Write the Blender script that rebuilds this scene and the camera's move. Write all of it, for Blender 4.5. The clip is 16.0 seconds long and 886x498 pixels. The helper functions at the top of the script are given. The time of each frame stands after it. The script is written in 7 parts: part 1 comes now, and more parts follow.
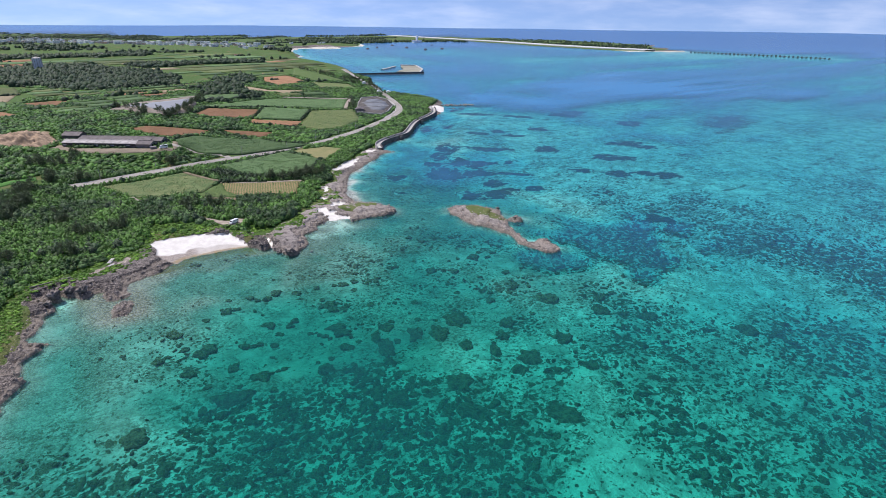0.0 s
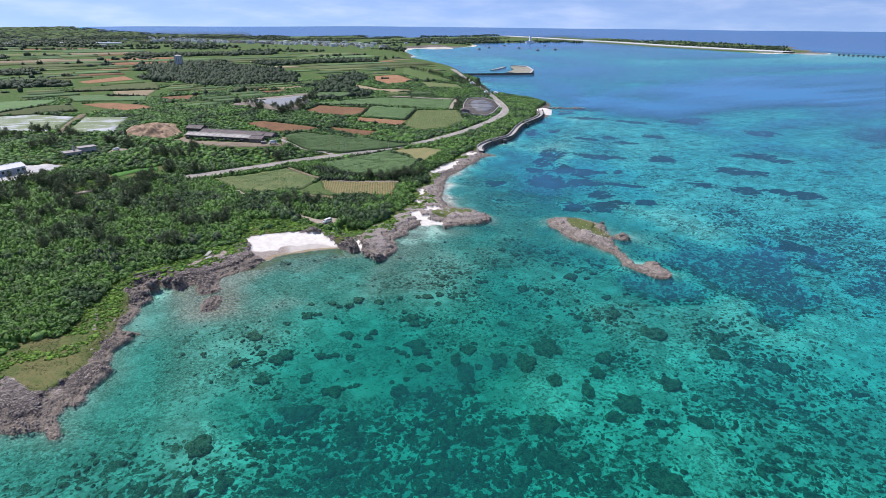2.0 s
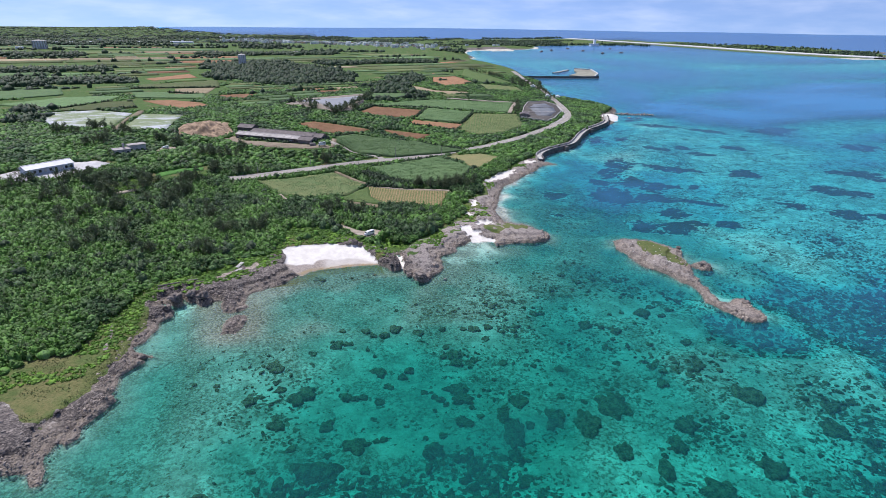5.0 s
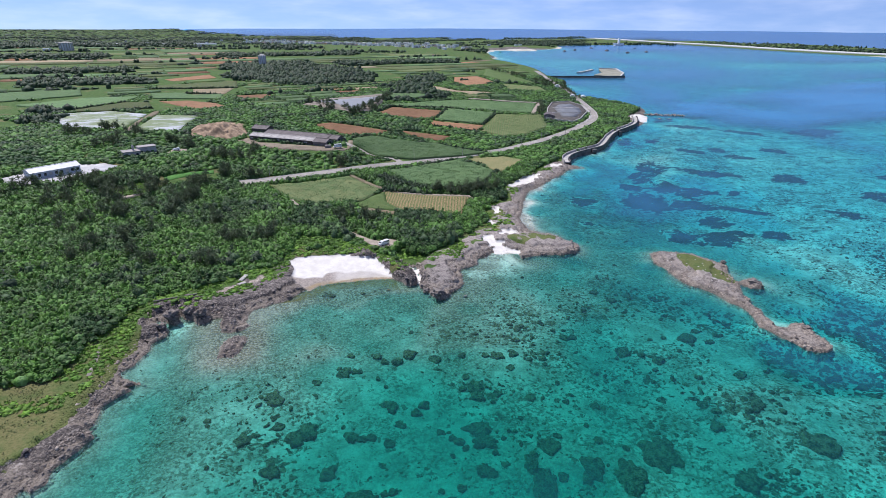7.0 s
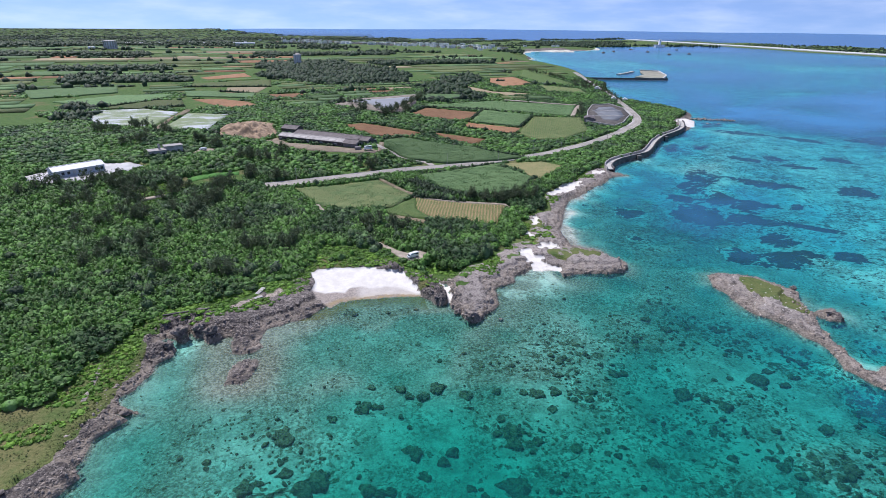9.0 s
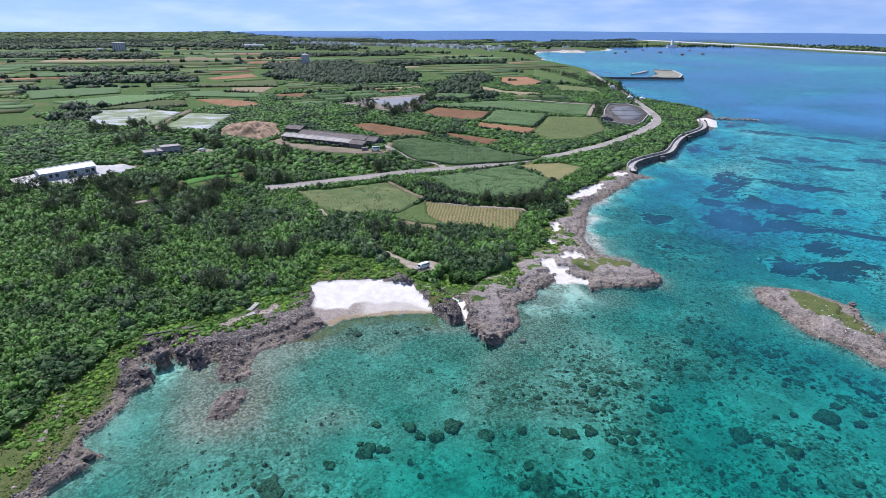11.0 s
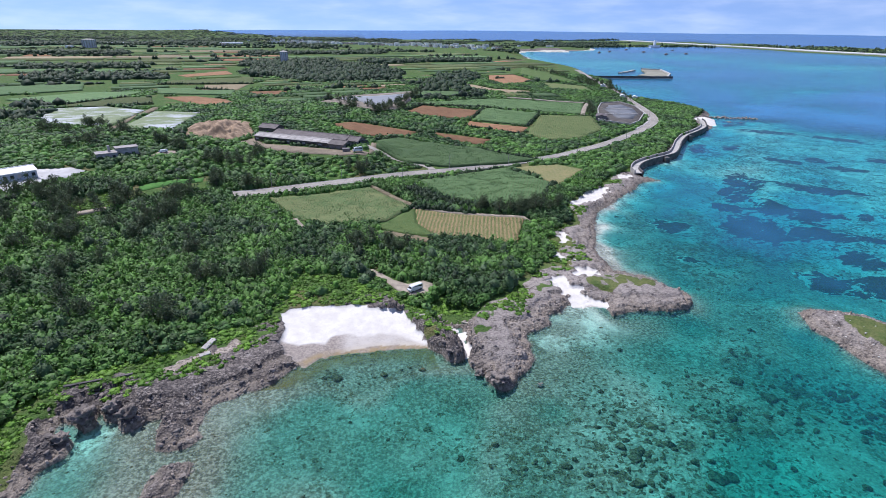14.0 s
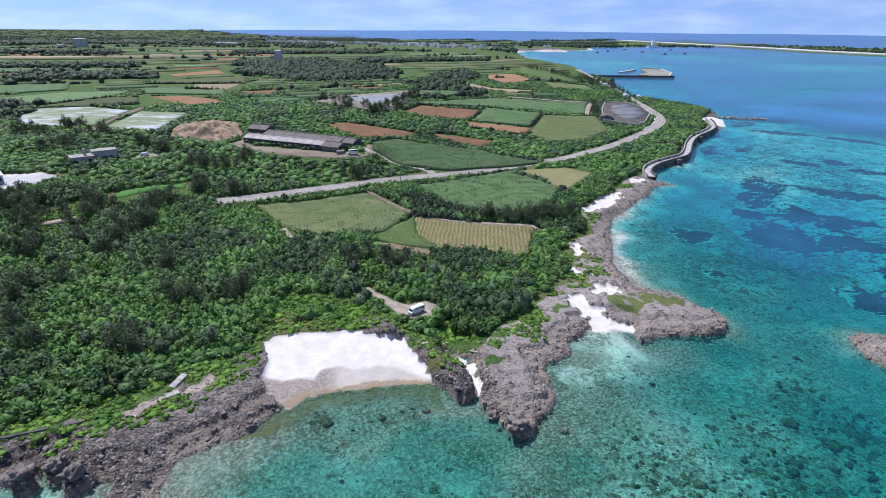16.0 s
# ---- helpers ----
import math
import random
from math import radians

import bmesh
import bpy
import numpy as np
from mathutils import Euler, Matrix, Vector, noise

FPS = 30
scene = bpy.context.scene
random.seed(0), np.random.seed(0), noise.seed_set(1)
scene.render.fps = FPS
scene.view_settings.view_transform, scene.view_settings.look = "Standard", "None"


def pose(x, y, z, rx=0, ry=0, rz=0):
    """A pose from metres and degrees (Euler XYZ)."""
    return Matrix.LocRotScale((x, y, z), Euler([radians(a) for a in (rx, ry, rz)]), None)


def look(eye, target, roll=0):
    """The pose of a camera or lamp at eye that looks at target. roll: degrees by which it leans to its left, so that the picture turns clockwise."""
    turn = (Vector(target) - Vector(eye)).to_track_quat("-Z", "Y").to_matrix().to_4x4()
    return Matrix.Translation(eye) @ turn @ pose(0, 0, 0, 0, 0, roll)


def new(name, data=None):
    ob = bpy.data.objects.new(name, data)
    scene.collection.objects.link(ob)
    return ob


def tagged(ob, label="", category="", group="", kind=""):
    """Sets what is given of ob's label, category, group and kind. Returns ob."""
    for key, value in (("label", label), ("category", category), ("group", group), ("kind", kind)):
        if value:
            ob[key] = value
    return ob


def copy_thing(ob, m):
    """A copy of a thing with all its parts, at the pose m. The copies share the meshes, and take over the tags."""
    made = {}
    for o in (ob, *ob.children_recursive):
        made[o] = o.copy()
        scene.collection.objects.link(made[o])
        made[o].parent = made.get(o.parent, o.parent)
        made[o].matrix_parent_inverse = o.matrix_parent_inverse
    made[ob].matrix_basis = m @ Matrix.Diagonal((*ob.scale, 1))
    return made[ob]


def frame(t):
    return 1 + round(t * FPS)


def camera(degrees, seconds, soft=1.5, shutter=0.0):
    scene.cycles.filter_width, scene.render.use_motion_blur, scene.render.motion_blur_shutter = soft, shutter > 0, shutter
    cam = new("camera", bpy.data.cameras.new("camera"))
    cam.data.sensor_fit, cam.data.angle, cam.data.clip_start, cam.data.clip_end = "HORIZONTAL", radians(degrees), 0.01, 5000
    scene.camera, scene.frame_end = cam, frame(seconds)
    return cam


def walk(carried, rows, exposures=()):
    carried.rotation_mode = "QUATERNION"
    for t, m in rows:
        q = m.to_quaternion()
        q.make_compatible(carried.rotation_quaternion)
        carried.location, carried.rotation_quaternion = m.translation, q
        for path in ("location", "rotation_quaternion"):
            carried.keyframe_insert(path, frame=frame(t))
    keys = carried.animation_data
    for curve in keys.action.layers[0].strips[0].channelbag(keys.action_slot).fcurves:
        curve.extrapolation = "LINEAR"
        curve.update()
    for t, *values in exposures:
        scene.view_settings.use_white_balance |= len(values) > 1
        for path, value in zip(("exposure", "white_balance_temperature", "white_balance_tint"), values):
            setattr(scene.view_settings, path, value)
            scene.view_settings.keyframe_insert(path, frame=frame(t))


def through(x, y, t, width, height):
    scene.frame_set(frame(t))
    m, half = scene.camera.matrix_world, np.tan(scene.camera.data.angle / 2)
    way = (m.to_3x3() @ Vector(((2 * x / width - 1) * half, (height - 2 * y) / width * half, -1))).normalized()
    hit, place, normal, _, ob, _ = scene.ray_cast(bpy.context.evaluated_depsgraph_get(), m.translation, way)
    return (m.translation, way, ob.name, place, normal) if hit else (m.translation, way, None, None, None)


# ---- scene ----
EXPOSURE, SKY, SKY_LIFT = 0.35, 0.11, 0.15
WATER_ABSORB, LAGOON_TINT, SEA_TINT = (0.6, 0.082, 0.118), (0.01, 0.14, 0.148), (0.045, 0.21, 0.41)
OCEAN_TINT = (0.06, 0.16, 0.335)
cam = camera(78.5, 16.0, soft=0.5)
PATH = [
    (0, (-43.368, -132.946, 96.233), (-42.301, -131.439, 95.465), 0.7),
    (0.5, (-40.444, -130.063, 96.056), (-39.463, -128.499, 95.287), 0.7),
    (1, (-37.616, -126.926, 95.77), (-36.701, -125.322, 95.001), 0.6),
    (1.5, (-34.983, -123.502, 95.378), (-34.136, -121.861, 94.61), 0.6),
    (2, (-32.568, -119.783, 94.918), (-31.814, -118.097, 94.148), 0.5),
    (2.5, (-30.229, -115.936, 94.42), (-29.554, -114.218, 93.651), 0.5),
    (3, (-28.161, -111.988, 93.964), (-27.508, -110.261, 93.196), 0.5),
    (3.5, (-26.339, -107.976, 93.554), (-25.688, -106.248, 92.787), 0.5),
    (4, (-24.685, -103.889, 93.175), (-24.044, -102.157, 92.407), 0.5),
    (4.2, (-24.072, -102.205, 93.062), (-23.446, -100.467, 92.294), 0.6),
    (6.5, (-17.218, -81.513, 89.607), (-16.692, -79.741, 88.845), 0.4),
    (7, (-15.933, -76.895, 89.157), (-15.427, -75.117, 88.394), 0.4),
    (7.5, (-14.807, -72.148, 88.648), (-14.332, -70.362, 87.886), 0.5),
    (8, (-13.827, -67.373, 88.058), (-13.376, -65.58, 87.296), 0.5),
    (8.5, (-12.949, -62.699, 87.425), (-12.525, -60.899, 86.664), 0.5),
    (9, (-12.181, -58.011, 86.819), (-11.782, -56.205, 86.058), 0.6),
    (9.2, (-11.918, -56.101, 86.639), (-11.526, -54.293, 85.877), 0.7),
    (11.3, (-9.408, -35.689, 81.381), (-9.041, -33.874, 80.627), 0.3),
    (11.5, (-9.254, -33.756, 81.177), (-8.872, -31.944, 80.421), 0.5),
    (12, (-8.984, -28.933, 80.34), (-8.588, -27.124, 79.584), 0.5),
    (12.5, (-8.685, -24.124, 79.358), (-8.282, -22.316, 78.603), 0.5),
    (13, (-8.293, -19.359, 78.293), (-7.882, -17.553, 77.538), 0.6),
    (13.5, (-7.853, -14.58, 77.193), (-7.433, -12.775, 76.439), 0.6),
    (14, (-7.375, -9.804, 76.106), (-6.948, -8.001, 75.353), 0.6),
    (14.5, (-6.809, -5.046, 75.076), (-6.379, -3.244, 74.323), 0.6),
    (15, (-6.224, -0.359, 74.24), (-5.791, 1.443, 73.487), 0.6),
    (15.5, (-5.63, 4.253, 73.693), (-5.196, 6.054, 72.941), 0.6),
    (16, (-5.134, 8.781, 73.371), (-4.696, 10.582, 72.619), 0.6),
]
walk(cam, [(t, look(e, g, r)) for t, e, g, r in PATH], exposures=[(0, EXPOSURE, 6320, 15), (8, EXPOSURE, 6080, 15), (16, EXPOSURE, 5960, 15)])

# ---- light ----
SUN_ELEVATION, SUN_AZIMUTH = radians(60), radians(-32)     # azimuth from +y towards +x
sun = bpy.data.lights.new("sun", "SUN")
sun.energy, sun.angle, sun.color = 4.0, radians(0.5), (1.0, 0.96, 0.9)
sun_ob = new("sun", sun)
sun_ob.matrix_world = look((math.sin(SUN_AZIMUTH) * math.cos(SUN_ELEVATION) * 900,
                            math.cos(SUN_AZIMUTH) * math.cos(SUN_ELEVATION) * 900,
                            math.sin(SUN_ELEVATION) * 900), (0, 0, 0))


class Net:
    """A small builder of node trees."""

    def __init__(self, name):
        self.m = bpy.data.materials.new(name)
        self.m.use_nodes = True
        self.t = self.m.node_tree
        self.t.nodes.clear()
        self.out = self.t.nodes.new("ShaderNodeOutputMaterial")
        self._pos = None

    def put(self, value, socket):
        if isinstance(value, bpy.types.NodeSocket):
            self.t.links.new(value, socket)
        elif isinstance(value, (tuple, list)) and len(value) == 3 and socket.type == "RGBA":
            socket.default_value = (*value, 1)
        else:
            socket.default_value = value

    def pos(self):
        if self._pos is None:
            self._pos = self.t.nodes.new("ShaderNodeNewGeometry").outputs["Position"]
        return self._pos

    def attr(self, name):
        n = self.t.nodes.new("ShaderNodeAttribute")
        n.attribute_name = name
        return n.outputs["Fac"]

    def rand(self):
        return self.t.nodes.new("ShaderNodeObjectInfo").outputs["Random"]

    def island(self):
        return self.t.nodes.new("ShaderNodeNewGeometry").outputs["Random Per Island"]

    def up(self):
        n = self.t.nodes.new("ShaderNodeSeparateXYZ")
        self.t.links.new(self.t.nodes.new("ShaderNodeNewGeometry").outputs["Normal"], n.inputs[0])
        return n.outputs[2]

    def height(self):
        n = self.t.nodes.new("ShaderNodeSeparateXYZ")
        self.t.links.new(self.pos(), n.inputs[0])
        return n.outputs[2]

    def turned(self, degrees, sx=1.0, sy=1.0, sz=1.0):
        n = self.t.nodes.new("ShaderNodeMapping")
        self.t.links.new(self.pos(), n.inputs["Vector"])
        n.inputs["Rotation"].default_value = (0, 0, radians(degrees))
        n.inputs["Scale"].default_value = (sx, sy, sz)
        return n.outputs[0]

    def noise(self, scale, detail=3.0, rough=0.55, vec=None, warp=0.0):
        n = self.t.nodes.new("ShaderNodeTexNoise")
        self.put(vec or self.pos(), n.inputs["Vector"])
        n.inputs["Scale"].default_value = scale
        n.inputs["Detail"].default_value = detail
        n.inputs["Roughness"].default_value = rough
        n.inputs["Distortion"].default_value = warp
        return n.outputs["Fac"]

    def cells(self, scale, vec=None, out="Distance"):
        n = self.t.nodes.new("ShaderNodeTexVoronoi")
        self.put(vec or self.pos(), n.inputs["Vector"])
        n.inputs["Scale"].default_value = scale
        return n.outputs[out]

    def math(self, op, a, b=0.0, clamp=False):
        n = self.t.nodes.new("ShaderNodeMath")
        n.operation = op
        n.use_clamp = clamp
        self.put(a, n.inputs[0])
        self.put(b, n.inputs[1])
        return n.outputs[0]

    def step(self, value, lo, hi, a=0.0, b=1.0):
        n = self.t.nodes.new("ShaderNodeMapRange")
        n.interpolation_type = "SMOOTHSTEP"
        self.put(value, n.inputs["Value"])
        for k, v in (("From Min", lo), ("From Max", hi), ("To Min", a), ("To Max", b)):
            self.put(v, n.inputs[k])
        return n.outputs[0]

    def mix(self, fac, a, b):
        n = self.t.nodes.new("ShaderNodeMix")
        n.data_type = "RGBA"
        self.put(fac, n.inputs[0])
        self.put(a, n.inputs[6])
        self.put(b, n.inputs[7])
        return n.outputs[2]

    def scale_colour(self, colour, value):
        n = self.t.nodes.new("ShaderNodeMix")
        n.data_type = "RGBA"
        n.blend_type = "MULTIPLY"
        n.inputs[0].default_value = 1.0
        self.put(colour, n.inputs[6])
        self.put(value, n.inputs[7])
        return n.outputs[2]

    def bump(self, height, strength=0.5, distance=0.1):
        n = self.t.nodes.new("ShaderNodeBump")
        self.put(height, n.inputs["Height"])
        n.inputs["Strength"].default_value = strength
        n.inputs["Distance"].default_value = distance
        return n.outputs[0]

    def surface(self, colour, rough=0.85, normal=None, metal=0.0, spec=0.3, through=None):
        n = self.t.nodes.new("ShaderNodeBsdfPrincipled")
        self.put(colour, n.inputs["Base Color"])
        self.put(rough, n.inputs["Roughness"])
        self.put(metal, n.inputs["Metallic"])
        self.put(spec, n.inputs["Specular IOR Level"])
        if normal is not None:
            self.put(normal, n.inputs["Normal"])
        if through is not None:
            t = self.t.nodes.new("ShaderNodeBsdfTranslucent")
            self.put(colour, t.inputs["Color"])
            m = self.t.nodes.new("ShaderNodeMixShader")
            m.inputs[0].default_value = through
            self.t.links.new(n.outputs[0], m.inputs[1])
            self.t.links.new(t.outputs[0], m.inputs[2])
            self.t.links.new(m.outputs[0], self.out.inputs[0])
        else:
            self.t.links.new(n.outputs[0], self.out.inputs[0])
        return self.m


def plain(name, colour, rough=0.8, vary=0.25, scale=1.2, bump=0.15, metal=0.0, spec=0.3):
    """A surface of one colour with blotches, fine grain and slight relief."""
    k = Net(name)
    big, fine = k.noise(scale, 4), k.noise(scale * 9, 3)
    dark = tuple(c * (1 - vary) for c in colour)
    light = tuple(min(1, c * (1 + vary * 0.6)) for c in colour)
    col = k.mix(k.step(big, 0.3, 0.7), dark, light)
    col = k.mix(k.step(fine, 0.35, 0.75, 0.0, 0.35), col, dark)
    return k.surface(col, rough, k.bump(fine, bump, 0.05), metal, spec)


# sky with a little high cloud
world = bpy.data.worlds.new("sky")
world.use_nodes = True
scene.world = world
wt = world.node_tree
wt.nodes.clear()
sky = wt.nodes.new("ShaderNodeTexSky")
sky.sky_type = "NISHITA"
sky.sun_disc = False
sky.sun_elevation, sky.sun_rotation = SUN_ELEVATION, SUN_AZIMUTH
sky.altitude, sky.air_density, sky.dust_density, sky.ozone_density = 80, 1.0, 0.35, 9.0
co = wt.nodes.new("ShaderNodeTexCoord")
mp = wt.nodes.new("ShaderNodeMapping")
mp.inputs["Scale"].default_value = (1, 1, 5)
wt.links.new(co.outputs["Generated"], mp.inputs["Vector"])
cn = wt.nodes.new("ShaderNodeTexNoise")
cn.inputs["Scale"].default_value, cn.inputs["Detail"].default_value, cn.inputs["Roughness"].default_value = 7, 6, 0.55
wt.links.new(mp.outputs[0], cn.inputs["Vector"])
cr = wt.nodes.new("ShaderNodeMapRange")
cr.interpolation_type = "SMOOTHSTEP"
for key, value in (("From Min", 0.35), ("From Max", 0.95), ("To Min", 0.02), ("To Max", 0.36)):
    cr.inputs[key].default_value = value
wt.links.new(cn.outputs["Fac"], cr.inputs["Value"])
cm = wt.nodes.new("ShaderNodeMix")
cm.data_type = "RGBA"
cm.inputs[7].default_value = (9.0, 9.2, 9.8, 1)
wt.links.new(cr.outputs[0], cm.inputs[0])
lift = wt.nodes.new("ShaderNodeMapping")
lift.inputs["Location"].default_value = (0, 0, SKY_LIFT)
wt.links.new(co.outputs["Generated"], lift.inputs["Vector"])
unit = wt.nodes.new("ShaderNodeVectorMath")
unit.operation = "NORMALIZE"
wt.links.new(lift.outputs[0], unit.inputs[0])
wt.links.new(unit.outputs[0], sky.inputs["Vector"])
tint = wt.nodes.new("ShaderNodeMix")
tint.data_type, tint.blend_type = "RGBA", "MULTIPLY"
tint.inputs[0].default_value = 1.0
tint.inputs[7].default_value = (1.13, 0.985, 1.0, 1)
wt.links.new(sky.outputs[0], tint.inputs[6])
wt.links.new(tint.outputs[2], cm.inputs[6])
bg = wt.nodes.new("ShaderNodeBackground")
bg.inputs["Strength"].default_value = SKY
wt.links.new(cm.outputs[2], bg.inputs["Color"])
wo = wt.nodes.new("ShaderNodeOutputWorld")
wt.links.new(bg.outputs[0], wo.inputs["Surface"])

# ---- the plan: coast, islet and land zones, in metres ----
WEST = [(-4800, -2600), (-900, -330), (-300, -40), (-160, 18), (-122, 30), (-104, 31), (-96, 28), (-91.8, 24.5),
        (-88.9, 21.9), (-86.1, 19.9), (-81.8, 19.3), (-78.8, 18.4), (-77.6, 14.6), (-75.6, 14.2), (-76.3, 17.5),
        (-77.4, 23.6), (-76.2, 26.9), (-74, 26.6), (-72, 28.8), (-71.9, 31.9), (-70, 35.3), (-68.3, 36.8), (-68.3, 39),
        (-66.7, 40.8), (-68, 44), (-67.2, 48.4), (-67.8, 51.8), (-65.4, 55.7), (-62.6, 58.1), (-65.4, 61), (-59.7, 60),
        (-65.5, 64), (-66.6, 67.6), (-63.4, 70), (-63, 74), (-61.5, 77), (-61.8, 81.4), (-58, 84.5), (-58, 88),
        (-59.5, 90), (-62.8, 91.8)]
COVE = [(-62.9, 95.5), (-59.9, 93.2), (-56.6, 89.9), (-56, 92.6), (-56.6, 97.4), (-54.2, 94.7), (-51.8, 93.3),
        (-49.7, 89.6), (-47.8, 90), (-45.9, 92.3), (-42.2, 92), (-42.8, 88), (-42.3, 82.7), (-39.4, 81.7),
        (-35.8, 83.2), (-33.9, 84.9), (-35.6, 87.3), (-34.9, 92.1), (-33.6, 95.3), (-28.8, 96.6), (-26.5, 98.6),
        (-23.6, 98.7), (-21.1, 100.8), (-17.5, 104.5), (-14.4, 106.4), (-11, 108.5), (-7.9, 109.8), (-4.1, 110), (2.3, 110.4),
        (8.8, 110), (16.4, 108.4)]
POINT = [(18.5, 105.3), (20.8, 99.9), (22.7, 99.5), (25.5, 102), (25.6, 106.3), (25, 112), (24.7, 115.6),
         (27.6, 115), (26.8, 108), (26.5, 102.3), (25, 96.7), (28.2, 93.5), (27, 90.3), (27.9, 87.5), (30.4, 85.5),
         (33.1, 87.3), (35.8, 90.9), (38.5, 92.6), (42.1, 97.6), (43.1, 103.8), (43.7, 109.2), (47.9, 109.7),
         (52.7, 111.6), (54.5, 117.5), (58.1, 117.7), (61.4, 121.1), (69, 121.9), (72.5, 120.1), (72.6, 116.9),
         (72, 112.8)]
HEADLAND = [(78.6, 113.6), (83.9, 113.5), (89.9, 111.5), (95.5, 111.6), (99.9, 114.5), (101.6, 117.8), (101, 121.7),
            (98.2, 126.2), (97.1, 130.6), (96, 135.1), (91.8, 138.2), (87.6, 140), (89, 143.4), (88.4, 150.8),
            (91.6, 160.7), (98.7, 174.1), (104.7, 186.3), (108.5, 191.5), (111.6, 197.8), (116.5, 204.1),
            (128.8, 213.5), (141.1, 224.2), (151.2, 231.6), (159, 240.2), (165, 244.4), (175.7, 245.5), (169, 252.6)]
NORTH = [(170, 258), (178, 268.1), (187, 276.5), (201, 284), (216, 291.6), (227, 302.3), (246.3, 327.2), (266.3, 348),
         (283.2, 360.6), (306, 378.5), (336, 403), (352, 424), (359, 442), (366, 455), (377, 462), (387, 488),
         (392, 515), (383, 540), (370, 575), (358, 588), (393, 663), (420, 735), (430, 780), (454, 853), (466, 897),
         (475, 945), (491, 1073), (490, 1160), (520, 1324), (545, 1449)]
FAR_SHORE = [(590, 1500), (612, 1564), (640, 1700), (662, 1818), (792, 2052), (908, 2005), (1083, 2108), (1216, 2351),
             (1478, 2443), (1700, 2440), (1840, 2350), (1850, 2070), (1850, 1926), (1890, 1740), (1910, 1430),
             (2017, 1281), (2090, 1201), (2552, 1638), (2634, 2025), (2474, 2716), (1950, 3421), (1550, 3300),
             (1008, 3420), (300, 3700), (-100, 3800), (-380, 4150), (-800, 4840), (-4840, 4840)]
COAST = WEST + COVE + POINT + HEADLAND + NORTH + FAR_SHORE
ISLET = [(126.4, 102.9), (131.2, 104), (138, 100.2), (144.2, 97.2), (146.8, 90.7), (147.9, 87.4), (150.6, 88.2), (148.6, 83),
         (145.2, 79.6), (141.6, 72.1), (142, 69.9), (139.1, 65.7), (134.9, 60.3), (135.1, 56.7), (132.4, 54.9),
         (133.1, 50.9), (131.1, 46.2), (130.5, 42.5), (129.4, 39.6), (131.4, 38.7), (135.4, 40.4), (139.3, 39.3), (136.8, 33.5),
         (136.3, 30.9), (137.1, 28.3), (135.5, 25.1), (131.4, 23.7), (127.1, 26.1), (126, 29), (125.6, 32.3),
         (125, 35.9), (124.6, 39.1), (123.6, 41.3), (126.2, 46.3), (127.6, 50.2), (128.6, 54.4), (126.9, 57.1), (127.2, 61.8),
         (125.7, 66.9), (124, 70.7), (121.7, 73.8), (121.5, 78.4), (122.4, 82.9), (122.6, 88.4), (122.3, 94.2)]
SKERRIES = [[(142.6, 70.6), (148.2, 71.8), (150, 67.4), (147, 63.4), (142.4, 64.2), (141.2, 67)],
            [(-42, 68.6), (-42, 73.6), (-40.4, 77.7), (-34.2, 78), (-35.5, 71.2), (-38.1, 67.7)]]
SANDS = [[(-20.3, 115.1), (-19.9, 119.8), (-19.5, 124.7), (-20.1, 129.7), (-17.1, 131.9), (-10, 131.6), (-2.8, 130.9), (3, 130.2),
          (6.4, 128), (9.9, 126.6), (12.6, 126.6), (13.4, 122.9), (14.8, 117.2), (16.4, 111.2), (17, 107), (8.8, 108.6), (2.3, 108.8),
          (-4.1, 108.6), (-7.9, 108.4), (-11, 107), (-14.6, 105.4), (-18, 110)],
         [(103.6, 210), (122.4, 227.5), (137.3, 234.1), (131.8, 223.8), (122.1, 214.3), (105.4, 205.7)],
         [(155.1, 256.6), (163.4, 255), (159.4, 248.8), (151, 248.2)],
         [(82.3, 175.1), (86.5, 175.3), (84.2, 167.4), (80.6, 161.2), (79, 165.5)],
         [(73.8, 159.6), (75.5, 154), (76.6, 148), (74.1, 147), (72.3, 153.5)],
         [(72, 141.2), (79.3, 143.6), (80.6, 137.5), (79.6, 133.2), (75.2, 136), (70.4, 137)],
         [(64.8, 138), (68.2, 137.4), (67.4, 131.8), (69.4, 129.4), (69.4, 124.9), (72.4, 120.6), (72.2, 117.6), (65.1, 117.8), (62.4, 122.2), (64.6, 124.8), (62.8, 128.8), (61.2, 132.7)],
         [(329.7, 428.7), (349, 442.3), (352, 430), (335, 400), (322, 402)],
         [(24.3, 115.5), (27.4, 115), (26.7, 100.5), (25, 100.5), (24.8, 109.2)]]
SCRUB_EDGE = [(-4700, -2400), (-300, 20), (-140, 66), (-112, 64), (-93, 56), (-84.5, 60.4), (-80.7, 68.2), (-78.3, 79), (-74.2, 88),
              (-71.5, 99), (-67, 102.6), (-64.5, 106.8), (-54.8, 111), (-44, 115.6), (-39.4, 117.5), (-37.6, 122.4),
              (-29.7, 123.5), (-21.8, 129.5), (-19, 134.5), (-3.7, 133.5), (4.7, 138.2), (11.2, 136.8), (14.6, 128),
              (17, 122), (20.4, 118), (29, 115.5), (33.2, 119), (44.1, 126.1), (49.6, 129.3), (53.1, 133.7),
              (60.6, 140.5), (68.7, 145.6), (74.8, 154.2), (76.3, 164.8), (86, 178.2), (96.2, 184.3), (100.8, 194.8)]
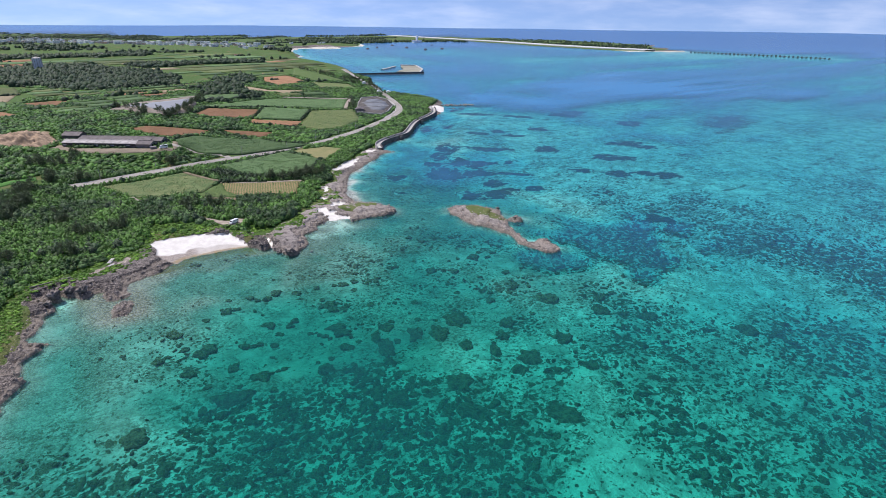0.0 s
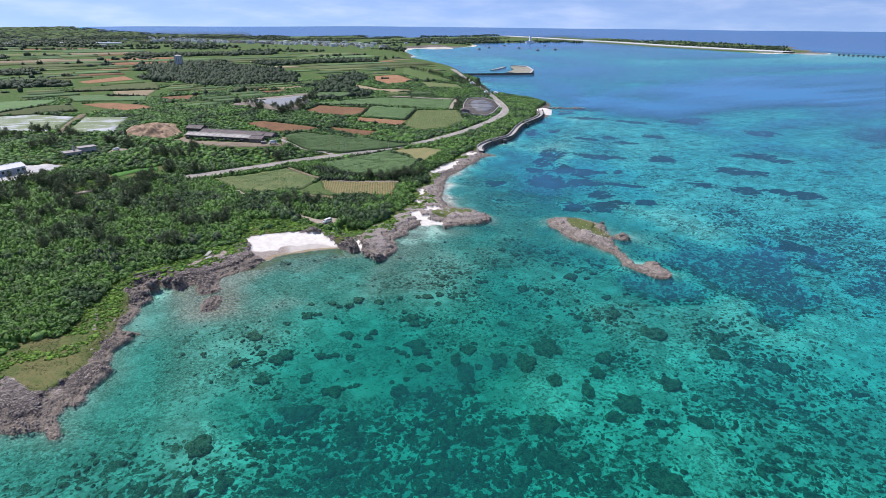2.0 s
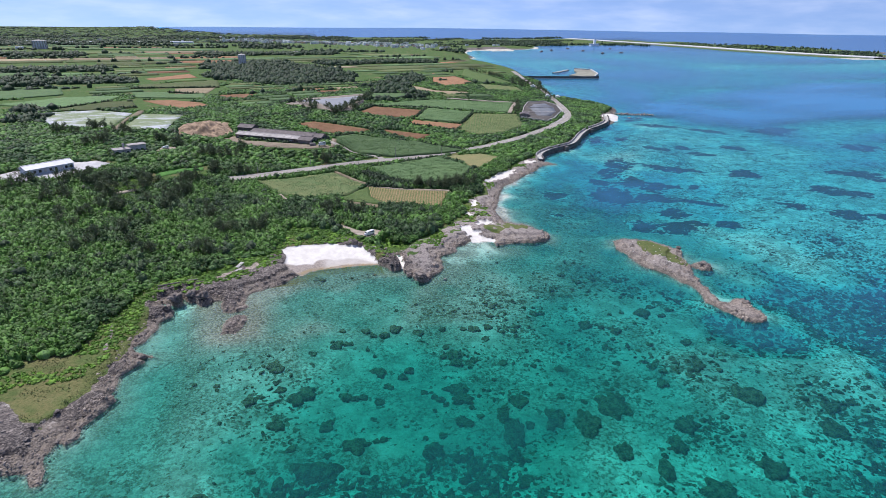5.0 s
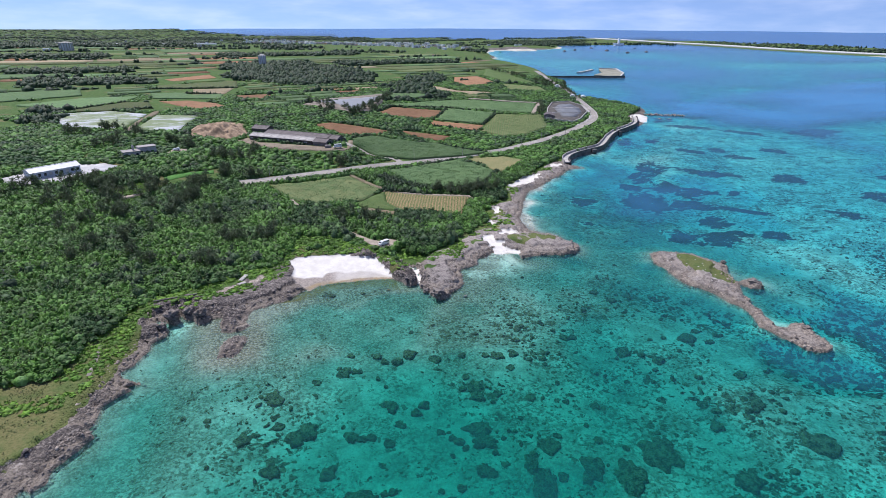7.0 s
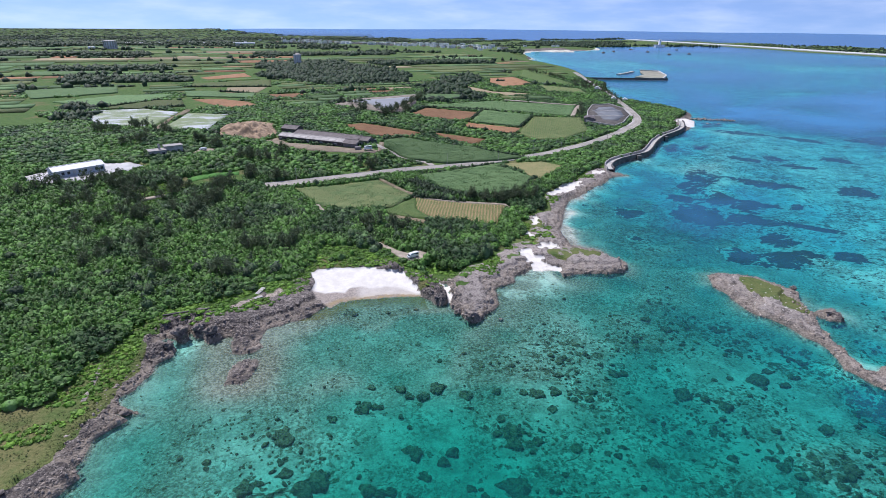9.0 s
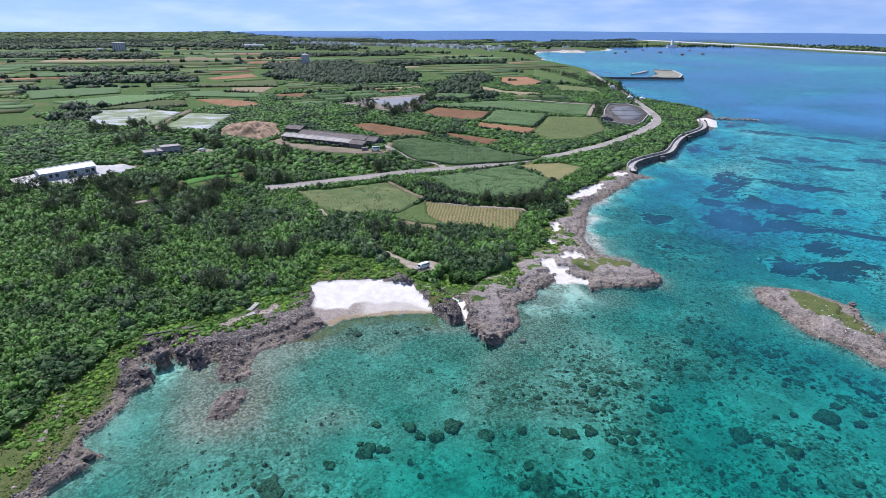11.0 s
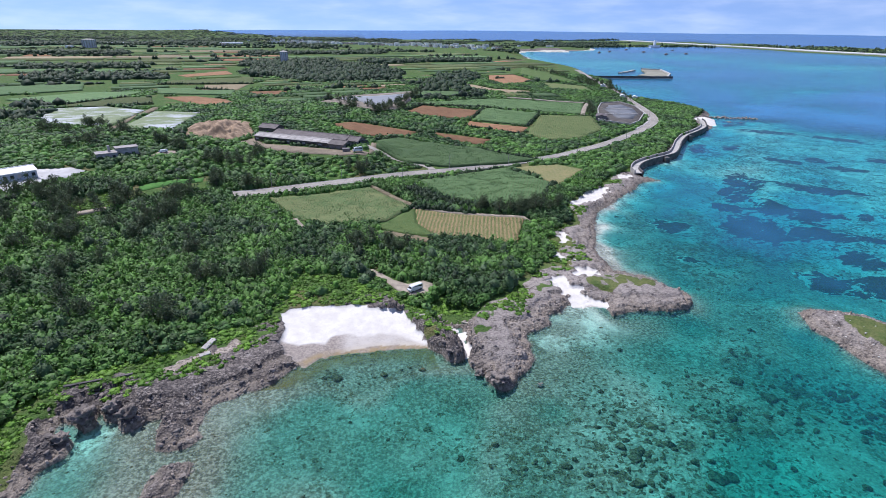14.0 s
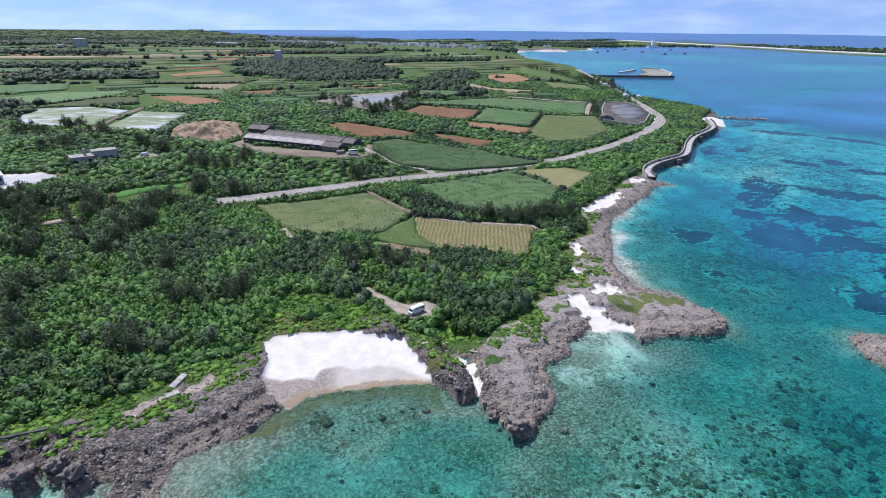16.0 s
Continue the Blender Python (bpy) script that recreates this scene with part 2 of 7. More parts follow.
SCRUB_FAR = [(102.5, 205.6), (119.7, 223), (134.8, 234.3), (151.8, 254), (166, 262), (185, 281), (212, 296), (228, 316),
             (256, 345), (282, 366), (303, 388), (322, 416), (332, 432), (355, 452), (372, 470), (380, 492),
             (383, 515), (374, 540), (362, 565), (345, 588), (380, 663), (408, 735), (440, 853), (480, 1073),
             (510, 1324), (600, 1564), (650, 1818), (780, 2060), (1080, 2130), (1480, 2460), (1700, 2450)]
SCRUB_ISLE = [(1868, 2350), (1875, 1926), (1915, 1740), (1935, 1440), (2025, 1310), (2080, 1240), (2520, 1650), (2600, 2025), (2450, 2700)]
SCRUB = SCRUB_EDGE + SCRUB_FAR + SCRUB_ISLE + [(1950, 3400), (1550, 3280), (300, 3670), (-120, 3780), (-420, 4150), (-840, 4830), (-4830, 4830)]
GREENS = [[(74.7, 136), (85.1, 135), (92.2, 134), (93, 126), (85.3, 125), (75.9, 125), (72.6, 127.6)],
          [(133, 95.5), (141.6, 93), (144, 85.5), (142, 75.8), (138, 67), (135, 72), (132.4, 78.5), (129.6, 83), (130.6, 91)],
          [(46.1, 127.5), (50.5, 129.4), (50.8, 124.2), (47.8, 120), (44, 121.4)], [(29.8, 113.3), (33.8, 112.5), (33.6, 108), (29.8, 107.6)],
          [(70.1, 153.1), (76.9, 150.9), (72.3, 141.4), (66.4, 141.4)],
          [(18.5, 111), (22.5, 113.5), (24.2, 109), (22.8, 104.5), (20, 106)]]
FOOTPATH = [(-46.1, 108.3), (-43.1, 110.9), (-38.5, 114.1), (-33, 114.8), (-31, 118.4), (-29, 116.6), (-31.5, 112.4), (-38.1, 111.6), (-41.8, 109.2), (-42.9, 105.9), (-44.4, 105.9)]
DRY_GRASS = [(-130, 30), (-97, 44), (-84, 30), (-76, 40), (-73, 50), (-80, 62), (-92, 54), (-130, 60)]
WEST_GREEN = [(-130, 78), (-112, 60), (-97, 47.8), (-89, 41), (-84.5, 33.5), (-81, 32.8), (-77.3, 38), (-75, 43.5), (-71.5, 49.5), (-70.5, 56),
              (-67.6, 62), (-67, 68), (-65, 76.5), (-64.5, 84), (-66, 91), (-65, 99), (-80, 112), (-130, 112)]
DRY_LINE = ((-26, -19.4, -14.1, -9, -6.3, -1, 9.5, 14.4, 17.5), (117.5, 116.3, 114.6, 114, 116.9, 117, 114.2, 111.1, 108.2))   # x, y: where the dry sand begins


def segments_distance(x, y, poly):
    """Signed distance to a closed outline, positive inside."""
    best = np.full(x.shape, 1e18)
    inside = np.zeros(x.shape, bool)
    for (ax, ay), (bx, by) in zip(poly, poly[1:] + poly[:1]):
        ex, ey = bx - ax, by - ay
        px, py = x - ax, y - ay
        u = np.clip((px * ex + py * ey) / max(ex * ex + ey * ey, 1e-9), 0, 1)
        best = np.minimum(best, (px - u * ex) ** 2 + (py - u * ey) ** 2)
        if ay != by:
            inside ^= ((ay > y) != (by > y)) & (x < ex * (y - ay) / ey + ax)
    return np.where(inside, 1, -1) * np.sqrt(best)


def within(x, y, poly):
    xs, ys = [p[0] for p in poly], [p[1] for p in poly]
    hit = np.zeros(x.shape, bool)
    near = (x > min(xs)) & (x < max(xs)) & (y > min(ys)) & (y < max(ys))
    if near.any():
        hit[near] = segments_distance(x[near], y[near], poly) > 0
    return hit


def hash01(ix, iy, seed):
    h = (ix.astype(np.int64) * 374761393 + iy.astype(np.int64) * 668265263 + seed * 974711) & 0xFFFFFFFF
    h = ((h ^ (h >> 13)) * 1274126177) & 0xFFFFFFFF
    return ((h ^ (h >> 16)) & 0xFFFF) / 65535.0


def value_noise(x, y, size, seed=0):
    x, y = x / size, y / size
    ix, iy = np.floor(x), np.floor(y)
    fx, fy = x - ix, y - iy
    fx, fy = fx * fx * (3 - 2 * fx), fy * fy * (3 - 2 * fy)
    a, b = hash01(ix, iy, seed), hash01(ix + 1, iy, seed)
    c, d = hash01(ix, iy + 1, seed), hash01(ix + 1, iy + 1, seed)
    return (a * (1 - fx) + b * fx) * (1 - fy) + (c * (1 - fx) + d * fx) * fy


def honeycomb(x, y, size, seed):
    """Distance to the nearest of scattered points, one in each cell."""
    u, v = x / size, y / size
    iu, iv = np.floor(u), np.floor(v)
    best = np.full(x.shape, 9.0)
    for a in (-1, 0, 1):
        for b in (-1, 0, 1):
            best = np.minimum(best, np.hypot(iu + a + hash01(iu + a, iv + b, seed) - u, iv + b + hash01(iu + a, iv + b, seed + 1) - v))
    return best


def smooth(a, b, v):
    q = np.clip((v - a) / (b - a), 0, 1)
    return q * q * (3 - 2 * q)


def far_rise(x, y):
    """Beyond 2.6 km the sheet closes up towards the horizon line."""
    r = np.hypot(x + 15, y + 40)
    dip = np.radians(1.873 - 1.63 * np.clip((r - 2600) / 2250, 0, 1))
    return np.where(r < 2600, 0.0, 85 - r * np.tan(dip)) * (1 - 0.36 * smooth(-150, -1300, x))


def inland(x, y):
    """Height of the smooth land surface."""
    s = -0.68 * (x + 67) + 0.73 * (y - 47)
    z = 3 + (14 * smooth(60, 260, s) + 8 * smooth(700, 1700, s)) * (1 - 0.97 * smooth(1700, 3000, np.hypot(x, y))) + far_rise(x, y)
    along, across = 0.808 * (x + 20) - 0.588 * (y - 326), 0.588 * (x + 20) + 0.808 * (y - 326)
    level = smooth(64, 44, np.abs(along)) * smooth(32, 16, np.abs(across - 4))      # the farm stands on a levelled terrace
    return z * (1 - level) + 11.4 * level


def ground_z(x, y):
    return float(inland(np.array(float(x)), np.array(float(y))))


# sea floor: x, y, half length, half width, turn in degrees, extra depth, growth
SEA_PATCHES = [(113, 188, 21, 52, -25, -1.1, 0.0), (160, 15, 38, 26, 0, 1.3, 0.4), (112, 55, 8, 32, 35, 0.4, 0.5), (178, 26, 44, 34, 0, 0.6, 0.3), (240, -45, 34, 70, 20, 0.5, 0.3),
               (153, 149, 15, 22, 0, 0.7, 0.0), (-8, 101.5, 7, 5, 0, 0.15, 0.8), (88, 50, 45, 55, 0, 0.6, 0.0), (12, 79, 34, 15, -5, 0.6, 0.0),
               (-8, -27, 32, 22, -8, 0.3, 0.8), (14, -40, 34, 26, 0, 0.2, 0.5), (-50, -16, 20, 12, 0, 0.2, 0.5), (-6, 4, 7, 6, 0, -0.7, -0.6),
               (-48, 22, 18, 30, 15, 0.1, -0.4), (-28, 8, 10, 10, 0, 0.3, -0.3), (62, -62, 60, 40, 0, 0.0, 0.0), (150, -45, 75, 60, 0, -0.1, -0.06), (165, 165, 75, 62, 20, 0.9, 0.0),
               (60, 30, 60, 26, 0, 0.1, -0.12), (-22, -14, 16, 14, 0, 0.3, 0.6), (36, -22, 16, 20, 0, 0.0, -0.12), (-6, 24, 32, 26, 0, 0.45, 0.0), (58, -24, 46, 34, 0, -0.1, -0.22), (47, -15, 6, 15, -30, -0.4, -0.4), (72, -45, 7, 16, -25, -0.3, -0.4)]
DEEPS = [(820, 540, 150, 190, 20, 4.0, 0.6), (577, 190, 60, 22, 20, 1.5, 0.9), (60, -90, 90, 60, 0, 0.2, 0.25),
         (2250, 900, 700, 330, -20, -7.0, -0.6), (120, -60, 80, 55, 20, -0.3, -0.1), (150, -30, 60, 40, 0, 0.2, 0.2), (170, 220, 45, 60, -40, 0.9, 0.2),
         (110, 165, 22, 40, -30, -0.2, -0.4)]


def sea_floor(x, y, out):
    """Depth below the water and how much coral grows, from the distance to the shore."""
    n0, n1, n2 = value_noise(x, y, 150, 2) - 0.5, value_noise(x, y, 38, 3) - 0.5, value_noise(x, y, 13, 4) - 0.5
    bay = smooth(-58, -46, x) * smooth(105, 80, x)
    rim = smooth(84, 94, x) * smooth(138, 155, y) * smooth(330, 290, y)
    depth = 0.6 + 0.25 * smooth(-50, -58, x) - 0.34 * bay - 0.36 * rim * smooth(14, 2, out) + (0.3 + 0.05 * bay) * smooth(0, 8 + 9 * bay, out) + 1.8 * smooth(17 + 5 * bay, 74, out) + 0.6 * smooth(60, 90, x) * smooth(1, 8, out) * smooth(45, 20, out)
    depth = depth - 0.9 * smooth(150, 230, x) * smooth(15, 50, out) + 0.4 * smooth(72, 50, y) * smooth(2, 10, out) * smooth(40, 20, x) + 0.5 * smooth(60, 260, out)
    q = (x - 440) * 0.52 + (y - 330) * 0.85 + n0 * 260 + n1 * 190 + n2 * 70
    q2 = (x - 700) * 0.9 + (y - 200) * 0.3 + n1 * 200
    blue = smooth(-150, 260, q) * (1 - 0.35 * smooth(0, 900, q2))
    broad = value_noise(x + 0.4 * y, 1.6 * y - 0.3 * x, 420, 8) - 0.5
    depth = depth + 16 * smooth(2500, 3200, np.hypot(x, y)) + blue * (2.8 + 4.5 * broad + 6.0 * n0 + 4.0 * n1) + 0.5 * n1 + 0.3 * n2
    weed = 0.16 + 0.08 * smooth(15, 40, out) + 0.1 * smooth(60, -60, y) * smooth(100, 20, x) - 0.2 * blue + 0.6 * n1 + 0.35 * n2
    weed = weed * smooth(2, 16, out) * (1 - 0.15 * smooth(35, 75, y) * smooth(125, 105, x))
    for px, py, rx, ry, turn, deeper, growth in SEA_PATCHES + DEEPS:
        c, s = math.cos(radians(turn)), math.sin(radians(turn))
        u, v = ((x - px) * c + (y - py) * s) / rx, (-(x - px) * s + (y - py) * c) / ry
        f = smooth(1.25, 0.55, np.hypot(u, v) + 1.5 * n2 + 1.0 * n1)
        depth = depth + deeper * f
        weed = weed + growth * f * 0.8
    return np.maximum(depth, 0.1 + 1.2 * smooth(600, 900, np.hypot(x, y)) * smooth(4, 40, out)), np.clip(weed, 0, 0.64 + 0.22 * smooth(135, 165, x))


def axis(lo, hi, fine, before, after, reach):
    """Even steps from lo to hi, then growing ones: (growth, up to, growth beyond) on either side."""
    sides = []
    for start, sign, (grow, turn_at, grow_far) in ((lo, -1, before), (hi, 1, after)):
        a, step = [start], fine
        while abs(a[-1]) < reach or a[-1] * sign < 0:
            step *= grow if a[-1] * sign < turn_at * sign else grow_far
            a.append(a[-1] + sign * step)
        sides.append(a[1:])
    return np.array(sides[0][::-1] + list(np.arange(lo, hi + fine / 2, fine)) + sides[1])


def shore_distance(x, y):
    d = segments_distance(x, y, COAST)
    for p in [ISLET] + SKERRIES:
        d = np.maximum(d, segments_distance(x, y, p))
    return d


def terrain(x, y):
    """Height and material zones of the one ground sheet."""
    jag = value_noise(x, y, 2.3, 11) - 0.5
    jag2 = value_noise(x, y, 5.5, 12) - 0.5
    d0 = shore_distance(x, y)
    isle = d0 > segments_distance(x, y, COAST) + 0.01
    d = d0 + (jag * 1.0 + jag2 * 1.2) * smooth(400, 100, np.hypot(x, y - 60)) * smooth(-6, -1, d0) * np.where(isle, 0.45, 0.8)
    veg = segments_distance(x, y, SCRUB) + jag2 * 3
    sand = np.full(x.shape, -1e9)
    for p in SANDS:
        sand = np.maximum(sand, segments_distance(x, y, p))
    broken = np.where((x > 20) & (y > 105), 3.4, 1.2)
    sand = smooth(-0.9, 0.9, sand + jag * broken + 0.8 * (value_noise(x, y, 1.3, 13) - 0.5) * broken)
    west = segments_distance(x, y, WEST_GREEN) + jag2 * 2.2 + jag * 2.2
    green = np.full(x.shape, -1e9)
    for p in GREENS:
        green = np.maximum(green, segments_distance(x, y, p))
    base = inland(x, y)
    base = np.where(isle, 1.7, base)
    finger = 1.35 * np.exp(-((x - 22.5) ** 2 + (y - 105) ** 2) / 48) + 0.6 * np.exp(-(x - 18.8) ** 2 / 6 - (y - 117) ** 2 / 60) + 0.55 * np.exp(-((x - 12) ** 2 + (y - 128) ** 2) / 40)
    cove = np.exp(-((x + 53) ** 2 + (y - 94) ** 2) / 120) + 0.7 * np.exp(-((x - 29) ** 2 + (y - 90) ** 2) / 50)
    cliff = 1.15 + 2.2 * finger + 1.1 * cove
    cliff = cliff + 0.5 * smooth(0.35, 0.75, value_noise(x, y, 8, 28))
    land = cliff * smooth(0, 0.45, d) + np.maximum(base - cliff, 0) * smooth(1.5, 34, d)
    bare = smooth(2.5, -0.5, veg) * smooth(0, 0.5, d) * (1 - 0.8 * smooth(0, 3, west))
    ridge = np.abs(value_noise(x, y, 3.1, 21) - 0.5) * 2
    crag = (value_noise(x, y, 1.6, 22) - 0.5) * 0.75 + (value_noise(x, y, 4.5, 23) - 0.5) * 0.9 - 0.85 * (1 - smooth(0, 0.3, ridge))
    edge = smooth(0.2, 1.5, d)
    shelf = 5.5 + 7 * (value_noise(x, y, 11, 24) - 0.5) + 2.6 * (value_noise(x, y, 2.7, 25) - 0.5)
    shelf2 = 2.2 + 3.4 * (value_noise(x, y, 7, 26) - 0.5) + 2.0 * (value_noise(x, y, 2.1, 27) - 0.5)
    land = land + bare * smooth(18, 10, d) * (0.95 * smooth(-0.25, 0.25, d - shelf) + 0.6 * smooth(-0.25, 0.25, d - shelf2) - 0.65)
    comb = honeycomb(x, y, 1.7, 29)
    rugged = np.where(isle, 0.5, 1.0)
    land = land + rugged * bare * crag * edge * (0.04 + 0.14 * (x < 20) + 0.5 * smooth(5, 1.5, d)) + rugged * bare * edge * (0.36 * smooth(0.75, 0.2, comb) - 0.2) * (0.14 + 1.15 * smooth(8, 2.5, d))
    beach = 0.25 + 0.075 * np.clip(d, -4, 40) + 0.05 * jag2
    land = land * (1 - sand) + np.minimum(beach, np.maximum(base, 1)) * sand
    depth, weed = sea_floor(x, y, np.maximum(-d, 0))
    depth = depth * (1 - sand) + np.minimum(depth, 0.5) * sand
    sea = -depth + far_rise(x, y)
    z = np.where(d > 0, np.maximum(land, 0.02), sea)
    z = np.where(sand > 0.5, np.maximum(z, np.where(d > -3, 0.12 + 0.03 * np.clip(d, -3, 3), z)), z)
    tuft = value_noise(x, y, 6, 31) + 0.5 * value_noise(x, y, 2, 32)
    strip = smooth(-13, -4, veg) * smooth(5, 10, d + jag2 * 8)
    grass = np.maximum(np.maximum(strip * smooth(0.66, 0.9, tuft - 0.22 * smooth(18, 28, x) + 0.6 * smooth(92, 84, y)), smooth(-1, 1.5, green + jag2 * 5 + jag * 3) * (np.where(isle, 0.75, 0.45) + 0.75 * smooth(0.3, 0.6, value_noise(x, y, 2.0, 33)))), smooth(-3, 0, veg - 2.0 * smooth(18, 28, x)))
    grass = np.where((x < -62) & (y < 99), np.minimum(grass, smooth(-1.5, 1.0, west)), grass)
    grass = np.maximum(grass, smooth(-0.6, 0.8, west) * (0.62 + 0.5 * smooth(0.3, 0.55, value_noise(x, y, 2.6, 34))))
    grass = grass * smooth(1.2, -0.6, segments_distance(x, y, FOOTPATH) + 1.2 * jag)
    rock = bare * (1 - sand)
    return z, d, sand, rock, np.clip(grass, 0, 1), np.where(d < 0.3, weed, 0), depth


def grid_mesh(name, x, y, z, fields):
    ny, nx = x.shape
    r = np.hypot(x, y)
    k = np.where(r > 4850, 4850 / np.maximum(r, 1), 1.0)
    co3 = np.stack([x * k, y * k, z], -1).reshape(-1, 3)
    i = np.arange(ny * nx).reshape(ny, nx)
    faces = np.stack([i[:-1, :-1], i[:-1, 1:], i[1:, 1:], i[1:, :-1]], -1).reshape(-1, 4)
    keep = np.linalg.norm(co3[faces[:, 0], :2] - co3[faces[:, 2], :2], axis=1) > 1e-3
    keep &= (r.reshape(-1)[faces].min(1) <= 4850)
    faces = faces[keep]
    me = bpy.data.meshes.new(name)
    me.vertices.add(len(co3))
    me.vertices.foreach_set("co", co3.astype(np.float32).ravel())
    me.loops.add(faces.size)
    me.loops.foreach_set("vertex_index", faces.astype(np.int32).ravel())
    me.polygons.add(len(faces))
    me.polygons.foreach_set("loop_start", np.arange(0, faces.size, 4, dtype=np.int32))
    me.polygons.foreach_set("use_smooth", np.ones(len(faces), bool))
    me.update(calc_edges=True)
    for key, v in fields.items():
        me.attributes.new(key, "FLOAT", "POINT").data.foreach_set("value", v.astype(np.float32).ravel())
    return me


def soup(name, verts, faces, smooth_shade=False):
    """A mesh from arrays of corners and triangles or quads."""
    me = bpy.data.meshes.new(name)
    verts, faces = np.asarray(verts, np.float32), np.asarray(faces, np.int32)
    n = faces.shape[1]
    me.vertices.add(len(verts))
    me.vertices.foreach_set("co", verts.ravel())
    me.loops.add(faces.size)
    me.loops.foreach_set("vertex_index", faces.ravel())
    me.polygons.add(len(faces))
    me.polygons.foreach_set("loop_start", np.arange(0, faces.size, n, dtype=np.int32))
    if smooth_shade:
        me.polygons.foreach_set("use_smooth", np.ones(len(faces), bool))
    me.update(calc_edges=True)
    return me


def part(name, bm, material, parent=None, label=""):
    """Links a bmesh as one mesh object under a thing or a part."""
    me = bpy.data.meshes.new(name)
    bm.to_mesh(me)
    bm.free()
    me.materials.append(material)
    ob = new(name, me)
    ob.parent = parent
    return tagged(ob, label)


# ---- materials of the setting ----
def ground_material():
    k = Net("coast_ground")
    n_big, n_mid, n_fine, n_grain = k.noise(0.05, 4), k.noise(0.3, 4), k.noise(1.4, 5, 0.65), k.noise(5.0, 4, 0.6)
    pits = k.cells(1.1)
    # soil and low grass
    grass = k.mix(k.step(n_mid, 0.35, 0.65), (0.052, 0.105, 0.024), (0.085, 0.145, 0.036))
    grass = k.mix(k.step(n_big, 0.52, 0.68), grass, (0.15, 0.135, 0.06))
    grass = k.mix(k.math("MULTIPLY", k.attr("dry"), k.step(n_mid, 0.3, 0.6, 0.35, 1.0)), grass, (0.155, 0.145, 0.06))
    grass = k.mix(k.step(n_fine, 0.42, 0.68, 0, 0.5), grass, (0.03, 0.055, 0.012))
    grass = k.mix(k.step(n_grain, 0.52, 0.72, 0, 0.5), grass, (0.17, 0.2, 0.07))
    # raised coral limestone
    rock = k.mix(k.step(n_mid, 0.3, 0.7), (0.155, 0.134, 0.12), (0.275, 0.24, 0.212))
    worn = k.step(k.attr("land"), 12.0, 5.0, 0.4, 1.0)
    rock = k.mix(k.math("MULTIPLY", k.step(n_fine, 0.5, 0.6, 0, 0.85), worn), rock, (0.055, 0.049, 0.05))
    # crust: darker colour in the hollows of its own bump, paler on crests
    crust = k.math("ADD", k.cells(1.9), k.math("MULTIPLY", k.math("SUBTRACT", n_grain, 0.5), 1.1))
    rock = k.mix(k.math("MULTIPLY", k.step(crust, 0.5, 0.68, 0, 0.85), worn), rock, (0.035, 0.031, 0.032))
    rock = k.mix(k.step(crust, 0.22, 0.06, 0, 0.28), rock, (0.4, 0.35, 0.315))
    # seams and pits: dark lines and spots in the colour only, without relief
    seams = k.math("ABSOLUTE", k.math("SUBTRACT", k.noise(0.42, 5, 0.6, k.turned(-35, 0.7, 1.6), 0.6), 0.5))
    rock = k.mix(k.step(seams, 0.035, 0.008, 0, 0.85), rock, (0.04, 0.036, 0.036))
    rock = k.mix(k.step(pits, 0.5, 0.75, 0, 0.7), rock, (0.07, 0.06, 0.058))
    rock = k.mix(k.step(n_grain, 0.6, 0.8, 0, 0.6), rock, (0.36, 0.32, 0.29))
    rock = k.mix(k.step(k.noise(0.22, 5, 0.7), 0.6, 0.7, 0, 0.7), rock, (0.5, 0.46, 0.42))
    bleach = k.mix(k.step(n_fine, 0.35, 0.65), (0.3, 0.262, 0.238), (0.5, 0.445, 0.4))
    rock = k.mix(k.math("MULTIPLY", k.attr("pale"), k.step(k.noise(0.35, 5, 0.7), 0.32, 0.55)), rock, bleach)
    tan = k.mix(k.step(n_fine, 0.35, 0.65), (0.16, 0.135, 0.11), (0.35, 0.297, 0.24))
    rock = k.mix(k.math("MULTIPLY", k.step(k.height(), 1.9, 0.7, 0, 0.7), k.step(n_mid, 0.3, 0.55, 0.35, 1.0)), rock, tan)
    earth = k.mix(k.step(n_fine, 0.35, 0.65), (0.22, 0.18, 0.14), (0.42, 0.365, 0.31))
    rock = k.mix(k.math("MULTIPLY", k.attr("path"), k.step(n_mid, 0.3, 0.5, 0.3, 1.0)), rock, earth)
    sand = k.mix(k.step(n_mid, 0.3, 0.7), (0.56, 0.525, 0.475), (0.67, 0.64, 0.595))
    sand = k.mix(k.step(n_fine, 0.52, 0.72, 0, 0.5), sand, (0.5, 0.46, 0.41))
    sand = k.mix(k.step(k.noise(9.0, 3, 0.7), 0.62, 0.7, 0, 0.6), sand, (0.36, 0.32, 0.27))
    wet = k.mix(k.step(n_fine, 0.3, 0.7), (0.2, 0.172, 0.152), (0.36, 0.31, 0.27))
    sand = k.mix(k.step(n_grain, 0.66, 0.74, 0, 0.5), sand, (0.36, 0.31, 0.25))
    wet = k.mix(k.math("MULTIPLY", k.step(k.attr("land"), 2.4, 0.2), k.step(n_mid, 0.35, 0.6, 0.2, 0.8)), wet, (0.3, 0.225, 0.12))
    sand = k.mix(k.attr("wet"), sand, wet)
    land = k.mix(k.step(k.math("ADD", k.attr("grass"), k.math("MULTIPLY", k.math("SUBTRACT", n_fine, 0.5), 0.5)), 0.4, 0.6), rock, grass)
    land = k.mix(k.step(k.math("ADD", k.attr("sand"), k.math("MULTIPLY", k.math("SUBTRACT", n_fine, 0.5), 0.6)), 0.42, 0.58), land, sand)
    # sea floor: pale sand with living coral and weed
    bed = k.mix(k.step(n_mid, 0.3, 0.7), (0.6, 0.58, 0.5), (0.78, 0.75, 0.66))
